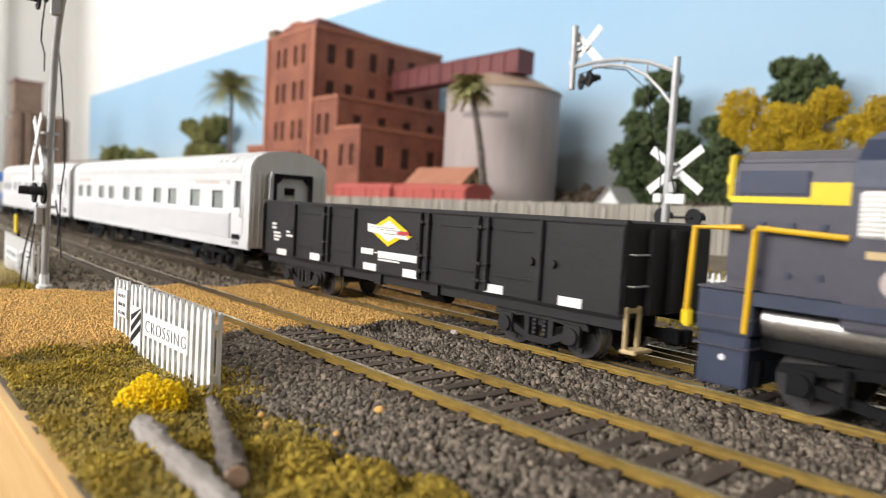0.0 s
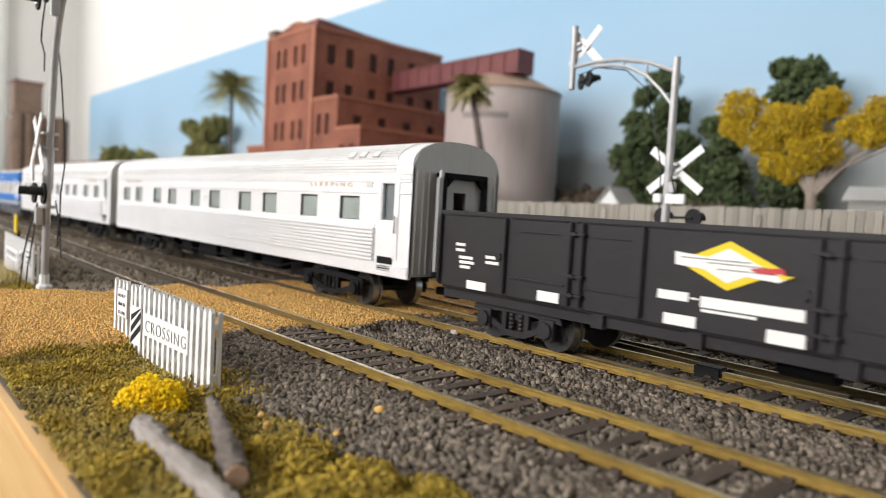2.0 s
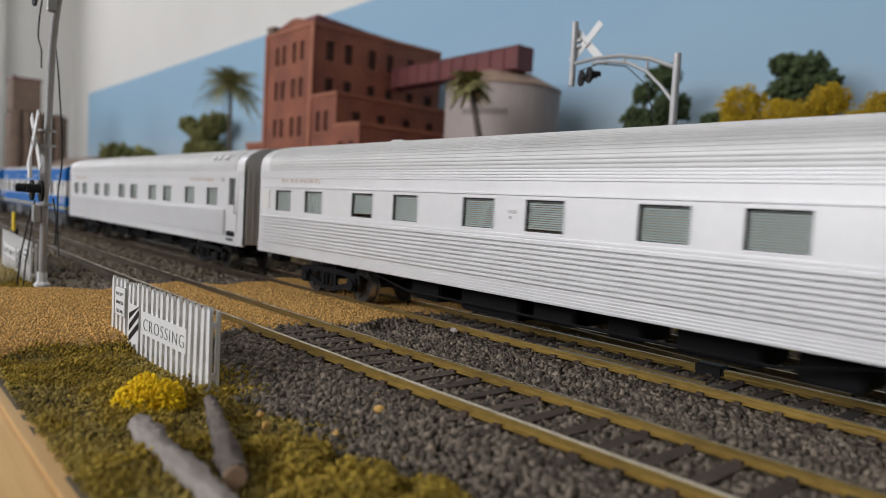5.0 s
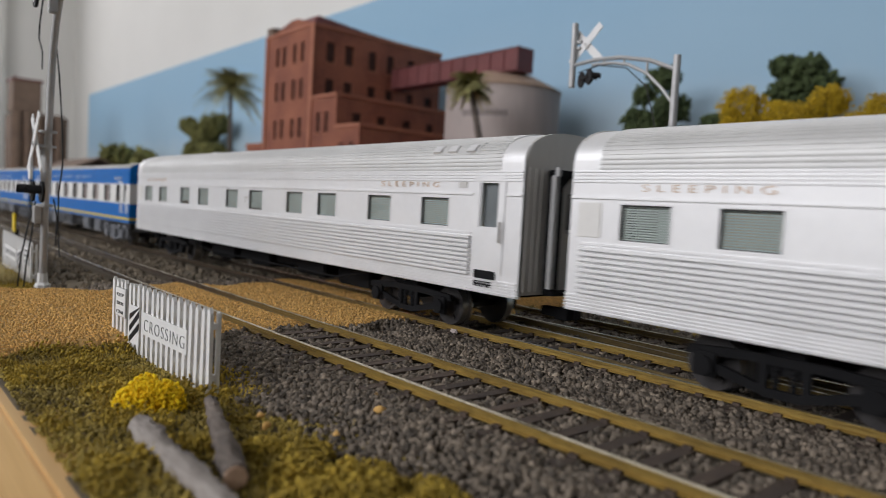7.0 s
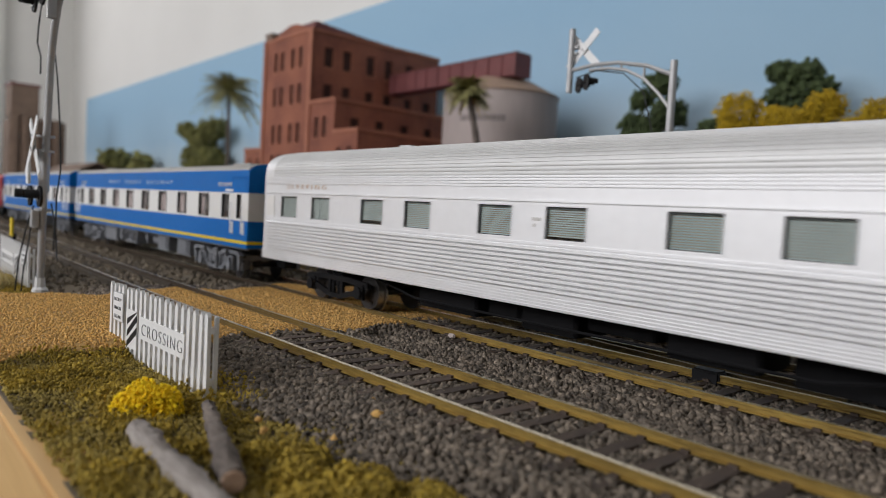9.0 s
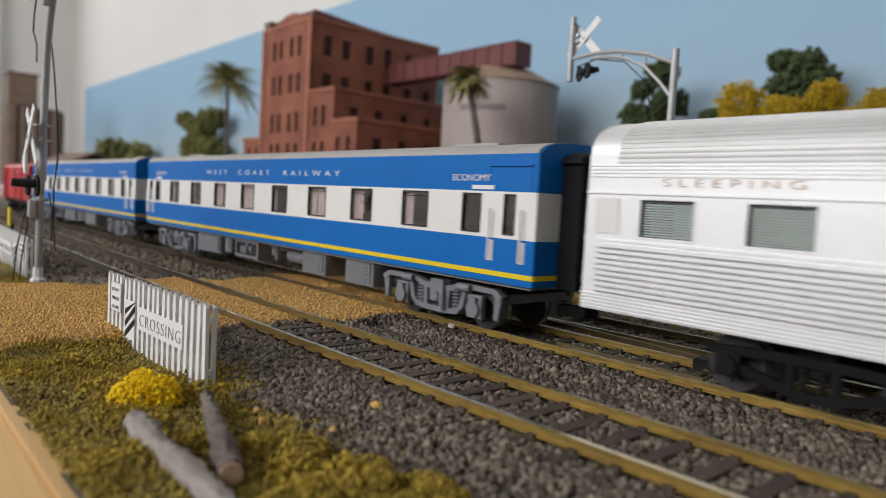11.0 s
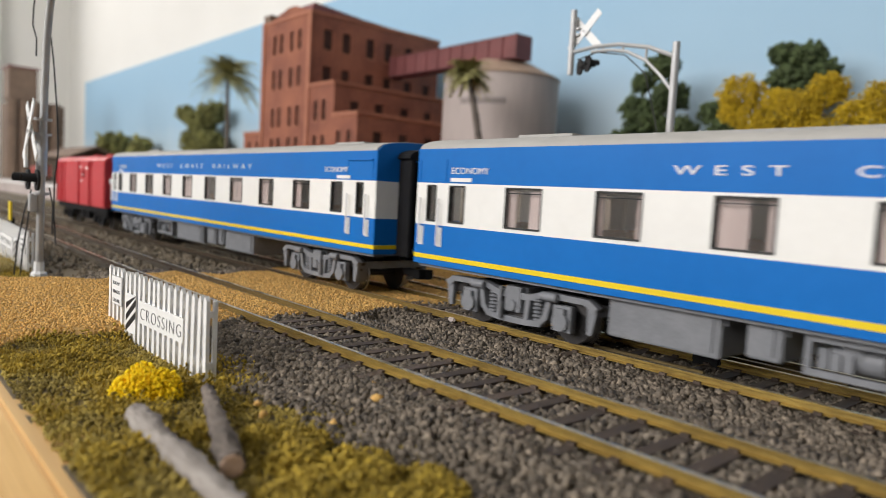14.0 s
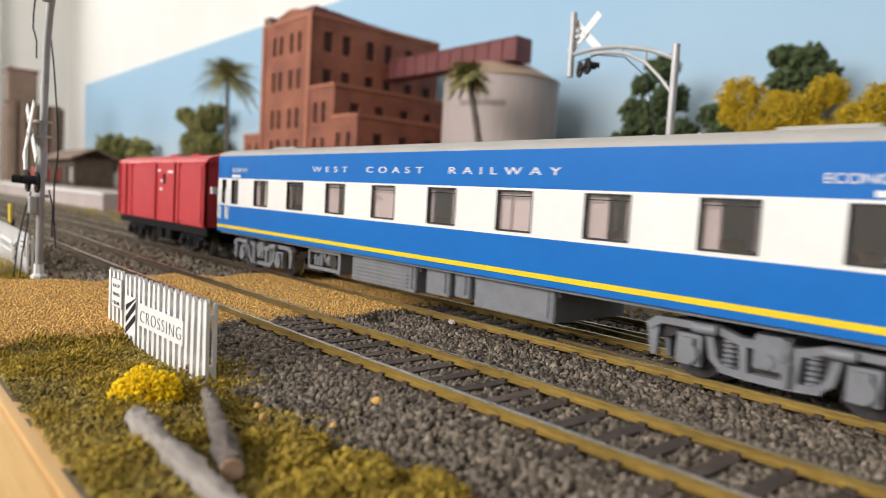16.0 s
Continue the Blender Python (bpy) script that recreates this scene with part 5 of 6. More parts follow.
# ---- level crossing: fences, signals ----
def wing_fence(x0, y0, x1, y1, z0, z1, label, face, words):
    """White picket wing fence; face: -1 puts the notice at the left end, 1 at the right."""
    length = math.hypot(x1 - x0, y1 - y0)
    a = math.degrees(math.atan2(y1 - y0, x1 - x0))
    t = thing("picket_fence", x0, y0, z0, label, "fence", "white crossing fences", rz=a)
    h = z1 - z0
    n = int(length / 2.75)
    proto = None
    rng = random.Random(3)
    for k in range(n + 1):
        x = k * length / n
        if proto is None:
            s = Solid().plate([(-0.66, 0), (0.66, 0), (0.66, h - 0.8), (0, h + 0.1), (-0.66, h - 0.8)], -0.35, 0.35)
            proto = part("picket", s, M_SIGNWHITE, t, at=(x, 0, 0))
        else:
            o = twin(proto, (x, 0, rng.uniform(-0.25, 0.2)))
            o.rotation_euler[1] = rng.uniform(-0.02, 0.02)
    for z in (h * 0.2, h * 0.8):
        part("fence_rail", Solid().box(-0.5, length + 0.5, 0.36, 1.1, z - 0.55, z + 0.55), M_SIGNWHITE, t)
    for x in (0, length):
        part("post", Solid().box(x - 0.5, x + 0.5, 1.15, 1.9, -2, h - 0.6), M_SIGNWHITE, t, "white end post", bevel=0.15)
    if words:
        f = -0.45
        bx0, hx0, kx0 = (0.39, 0.238, 0.05) if face < 0 else (0.12, 0.62, 0.84)
        sb = part("sign_board", Solid().box(length * bx0, length * (bx0 + 0.44), f - 0.25, f + 0.1, h * 0.36, h * 0.66), M_SIGNWHITE, t, "white name board")
        text_part("lettering", words, h * 0.165, M_LETTERGREY, sb, length * (bx0 + 0.015), f - 0.3, h * 0.42, "thin black capitals", width=length * 0.405, thin=-0.04, spacing=1.25)
        hb = part("hatch_board", Solid().box(length * hx0, length * (hx0 + 0.11), f - 0.25, f - 0.0, h * 0.16, h * 0.7), M_SIGNWHITE, t, "white board with black diagonal bars")
        s = Solid()
        w, b0, b1 = length * 0.11, h * 0.16, h * 0.7
        for k in range(3):
            z = b0 - 0.3 + k * 2.7
            x = length * hx0
            s.plate([(x, max(b0, z)), (x + w, min(b1 - 0.2, z + 4.0)), (x + w, min(b1, z + 5.5)), (x, max(b0, z) + 1.4)], f - 0.32, f - 0.2)
        part("diagonal_bar", s, M_SIGNBLACK, hb)
        kb = part("notice", Solid().box(length * kx0, length * (kx0 + 0.13), f - 0.25, f + 0.1, h * 0.46, h * 0.88), M_MAST, t, "small notice with a thin grey border")
        part("notice_face", Solid().box(length * (kx0 + 0.005), length * (kx0 + 0.125), f - 0.3, f, h * 0.47, h * 0.87), M_SIGNWHITE, kb)
        for k, wd in enumerate(("KEEP", "TRACKS", "CLEAR")):
            text_part("lettering", wd, h * 0.05, M_LETTERGREY, kb, length * (kx0 + 0.02), f - 0.36, h * (0.755 - 0.125 * k), width=length * 0.085, thin=-0.035)
    return t


def crossbuck(parent, x, y, z, half, ang):
    c = thing("crossbuck", x, y, z, "white crossed boards", "")
    c.parent = parent
    for s in (-1, 1):
        b = part("board", Solid().plate([(-half, -1.7), (half, -1.7), (half, 1.7), (-half, 1.7)], -0.4 + 0.45 * s, 0.0 + 0.45 * s), M_SIGNWHITE, c, bevel=0.15)
        b.rotation_euler[1] = radians(s * ang)
    part("bolt", Solid().disc(0, -1.0, 0, 0.5, 0.5, 8), M_MAST, c)
    return c


def lamp_pair(parent, x, y, z, gap, r):
    c = thing("flasher_pair", x, y, z, "pair of black hooded warning lamps", "")
    c.parent = parent
    part("cross_bar", Solid().tube([(-gap, 0, 0), (gap, 0, 0)], 0.5, 8), M_SIGNBLACK, c)
    for s in (-1, 1):
        part("target_disc", Solid().disc(s * gap, -0.6, 0, r, 0.8, 20), M_SIGNBLACK, c, smooth=40)
        n = 14
        h = Solid()
        for k in range(n):
            a0, a1 = math.pi * (-0.1 + 1.2 * k / n), math.pi * (-0.1 + 1.2 * (k + 1) / n)
            vs = []
            for a in (a0, a1):
                for q in (r * 0.62, r * 0.55):
                    for yy in (-0.9, -5.2):
                        vs.append((s * gap + q * math.cos(a), yy, q * math.sin(a)))
            h.add(vs, [(0, 1, 5, 4), (2, 6, 7, 3), (1, 3, 7, 5), (0, 4, 6, 2)])
        part("hood", h, M_SIGNBLACK, c)
        part("lens", Solid().disc(s * gap, -1.1, 0, r * 0.52, 0.4, 16), M_LENS, c)
    return c


def signal_far():
    t = thing("crossing_signal", -144.5, 240, -4, "silver cantilever level-crossing signal with white crossbucks and black lamps", "level-crossing signal", "crossing signals")
    part("pole", Solid().tube([(0, 0, 0), (0, 0, 99)], [1.75, 1.45], 14), M_MAST, t, "silver steel pole", smooth=40)
    part("foot", Solid().lathe([(2.6, 0), (2.6, 2.4), (2.0, 4), (1.7, 6)], 0, 0, 14), M_SIGNWHITE, t, smooth=40)
    top = [(0, 0, 93.5), (-12, 0, 98.5), (-26, 0, 101.4), (-38, 0, 102.0), (-50, 0, 101)]
    low = [(0, 0, 80), (-6, 0, 87), (-13, 0, 93.5), (-22, 0, 98), (-30, 0, 99.6), (-40, 0, 100)]
    part("arm", Solid().tube(top, 0.85, 8), M_MAST, t, smooth=40)
    part("arm_brace", Solid().tube(low, 0.7, 8), M_MAST, t, smooth=40)
    for a, b in (((-13, 0, 98.5), (-13, 0, 93.5)), ((-24, 0, 101), (-24, 0, 98.4)), ((-34, 0, 101.7), (-34, 0, 99.8))):
        part("strut", Solid().tube([a, b], 0.5, 6), M_MAST, t)
    part("drop_post", Solid().tube([(-50.5, 0, 91.4), (-50.5, 0, 119)], 1.4, 10), M_MAST, t, smooth=40)
    crossbuck(t, -45.6, 2.2, 109.8, 10.6, 44)
    lamp_pair(t, -45.5, 1.8, 95.2, 4.2, 3.4).rotation_euler[2] = radians(150)
    part("bracket", Solid().box(-51.4, -47.6, 0, 2.4, 110.4, 111.6).box(-51.4, -47.6, 0, 2.4, 108, 108.8), M_MAST, t)
    crossbuck(t, 1.2, 2.8, 55.9, 13.8, 37)
    part("bracket", Solid().box(-1.8, 3.4, 0, 2.5, 57.5, 58.5).box(-1.8, 3.4, 0, 2.5, 52.5, 53.5), M_MAST, t)
    lamp_pair(t, 3.4, 2.0, 37.6, 7.4, 3.6).rotation_euler[2] = radians(172)
    part("relay_box", Solid().box(-4.5, -1.0, -3.0, -1.0, 43, 46.4).box(0.8, 9.0, -3.0, -1.2, 42.6, 46.4), M_SIGNWHITE, t, "white connection box", bevel=0.3)
    part("relay_box", Solid().box(1.6, 4.2, -2.4, -0.6, 47, 51), M_MAST, t, bevel=0.3)
    part("wire", Solid().tube([(-46, -1.5, 97), (-36, -1, 99.2), (-22, -1.2, 96.5), (-12, -1.3, 88), (-6, -1.5, 70), (-2.2, -1.9, 56), (-1.9, -1.8, 40)], 0.25, 6), M_WIRE, t, "loose black wire", smooth=40)
    part("wire", Solid().tube([(2.6, -2.2, 53), (4.4, -2.6, 48), (4.8, -2.4, 42)], 0.3, 6), M_WIRE, t, "loose black wire")


def signal_near():
    t = thing("crossing_signal", -272.5, 52, -5, "silver bent crossing mast with white crossbuck and loose wires", "level-crossing signal", "crossing signals")
    pts = [(0, 0, 2), (2.0, 0, 30), (5.0, 0, 56), (8.5, 0, 80), (12.5, 0, 90), (17, 0, 96.5), (22, 0, 101), (34, 0, 104), (52, 0, 106)]
    part("pole", Solid().tube(pts, [1.25, 1.22, 1.2, 1.18, 1.15, 1.12, 1.1, 1.0, 0.95], 14), M_MAST, t, "silver steel pole", smooth=40)
    part("foot", Solid().lathe([(2.6, 0.6), (2.6, 1.8), (1.7, 2.6), (1.6, 5.8), (1.3, 6.2)], 0, 0, 8), M_SIGNWHITE, t, "white pole foot")
    part("base_plate", Solid().box(-4, 4, -3, 3, -0.6, 0.7), M_SIGNBLACK, t)
    part("sleeve", Solid().tube([(2.2, 0, 36), (2.9, 0, 50)], 1.75, 12), M_MAST, t, smooth=40)
    part("clamp", Solid().tube([(1.4, 0, 29.2), (1.4, 0, 30.2)], 2.7, 12).tube([(2.9, 0, 49.6), (2.95, 0, 50.4)], 2.9, 12).tube([(3.4, 0, 54.6), (3.42, 0, 55.4)], 2.9, 12), M_MAST, t)
    crossbuck(t, 3.0, -3.4, 51, 12.6, 48)
    part("bracket", Solid().box(2.4, 3.6, -4.4, 0, 49.8, 50.6).box(2.4, 3.6, -4.4, 0, 54.6, 55.4), M_MAST, t)
    part("notice_plate", Solid().box(1.2, 4.8, -5.2, -4.4, 38.5, 42).box(2.6, 3.4, -5, -4.2, 41.6, 46), M_SIGNWHITE, t, "small white plate")
    lamp_pair(t, 2.2, -2.0, 34.4, 7.6, 3.6)
    part("relay_box", Solid().box(-1.4, 3.0, -3.4, -1.2, 23.4, 29.6), M_MAST, t, "small grey box", bevel=0.3)
    lamp_pair(t, 4, -2.6, 101, 6.5, 3.6)
    part("marker_box", Solid().box(17, 20, -3.4, -0.8, 92, 103), M_MAST, t, "grey box on the arm", bevel=0.3)
    for k, w in enumerate(([(3, -2, 100), (0.5, -2.4, 92), (-1.8, -2.2, 87), (2.2, -1.8, 82), (3.2, -2, 76)],
                           [(6, 1.6, 84), (7.4, 2.4, 74), (8.6, 3.4, 56), (8.4, 3.8, 44), (6.2, 3.2, 34), (4.2, 3.6, 22), (5.6, 4, 12)],
                           [(-0.6, -2.4, 31), (-1.4, -4.2, 24), (-3.4, -6, 12), (-5.6, -6.6, 0.8)],
                           [(0.4, -2.6, 30), (0.2, -3.6, 20), (-1.6, -4.8, 9), (-3.0, -5.2, 0.8)],
                           [(3.6, 2.2, 32), (5.2, 3, 26), (4.4, 3, 16)])):
        part("wire", Solid().tube(w, 0.28, 6), M_WIRE, t, "loose black wire", smooth=40)


wing_fence(-174.5, 48.8, -121.0, 50.4, -5.2, 10.8, "white picket crossing fence with black lettered boards beside the road", -1, "CROSSING")
wing_fence(-362, 53.4, -284, 50.6, -5, 10.6, "white picket wing fence with a name board beside the mast", 1, "RAILWAY")
wing_fence(-140, 262, -78, 260, -4, 12.4, "white picket wing fence on the far side of the tracks", -1, "")
signal_far()
signal_near()


def point_marker():
    t = thing("track_marker", -345, 55, -5, "small yellow marker board on a black post", "marker")
    part("post", Solid().box(-0.9, 0.9, 0, 1.2, 0, 17), M_SIGNBLACK, t)
    part("board", Solid().box(-2.4, 2.4, -0.8, 0, 16, 24), M_YELLOW, t, bevel=0.2)


point_marker()


def point_motor():
    t = thing("point_lever_box", -72.5, 143.6, -2.6, "small black point lever box by the rails", "point lever")
    part("body", Solid().box(-3.2, 3.2, -2, 2, 0, 3.2), M_SIGNBLACK, t, bevel=0.4)
    part("rod", Solid().tube([(0, -2, 0.6), (0, -10, 0.6)], 0.35, 6), M_RAIL, t)
    s = thing("switch_rail_pair", 0, 0, 0, "thin brass switch rails beside the running line", "switch rail")
    part("blade", Solid().slab([(-138, 154.0), (-75, 147.2), (-46, 146.6), (-46, 147.5), (-75, 148.2), (-138, 155.0)], -2.2, -0.15), M_RAILSHADED, s)
    part("blade", Solid().slab([(-104, 129.5), (-66, 128.4), (-66, 129.2), (-104, 130.2)], -2.2, -0.2), M_RAILSHADED, s)
    c = thing("rail_joiner", -134.3, 122.9, -1.2, "clear plastic rail joiner beside the rail", "rail joiner")
    part("clip", Solid().box(-1.3, 1.3, -0.5, 0.4, -0.6, 0.6), M_SILO, c, bevel=0.3)


point_motor()


def fallen_log(pts, rad, label, mat, taper=-0.1):
    t = thing("fallen_branch", *pts[0], label, "dead branch", "dead branches")
    base = Vector(pts[0])
    n = 40
    path, rs = [], []
    for i in range(n):
        u = i / (n - 1)
        a = Vector(pts[0]).lerp(Vector(pts[1]), u) - base
        path.append(a + Vector((0.5 * noise.noise((u * 4, 1, 0)), 0.5 * noise.noise((u * 4, 7, 0)), 0.3 * noise.noise((u * 5, 3, 0)))))
        rs.append(rad * (1 + taper * u) * (1 + 0.3 * noise.noise((u * 7, 0, rad))))
    bark = Solid().tube(path, rs, 14)
    bark.v = [tuple(Vector(q) + Vector((0, 0.5, 0.42)) * noise.noise(Vector(q) * 1.3) + Vector((0, 0.2, 0.2)) * noise.noise(Vector(q) * 4)) for q in bark.v]
    part("bark", bark, mat, t, "weathered bark", smooth=35)
    d = (path[-1] - path[-2]).normalized()
    part("cut_end", Solid().tube([path[-1], path[-1] + d * 0.4], rs[-1] * 0.86, 9), M_CUTWOOD, t, "pale cut end")
    return t, base, path


fallen_log([(-107.0, 34.0, -4.1), (-69, 33.3, -4.3)], 1.75, "grey weathered dead branch lying on the turf", M_TWIG)
fallen_log([(-111.5, 46.8, -3.2), (-79.0, 36.8, -3.2)], 1.0, "short dead branch with a broken pale end", M_TWIG2, 0.75)


# ---- the far side: fence, wagons, mill, silo, trees ----
def paling_fence():
    t = thing("paling_fence", -900, 400, 12, "weathered grey timber paling fence along the yard", "fence")
    proto = None
    rng = random.Random(8)
    for k in range(205):
        x = k * 4.2
        h = 25.5 + 0.0075 * x
        if proto is None:
            proto = part("paling", Solid().box(-1.95, 1.95, -0.4, 0.4, 0, 25.5), M_FENCE, t, at=(x, 0, 0))
        else:
            o = twin(proto, (x, 0, rng.uniform(-0.4, 0.4)))
            o.scale[2] = h / 25.5
            o.rotation_euler[1] = rng.uniform(-0.015, 0.015)
    for z in (5, 19):
        part("fence_rail", Solid().box(0, 860, 0.45, 2, z, z + 2), M_FENCE, t)
    for k in range(24):
        part("post", Solid().box(k * 36 - 1.6, k * 36 + 1.6, -1.6, -0.45, 0, 27), M_FENCE, t, bevel=0.2)


def stored_wagon(x1, label):
    t = thing("stored_wagon", x1, 433, 14, label, "goods wagon", "stored red wagons")
    L = 108
    part("body", Solid().box(-L, 0, -16.5, 16.5, 9, 36), M_FADEDRED, t, "faded red body", bevel=0.4)
    part("roof", Solid().prism(arch(17, 36, 42, 12, 2.0), -L - 0.5, 0.5), M_FADEDRED, t, smooth=40)
    each("rib", [(-L + 3 + k * 14.6, -L + 4.4 + k * 14.6, -17.3, -16.4, 9.4, 36) for k in range(8)], M_FADEDRED, t)
    part("door", Solid().box(-64, -44, -17.4, -16.4, 10, 34), M_FADEDRED, t, bevel=0.2)
    for x in (-20, -L + 20):
        w = Solid()
        for q in (-9, 9):
            w.disc(x + q, -9, 5, 5, 3, 18).disc(x + q, 9, 5, 5, 3, 18)
        part("wheel_pair", w, M_DARKSTEEL, t)
    part("frame", Solid().box(-L + 2, -2, -12, 12, 5, 9.2), M_BLACK, t)


def brick_block(parent, x0, x1, y0, y1, z1, front_cols, side_cols, rows, mat=None, zlow=13.0, gable=False):
    """A brick storey block with real window openings towards the front (-y) and the end (+x)."""
    b = thing("block", 0, 0, 0, "red brick block with rows of windows", "")
    b.parent = parent
    ww, wh = 11.0, 27.0
    fh = [(x - ww / 2, x + ww / 2, z, z + wh) for x in front_cols for z in rows if z + wh < z1 - 8]
    sh = [(y - ww / 2 - 1.5, y + ww / 2 + 1.5, z, z + wh) for y in side_cols for z in rows if z + wh < z1 - 8]
    part("front_wall", Solid().panel(x0, x1, zlow, z1, y0, fh, 4), M_BRICK, b)
    s = Solid().panel(y0 + 4, y1, zlow, z1, 0, sh, 4)
    s.v = [(x1 - 4 + y, x, z) for x, y, z in s.v]
    part("end_wall", s, M_BRICK, b)
    # solid core coloured dark in place of shaded rooms behind the openings
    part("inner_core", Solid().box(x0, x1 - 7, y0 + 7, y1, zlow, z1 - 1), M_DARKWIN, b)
    part("cornice", Solid().box(x0 - 1.2, x1 + 1.5, y0 - 1.5, y0 + 4, z1 - 3.4, z1 + 1.2).box(x1 - 4, x1 + 1.5, y0 + 4, y1 + 1, z1 - 3.4, z1 + 1.2), M_BRICK2, b, "paler brick cornice", bevel=0.4)
    part("roof", Solid().box(x0 + 1, x1 - 4, y0 + 4, y1, z1 - 2.2, z1 - 0.4), M_CONVEYOR, b)
    for h in fh:
        # opaque panes, their dark colour stands for the unlit rooms
        w = part("window", Solid().box(h[0], h[1], y0 + 2.6, y0 + 3.2, h[2], h[3]), M_DARKWIN, b, "window pane coloured dark for the unlit inside")
        part("glazing_bar", Solid().box((h[0] + h[1]) / 2 - 0.3, (h[0] + h[1]) / 2 + 0.3, y0 + 2.2, y0 + 2.7, h[2], h[3]).box(h[0], h[1], y0 + 2.2, y0 + 2.7, h[2] + wh * 0.5, h[2] + wh * 0.5 + 0.6), M_BRICK2, w)
        part("sill", Solid().box(h[0] - 1, h[1] + 1, y0 - 1, y0 + 1, h[2] - 1.5, h[2]), M_BRICK2, w)
    for h in sh:
        w = part("window", Solid().box(x1 - 3.2, x1 - 2.6, h[0], h[1], h[2], h[3]), M_DARKWIN, b, "window pane coloured dark for the unlit inside")
        part("sill", Solid().box(x1 - 1, x1 + 1, h[0] - 1, h[1] + 1, h[2] - 1.5, h[2]), M_BRICK2, w)
    if gable:
        m = (x0 + x1) / 2
        part("gable", Solid().plate([(x0 + 22, z1), (x1, z1), (m + 22, z1 + 13), (m + 2, z1 + 13)], y0, y0 + 5), M_BRICK, b)
        part("chimney", Solid().box(x0, x0 + 20, y0, y0 + 20, z1, z1 + 11).box(x0 - 1, x0 + 21, y0 - 1, y0 + 21, z1 + 9, z1 + 12), M_CONCRETE, b, "sooty brick chimney", bevel=0.5)
        part("pilaster", Solid().box(x0 - 1, x0 + 6, y0 - 2, y0, zlow, z1).box(x1 - 6, x1 + 2, y0 - 2, y0, zlow, z1), M_BRICK2, b)
    return b


def flour_mill():
    t = thing("flour_mill", 0, 0, 0, "tall red brick flour mill with stepped annexes and tall windows", "mill building")
    brick_block(t, -966, -828, 473, 698, 270, [-930, -910, -880, -858], [500, 530, 570, 602, 640, 676], [30, 75, 118, 172, 222], gable=True)
    brick_block(t, -826, -764, 473, 668, 171, [-808, -788], [505, 545, 588, 630], [28, 75, 122])
    brick_block(t, -764, -709, 473, 622, 129, [-750, -726], [505, 545, 588], [28, 80])
    brick_block(t, -1060, -966, 490, 600, 116, [-1040, -1012, -986], [520, 560], [28, 74])
    rf = part("ridge_roof", Solid().prism([(473, 268), (478, 281), (560, 274), (700, 268)], -930, -829), M_CONVEYOR, t)
    c = part("conveyor", Solid().box(-826, -574, 602, 628, 201, 228).prism([(600.5, 227), (629.5, 227), (628, 229), (602, 229)], -826, -573.5), M_CONVEYOR, t, "maroon iron conveyor gallery", bevel=0.8)
    each("rib", [(-812 + k * 24, -810.6 + k * 24, 600.6, 602.2, 201, 228) for k in range(10)], M_CONVEYOR, c)
    part("end_cap", Solid().box(-574, -572, 601, 629, 200, 229), M_CONVEYOR, c)


def silo():
    t = thing("grain_silo", -626, 635, 13, "pale concrete grain silo with a conical roof", "silo")
    prof = [(72.5, 0), (73, 2)]
    for k in range(1, 9):
        z = k * 21.0
        prof += [(73, z)]
    prof += [(73, 170)]
    part("wall", Solid().lathe(prof, 0, 0, 64), M_SILO, t, "streaked pale concrete wall", smooth=30)
    part("roof", Solid().lathe([(74.5, 168.6), (74.5, 170.4), (72, 172), (12, 203), (12, 206), (0.1, 207)], 0, 0, 48), M_SILOROOF, t, "low brown conical roof", smooth=30)
    part("hatch", Solid().box(-6, 6, -6, 6, 205, 211), M_SILO, t, bevel=0.6)
    s = Solid()
    for k in range(11):
        a = radians(-84 + k * 4.2)
        s.add([(73.4 * math.cos(a + d), 73.4 * math.sin(a + d), z) for d, z in ((-0.028, 131), (0.028, 131), (0.028, 138), (-0.028, 138))], [(0, 1, 2, 3)])
    part("marking_bar", s, M_FADED, t, "faded grey lettering bars")
    part("ladder", Solid().tube([(-75, -8, 0), (-75, -8, 172)], 0.6, 6).tube([(-75, -14, 0), (-75, -14, 172)], 0.6, 6), M_CONCRETE, t)


def grain_towers():
    t = thing("grain_elevator", -2650, 474, 13, "brown concrete grain elevator with a tall head house", "grain elevator")
    part("bin_block", Solid().box(-60, 60, -78, 84, 0, 246), M_CONCRETE, t, bevel=2)
    part("head_house", Solid().box(-50, 52, -74, 6, 254, 356), M_CONCRETE, t, bevel=2)
    for k in range(5):
        part("bin", Solid().lathe([(14, 0), (14, 252)], 58, -62 + k * 30, 16), M_CONCRETE, t, smooth=40)
    part("head_roof", Solid().box(-54, 56, -78, 10, 354, 360), M_CONVEYOR, t)
    part("vent_pipe", Solid().tube([(0, -60, 358), (0, -60, 372)], 3, 8), M_CONVEYOR, t)


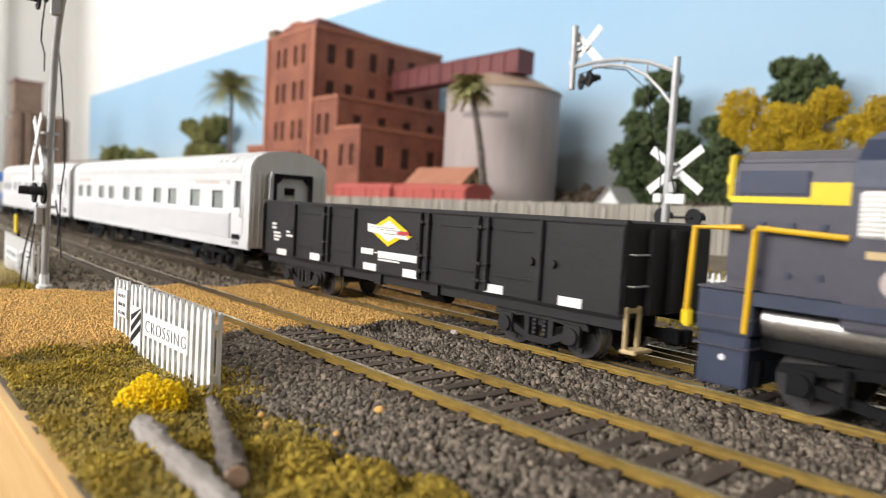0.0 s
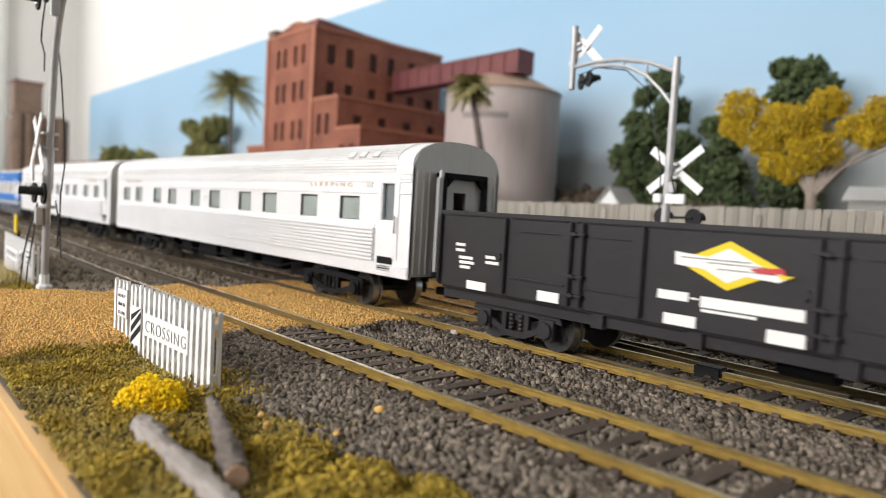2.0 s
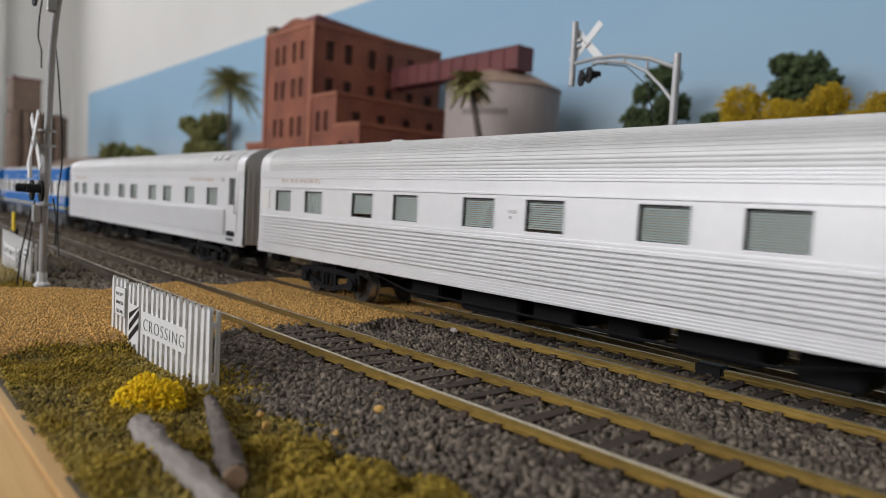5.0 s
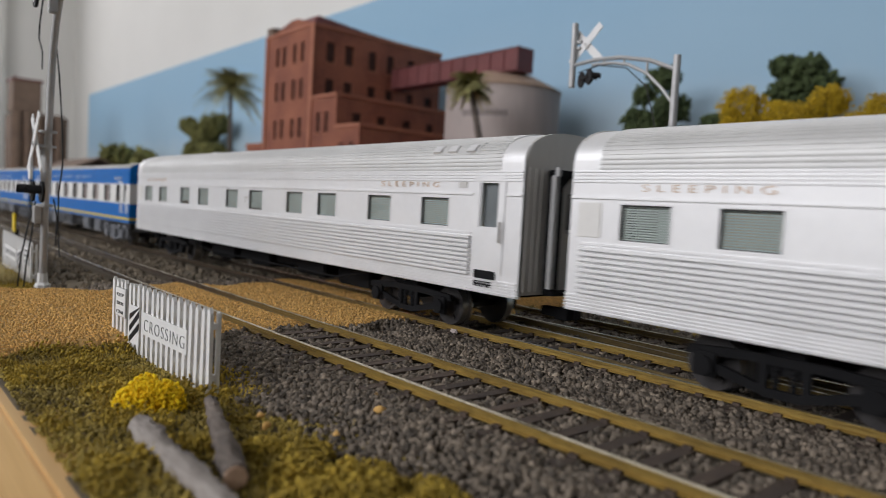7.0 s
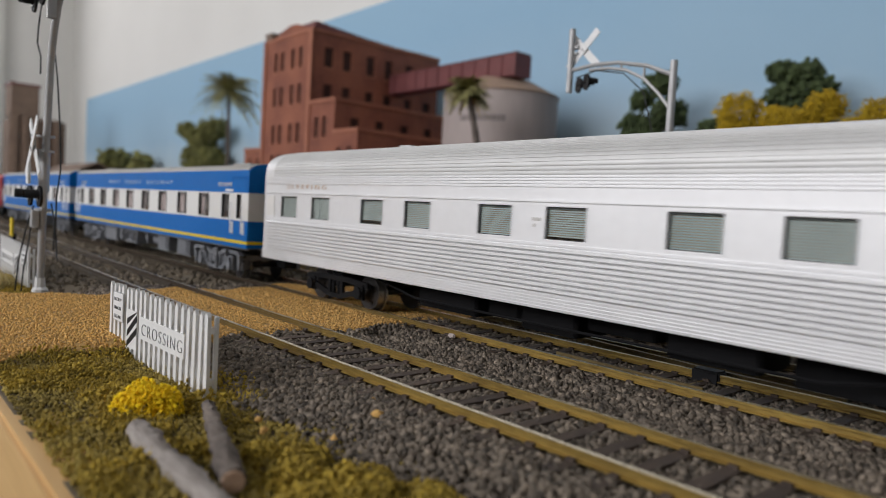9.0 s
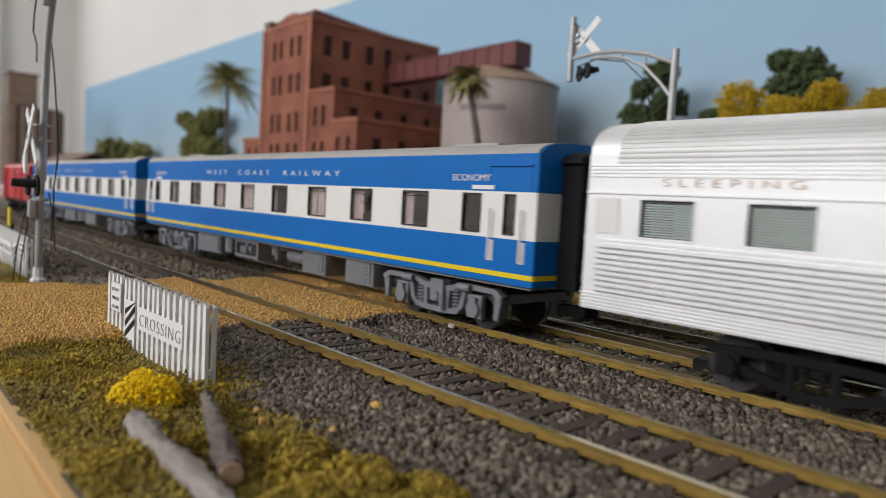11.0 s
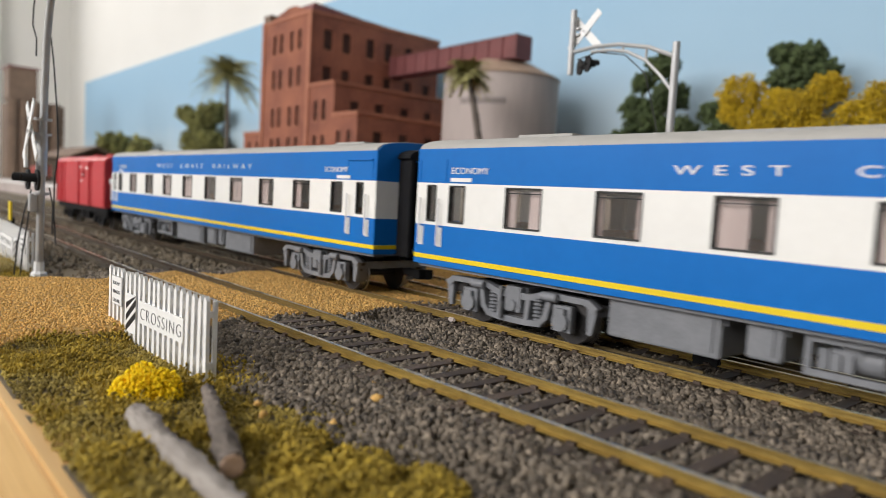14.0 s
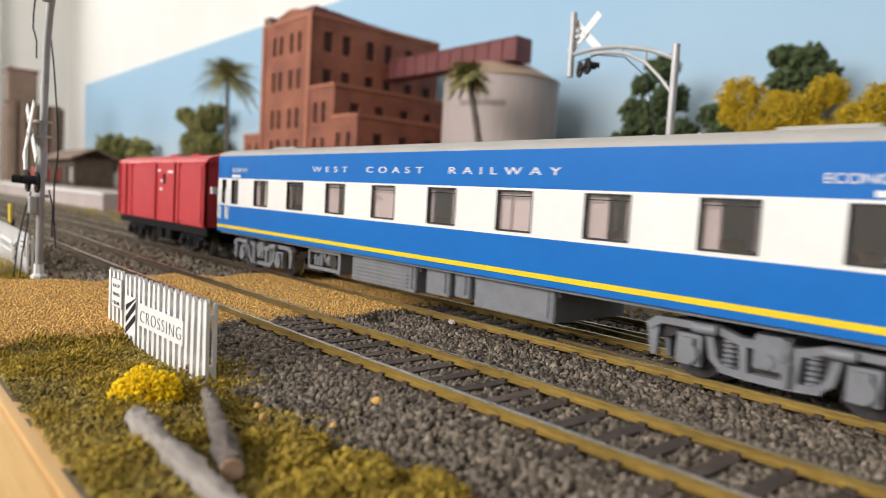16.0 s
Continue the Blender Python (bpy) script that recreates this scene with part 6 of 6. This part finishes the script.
def cottage(x, y, w, d, h, top, wall_mat, roof_mat, label, turn=0.0):
    t = thing("cottage", x, y, 13, label, "house", "small houses", rz=turn)
    part("wall", Solid().box(-w / 2, w / 2, -d / 2, d / 2, 0, h).prism([(-d / 2, h), (0, top), (d / 2, h)], -w / 2, w / 2), wall_mat, t)
    for s in (-1, 1):
        part("roof", Solid().prism([(0, top + 1.5), (s * (d / 2 + 2.5), h - 2.5), (s * (d / 2 + 2.5), h - 1.2), (0, top + 3.2)], -w / 2 - 4, w / 2 + 4), roof_mat, t, "pitched roof")
    for q in (-w * 0.25, w * 0.25):
        wn = part("window", Solid().panel(q - 5, q + 5, h * 0.35, h * 0.75, -d / 2 - 0.8, [(q - 4, q + 4, h * 0.38, h * 0.72)], 0.8), M_SIGNWHITE, t, "white framed window")
        part("pane", Solid().box(q - 4, q + 4, -d / 2 - 0.3, -d / 2, h * 0.38, h * 0.72), M_DARKWIN, wn)
    part("vent", Solid().disc(0, 0, 0, 2.5, 0.6, 12), M_DARKWIN, t).matrix_basis = pose((w / 2 + 0.1) / 1000, 0, (h + (top - h) * 0.4) / 1000, 0, 0, 90)


def tree(name, x, y, z, blobs, leaf, mat, label, category, trunk_h, trunk_r, dens=1.0, seed=1, bark=None, group=""):
    """blobs: (dx, dy, dz, r) lumps of crown; leaf: size of a leaf clump in mm."""
    t = thing(name, x, y, z, label, category, group)
    rng = np.random.default_rng(seed)
    main = Solid().tube([(0, 0, -4), (0.4, 0, trunk_h * 0.5), (0, 0, trunk_h)], [trunk_r * 1.3, trunk_r, trunk_r * 0.8], 9)
    tr = part("trunk", main, bark or M_BARK, t, smooth=60)
    for i, (a, b, c, r) in enumerate(blobs):
        limb = Solid().tube([(0, 0, trunk_h * 0.9), (a * 0.3, b * 0.4, trunk_h + (c - trunk_h) * 0.45), (a, b, c)], [trunk_r * 0.45, trunk_r * 0.22, trunk_r * 0.08], 7)
        part("limb", limb, bark or M_BARK, tr, smooth=60)
    P, S = [], []
    for a, b, c, r in blobs:
        n = int(dens * 26 * (r / leaf) ** 1.7)
        d = rng.normal(size=(n, 3))
        d /= np.linalg.norm(d, axis=1)[:, None]
        rad = r * rng.uniform(0.35, 1.08, (n, 1)) ** 0.6
        wob = 1 + 0.22 * np.sin(d[:, :1] * 7 + a) * np.cos(d[:, 1:2] * 6 + c)
        P.append(np.array([a, b, c]) + d * rad * wob * np.array([1, 1, 0.82]))
        S.append(rng.uniform(0.45, 1.0, n) * leaf)
    crown = scatter("crown", np.concatenate(P), np.concatenate(S), mat, "", "", seed=seed, parent=t)
    return t


def palm(x, y, z, h, span, lean, seed):
    t = thing("palm_tree", x, y, z, "model date palm with arching olive fronds and slim trunk", "palm tree", "palm trees")
    rng = random.Random(seed)
    top = Vector((lean, 0, h))
    pts, rs = [], []
    for i in range(14):
        u = i / 13
        pts.append((lean * u * u, 0, h * u - 4 * (1 - u)))
        rs.append(4.6 - 1.6 * u + (0.4 if i % 2 else 0))
    part("trunk", Solid().tube(pts, rs, 9), M_TWIG2, t, "ringed slim dark trunk", smooth=50)
    part("crown_shaft", Solid().lathe([(3, h - 10), (6.5, h - 5), (6, h + 2), (2, h + 6)], lean, 0, 10), M_SCRUB, t, smooth=60)
    for k in range(110):
        az = rng.uniform(0, 2 * math.pi)
        el = rng.uniform(-0.6, 1.4)
        ln = span * rng.uniform(0.8, 1.1)
        s = Solid()
        prev = None
        n = 9
        for i in range(n + 1):
            u = i / n
            r = ln * u * math.cos(el * (1 - 0.35 * u))
            zz = ln * (math.sin(el) * u * 0.95 - 0.5 * u * u)
            p = top + Vector((math.cos(az) * r, math.sin(az) * r, zz + 3))
            if prev is not None:
                d = (p - prev).normalized()
                sd = d.cross(Vector((0, 0, 1))).normalized()
                s.tube([prev, p], 0.5 * (1.2 - u), 4, caps=False)
                for q in range(3):
                    b = prev.lerp(p, q / 3)
                    w = span * 0.19 * (1 - abs(u - 0.4))
                    for sg in (-1, 1):
                        tip = b + sd * sg * w + d * w * 0.6 + Vector((0, 0, -w * 0.35))
                        s.add([b - d * 0.75, b + d * 0.75, tip], [(0, 1, 2)])
            prev = p
        part("frond", s, M_PALM, t)
    return t


def yard_platform():
    t = thing("goods_platform", -1400, 250, -6, "long pale grey goods platform beside the far tracks", "platform")
    part("deck", Solid().box(-900, 560, -28, 60, 0, 22), M_SILO, t, "pale grey platform deck", bevel=0.8)
    part("edge", Solid().box(-900, 560, -29.5, -27, 19.5, 22.6), M_SIGNWHITE, t, "white platform edge")


def goods_shed():
    t = thing("goods_shed", -1810, 420, 10, "brown weathered goods shed with dark open bays", "shed")
    part("wall", Solid().panel(-160, 150, 0, 66, -40, [(-130, -80, 2, 44), (-40, 40, 2, 44), (80, 130, 2, 44)], 5), M_SCRUB, t, "brown plank wall")
    part("back_wall", Solid().box(-160, 150, 36, 40, 0, 66), M_SCRUB, t)
    s = Solid().box(145, 150, -35, 36, 0, 66)
    part("end_wall", s, M_SCRUB, t)
    part("roof", Solid().prism([(-52, 62), (0, 86), (52, 62), (52, 66), (0, 90), (-52, 66)], -172, 162), M_CONCRETE, t, "brown sloping roof")


paling_fence()
yard_platform()
goods_shed()
stored_wagon(-2120, "faded red goods wagon far along the yard")
stored_wagon(-2235, "faded red goods wagon far along the yard")
stored_wagon(-451, "faded red goods wagon stored behind the fence")
stored_wagon(-564, "faded red goods wagon at the end of the yard")
flour_mill()
silo()
grain_towers()
cottage(-575, 500, 90, 52, 40, 62, M_CREAM, M_TILEROOF, "cream cottage with a terracotta roof behind the wagons")
cottage(-432, 620, 28, 30, 34, 50, M_SIGNWHITE, M_GREYROOF, "small white house with a grey roof", 90)
cottage(-172, 570, 30, 22, 44, 50, M_SIGNWHITE, M_SIGNWHITE, "little white house behind the fence")
palm(-1275, 556, 13, 228, 66, -8, 3)
palm(-512, 500, 13, 148, 27, -31, 7)
tree("eucalypt_tree", -1790, 705, 13, [(-100, 0, 205, 26), (-64, 0, 190, 24), (-20, 0, 168, 20), (62, 0, 196, 34), (98, 0, 200, 26), (30, 0, 170, 26), (-40, 0, 130, 34), (40, 0, 130, 36), (80, 0, 120, 34), (0, 0, 90, 44)], 4.5, M_LEAF2, "olive green model gum tree by the backdrop", "tree", 100, 7, seed=4, group="backdrop trees")
tree("eucalypt_tree", -2560, 690, 13, [(0, 0, 100, 45), (60, 0, 130, 50), (-60, 0, 80, 45)], 14, M_LEAF2, "olive model tree near the end of the backdrop", "tree", 60, 8, seed=5, group="backdrop trees")
tree("eucalypt_tree", -2250, 700, 13, [(0, 0, 120, 34), (20, 0, 80, 30)], 12, M_LEAF2, "sparse olive model tree", "tree", 60, 6, seed=6, group="backdrop trees")
tree("pine_tree", -432, 690, 13, [(4, 0, 176, 17), (-22, 0, 160, 13), (-26, 0, 132, 18), (16, -4, 142, 20), (-8, -6, 112, 24), (28, 0, 104, 20), (-40, 0, 92, 20), (-16, 0, 76, 24), (18, 0, 66, 24), (-34, 0, 46, 26), (8, 0, 34, 28)], 3.0, M_LEAF, "dense dark green model tree against the sky", "tree", 60, 6, seed=7, group="backdrop trees")
tree("pine_tree", -362, 690, 13, [(-4, 0, 122, 14), (10, 0, 104, 16), (-8, 0, 86, 18), (14, 0, 74, 20), (-6, 0, 50, 24), (20, 0, 40, 24)], 3.0, M_LEAF, "dense dark green model tree beside the taller one", "tree", 40, 6, seed=8, group="backdrop trees")
tree("pine_tree", -288, 705, 13, [(-16, 0, 178, 14), (8, 0, 172, 16), (22, 0, 158, 14), (-8, 0, 150, 20), (14, 0, 136, 20), (-12, 0, 118, 20), (10, 0, 96, 22), (0, 0, 60, 28)], 3.0, M_LEAF, "dark green model tree behind the golden one", "tree", 60, 5, seed=9, group="backdrop trees")
tree("wattle_tree", -183, 480, 13, [(-52, 0, 102, 16), (-44, 0, 86, 14), (-58, 0, 90, 9), (-30, -4, 76, 12), (-24, -4, 62, 10), (-8, -6, 88, 15), (2, -4, 70, 16), (-14, 0, 56, 9), (8, -6, 100, 12), (24, -6, 84, 10), (40, -6, 92, 13), (54, -6, 88, 13), (70, -6, 94, 13), (62, -8, 78, 8), (-24, -4, 96, 9), (84, -6, 92, 15), (34, -6, 78, 9)], 0.85, M_WATTLE, "golden yellow flowering model wattle tree", "tree", 44, 4.2, dens=0.75, seed=10)
for i, (x, y, r, m, nm) in enumerate([(-560, 700, 38, M_SCRUB, "brown scrub"), (-500, 705, 30, M_LEAF, "dark green scrub"), (-250, 600, 26, M_SCRUB, "brown scrub"), (-215, 590, 22, M_SCRUB, "brown scrub"), (-225, 520, 14, M_LEAF2, "green bush"), (-160, 520, 16, M_LEAF2, "green bush"), (-140, 600, 28, M_SCRUB, "brown scrub"), (-100, 560, 22, M_SCRUB, "brown scrub"), (-1150, 690, 40, M_LEAF2, "olive bush"), (-1400, 700, 36, M_LEAF2, "olive bush"), (-340, 650, 30, M_SCRUB, "brown scrub"), (-592, 705, 46, M_SCRUB, "dark brown scrub"), (-540, 708, 44, M_SCRUB, "dark brown scrub"), (-486, 708, 46, M_SCRUB, "dark brown scrub")]):
    rng = np.random.default_rng(30 + i)
    n = 260
    d = rng.normal(size=(n, 3))
    d /= np.linalg.norm(d, axis=1)[:, None]
    P = np.array([x, y, 12 + r * 0.5]) + d * r * rng.uniform(0.3, 1, (n, 1)) * np.array([1.3, 0.9, 0.85])
    scatter("bush", P, rng.uniform(0.1, 0.2, n) * r, m, nm + " clump behind the paling fence", "bush", kind="", seed=i)


# ---- loose ground cover ----
def strew(n, x0, x1, y0, y1, keep, seed, bias=1.0):
    """Random places on the ground within a rectangle where keep(x, y) holds; bias over 1 crowds them towards x1."""
    rng = np.random.default_rng(seed)
    out = []
    for u, v in zip(rng.uniform(0, 1, n), rng.uniform(y0, y1, n)):
        x = x1 - (x1 - x0) * u ** bias
        if keep(x, v):
            out.append((x, v, ground_z(x, v)))
    return np.array(out)


def near_rail(x, y, gap=1.25):
    return any(abs(abs(y - c) - 8.7) < gap for c in (loop_y(x), TRAIN_Y))


def on_sleeper(x, y):
    return abs(y - loop_y(x)) < 16 or abs(y - TRAIN_Y) < 16


def turf_edge(x):
    return 58 + 5 * noise.noise((x * 0.05, 2, 0)) + 3 * noise.noise((x * 0.2, 5, 0)) - 6 * ease(-150, -240, x)


def ballast():
    p = strew(104000, -262, 40, 52, 152, lambda x, y: road_edge(x, y) < 0.5 and not near_rail(x, y) and y > turf_edge(x) - 5 * random.random(), 11, 1.25)
    rng = np.random.default_rng(2)
    s = rng.uniform(0.36, 0.86, len(p))
    p[:, 2] += rng.uniform(-0.1, 0.55, len(p))
    inside = np.array([on_sleeper(x, y) for x, y, _ in p])
    p[inside, 2] -= 0.28
    tie = np.abs((p[:, 0] + 700 + PITCH / 2) % PITCH - PITCH / 2) < 1.5
    off = np.array([min(abs(y - loop_y(x)), abs(y - TRAIN_Y)) for x, y, _ in p])
    kept = ~(inside & tie & (rng.uniform(0, 1, len(p)) < np.where(off > 10.6, 0.3, 0.88)))
    p[off > 10.6, 2] += 0.15
    p, s = p[kept], s[kept]
    scatter("ballast", p, s, M_BALLAST, "loose grey crushed-stone ballast between the tracks", "ballast", seed=3, crushed=True)
    p = strew(20000, -900, -250, 50, 200, lambda x, y: not near_rail(x, y, 2) and road_edge(x, y) < 0, 12, 0.8)
    scatter("ballast", p, np.random.default_rng(4).uniform(0.5, 1.3, len(p)), M_BALLAST2, "brownish grey ballast further along the tracks", "ballast", seed=5, crushed=True)
    p = strew(9000, -150, 60, 150, 215, lambda x, y: abs(abs(y - SIDING_Y) - 8.7) > 1.6, 13, 1.0)
    scatter("ballast", p, np.random.default_rng(6).uniform(0.5, 1.1, len(p)), M_BALLAST, "grey ballast round the siding", "ballast", seed=7, crushed=True)


def road_grit():
    p = strew(74000, -290, -140, 22, 214, lambda x, y: road_edge(x, y) > -1.2 * random.random() and not near_rail(x, y, 1.3), 14, 1.0)
    p[:, 2] += 0.1
    scatter("road_grit", p, np.random.default_rng(8).uniform(0.2, 0.43, len(p)), M_ROAD, "loose tan grit on the road", "gravel", seed=9, crushed=True)


def fibres(name, places, low, high, mat, label, seed):
    """Fine leaning blades standing on the ground."""
    rng = np.random.default_rng(seed)
    n = len(places)
    tall = rng.uniform(low, high, (n, 1))
    lean = rng.normal(size=(n, 2)) * 0.55 * tall
    turn = rng.uniform(0, 2 * math.pi, n)
    wide = np.stack([np.cos(turn), np.sin(turn), 0 * turn], 1) * 0.11
    tip = places + np.concatenate([lean, tall], 1)
    vs = np.stack([places - wide, places + wide, tip], 1).reshape(-1, 3) / 1000
    me = bpy.data.meshes.new(name)
    me.from_pydata(vs.tolist(), [], np.arange(3 * n).reshape(n, 3).tolist())
    me.materials.append(mat)
    return tagged(new(name, me), label, "grass", "", "stuff")


def turf():
    def patch(x, y):
        return noise.noise((x * 0.045, y * 0.06, 4)) + 0.5 * noise.noise((x * 0.15, y * 0.15, 9))
    ok = lambda x, y: y < turf_edge(x) + 4 * random.random() and road_edge(x, y) < -0.5
    p = strew(64000, -330, 10, BOARD_Y + 0.5, 66, lambda x, y: ok(x, y), 21, 1.3)
    rng = np.random.default_rng(22)
    s = rng.uniform(0.16, 0.46, len(p))
    p[:, 2] += rng.uniform(-0.1, 0.45, len(p))
    scatter("turf", p, s, M_MOSS, "fine olive brown model turf", "turf", seed=23, crushed=True)
    p = strew(46000, -330, 10, BOARD_Y + 1, 64, lambda x, y: ok(x, y) and patch(x, y) > 0.05, 24, 1.3)
    rng = np.random.default_rng(25)
    h = np.array([max(0, patch(x, y)) for x, y, _ in p])
    p[:, 2] += rng.uniform(0, 1, len(p)) * (0.6 + 3.6 * h)
    scatter("turf", p, rng.uniform(0.16, 0.46, len(p)), M_MOSS2, "bright olive clump foliage on the bank", "turf", seed=26, crushed=True)
    # coarse foam heap nearest the viewer
    rng = np.random.default_rng(27)
    P, S = [], []
    for cx, cy, r in ((-78, 46, 5), (-72, 51, 5.5), (-66, 49, 6), (-60, 54, 5), (-84, 50, 4), (-70, 44, 5), (-58, 47, 5.5), (-64, 56, 4), (-52, 52, 4.5), (-90, 46, 3)):
        n = 900
        d = rng.normal(size=(n, 3))
        d /= np.linalg.norm(d, axis=1)[:, None]
        P.append(np.array([cx, cy, -5]) + d * r * rng.uniform(0.5, 1, (n, 1)) * np.array([1, 1, 0.62]))
        S.append(rng.uniform(0.18, 0.5, n))
    scatter("turf", np.concatenate(P), np.concatenate(S), M_MOSS2, "coarse olive foam clumps at the edge of the ballast", "turf", seed=28, crushed=True)
    fibres("turf", strew(26000, -330, 10, BOARD_Y + 1, 62, lambda x, y: ok(x, y) and patch(x, y) > -0.12, 35, 1.3), 1.0, 2.3, M_MOSS2, "short olive static grass fibres", 36)
    p = strew(5000, -900, -150, 168, 330, lambda x, y: road_edge(x, y) < 0 and patch(x, y) > -0.1, 29, 1.0)
    scatter("turf", p, np.random.default_rng(30).uniform(0.8, 2.0, len(p)), M_MOSS, "olive turf beyond the running line", "turf", seed=31)
    p = strew(2500, -150, 80, 205, 398, lambda x, y: True, 32, 1.0)
    scatter("turf", p, np.random.default_rng(33).uniform(0.9, 2.2, len(p)), M_MOSS, "olive turf below the paling fence", "turf", seed=34)


def clumps():
    rng = np.random.default_rng(40)
    P, S = [], []
    for cx, cy, r in ((-118.5, 38.6, 4.6), (-119.5, 36.4, 3.2), (-117, 41.2, 4.2), (-122.5, 39.8, 4.2)):
        n = 1500
        d = rng.normal(size=(n, 3))
        d /= np.linalg.norm(d, axis=1)[:, None]
        P.append(np.array([cx, cy, -4.6]) + d * r * rng.uniform(0.5, 1.05, (n, 1)) * np.array([1, 0.8, 1.0]))
        S.append(rng.uniform(0.16, 0.38, n))
    scatter("flower_bush", np.concatenate(P), np.concatenate(S), M_YELLOWFOAM, "bright yellow flock flower bush by the fence", "flower bush", kind="", seed=41)
    s = Solid()
    rr = random.Random(42)
    for k in range(700):
        x, y = rr.uniform(-345, -285), rr.uniform(38, 48)
        h = rr.uniform(3, 8)
        dx, dy = rr.uniform(-2, 2), rr.uniform(-2, 2)
        s.add([(x - 0.25, y, -5), (x + 0.25, y, -5), (x + dx, y + dy, -5 + h)], [(0, 1, 2)])
    single("grass_tuft", s, M_STRAW, "pale straw-coloured static grass tuft", "grass", kind="stuff")
    for x, y, r in ((-90.1, 66.6, 1.0), (-103, 52, 0.9), (-98, 50.5, 1.1), (-88, 57, 0.8), (-96, 70, 0.7)):
        scatter("pebble", np.array([(x, y, ground_z(x, y) + 0.6)]), np.array([r]), M_ROAD, "stray tan pebble among the ballast", "pebble", kind="", seed=int(-x))


ballast()
road_grit()
turf()
clumps()


# ---- what moves ----
def motions():
    for ob, off in TRAIN:
        walk(ob, [(t, pose((s + off) / 1000, TRAIN_Y / 1000, 0)) for t, s in S_ROWS])
    times = [k / 15 for k in range(241)]
    for w, x, r in BLADES:
        walk(w, [(t, pose(x / 1000, 0, r / 1000, 0, math.degrees((s_at(t) - S0) / r) % 360, 0)) for t in times])


motions()
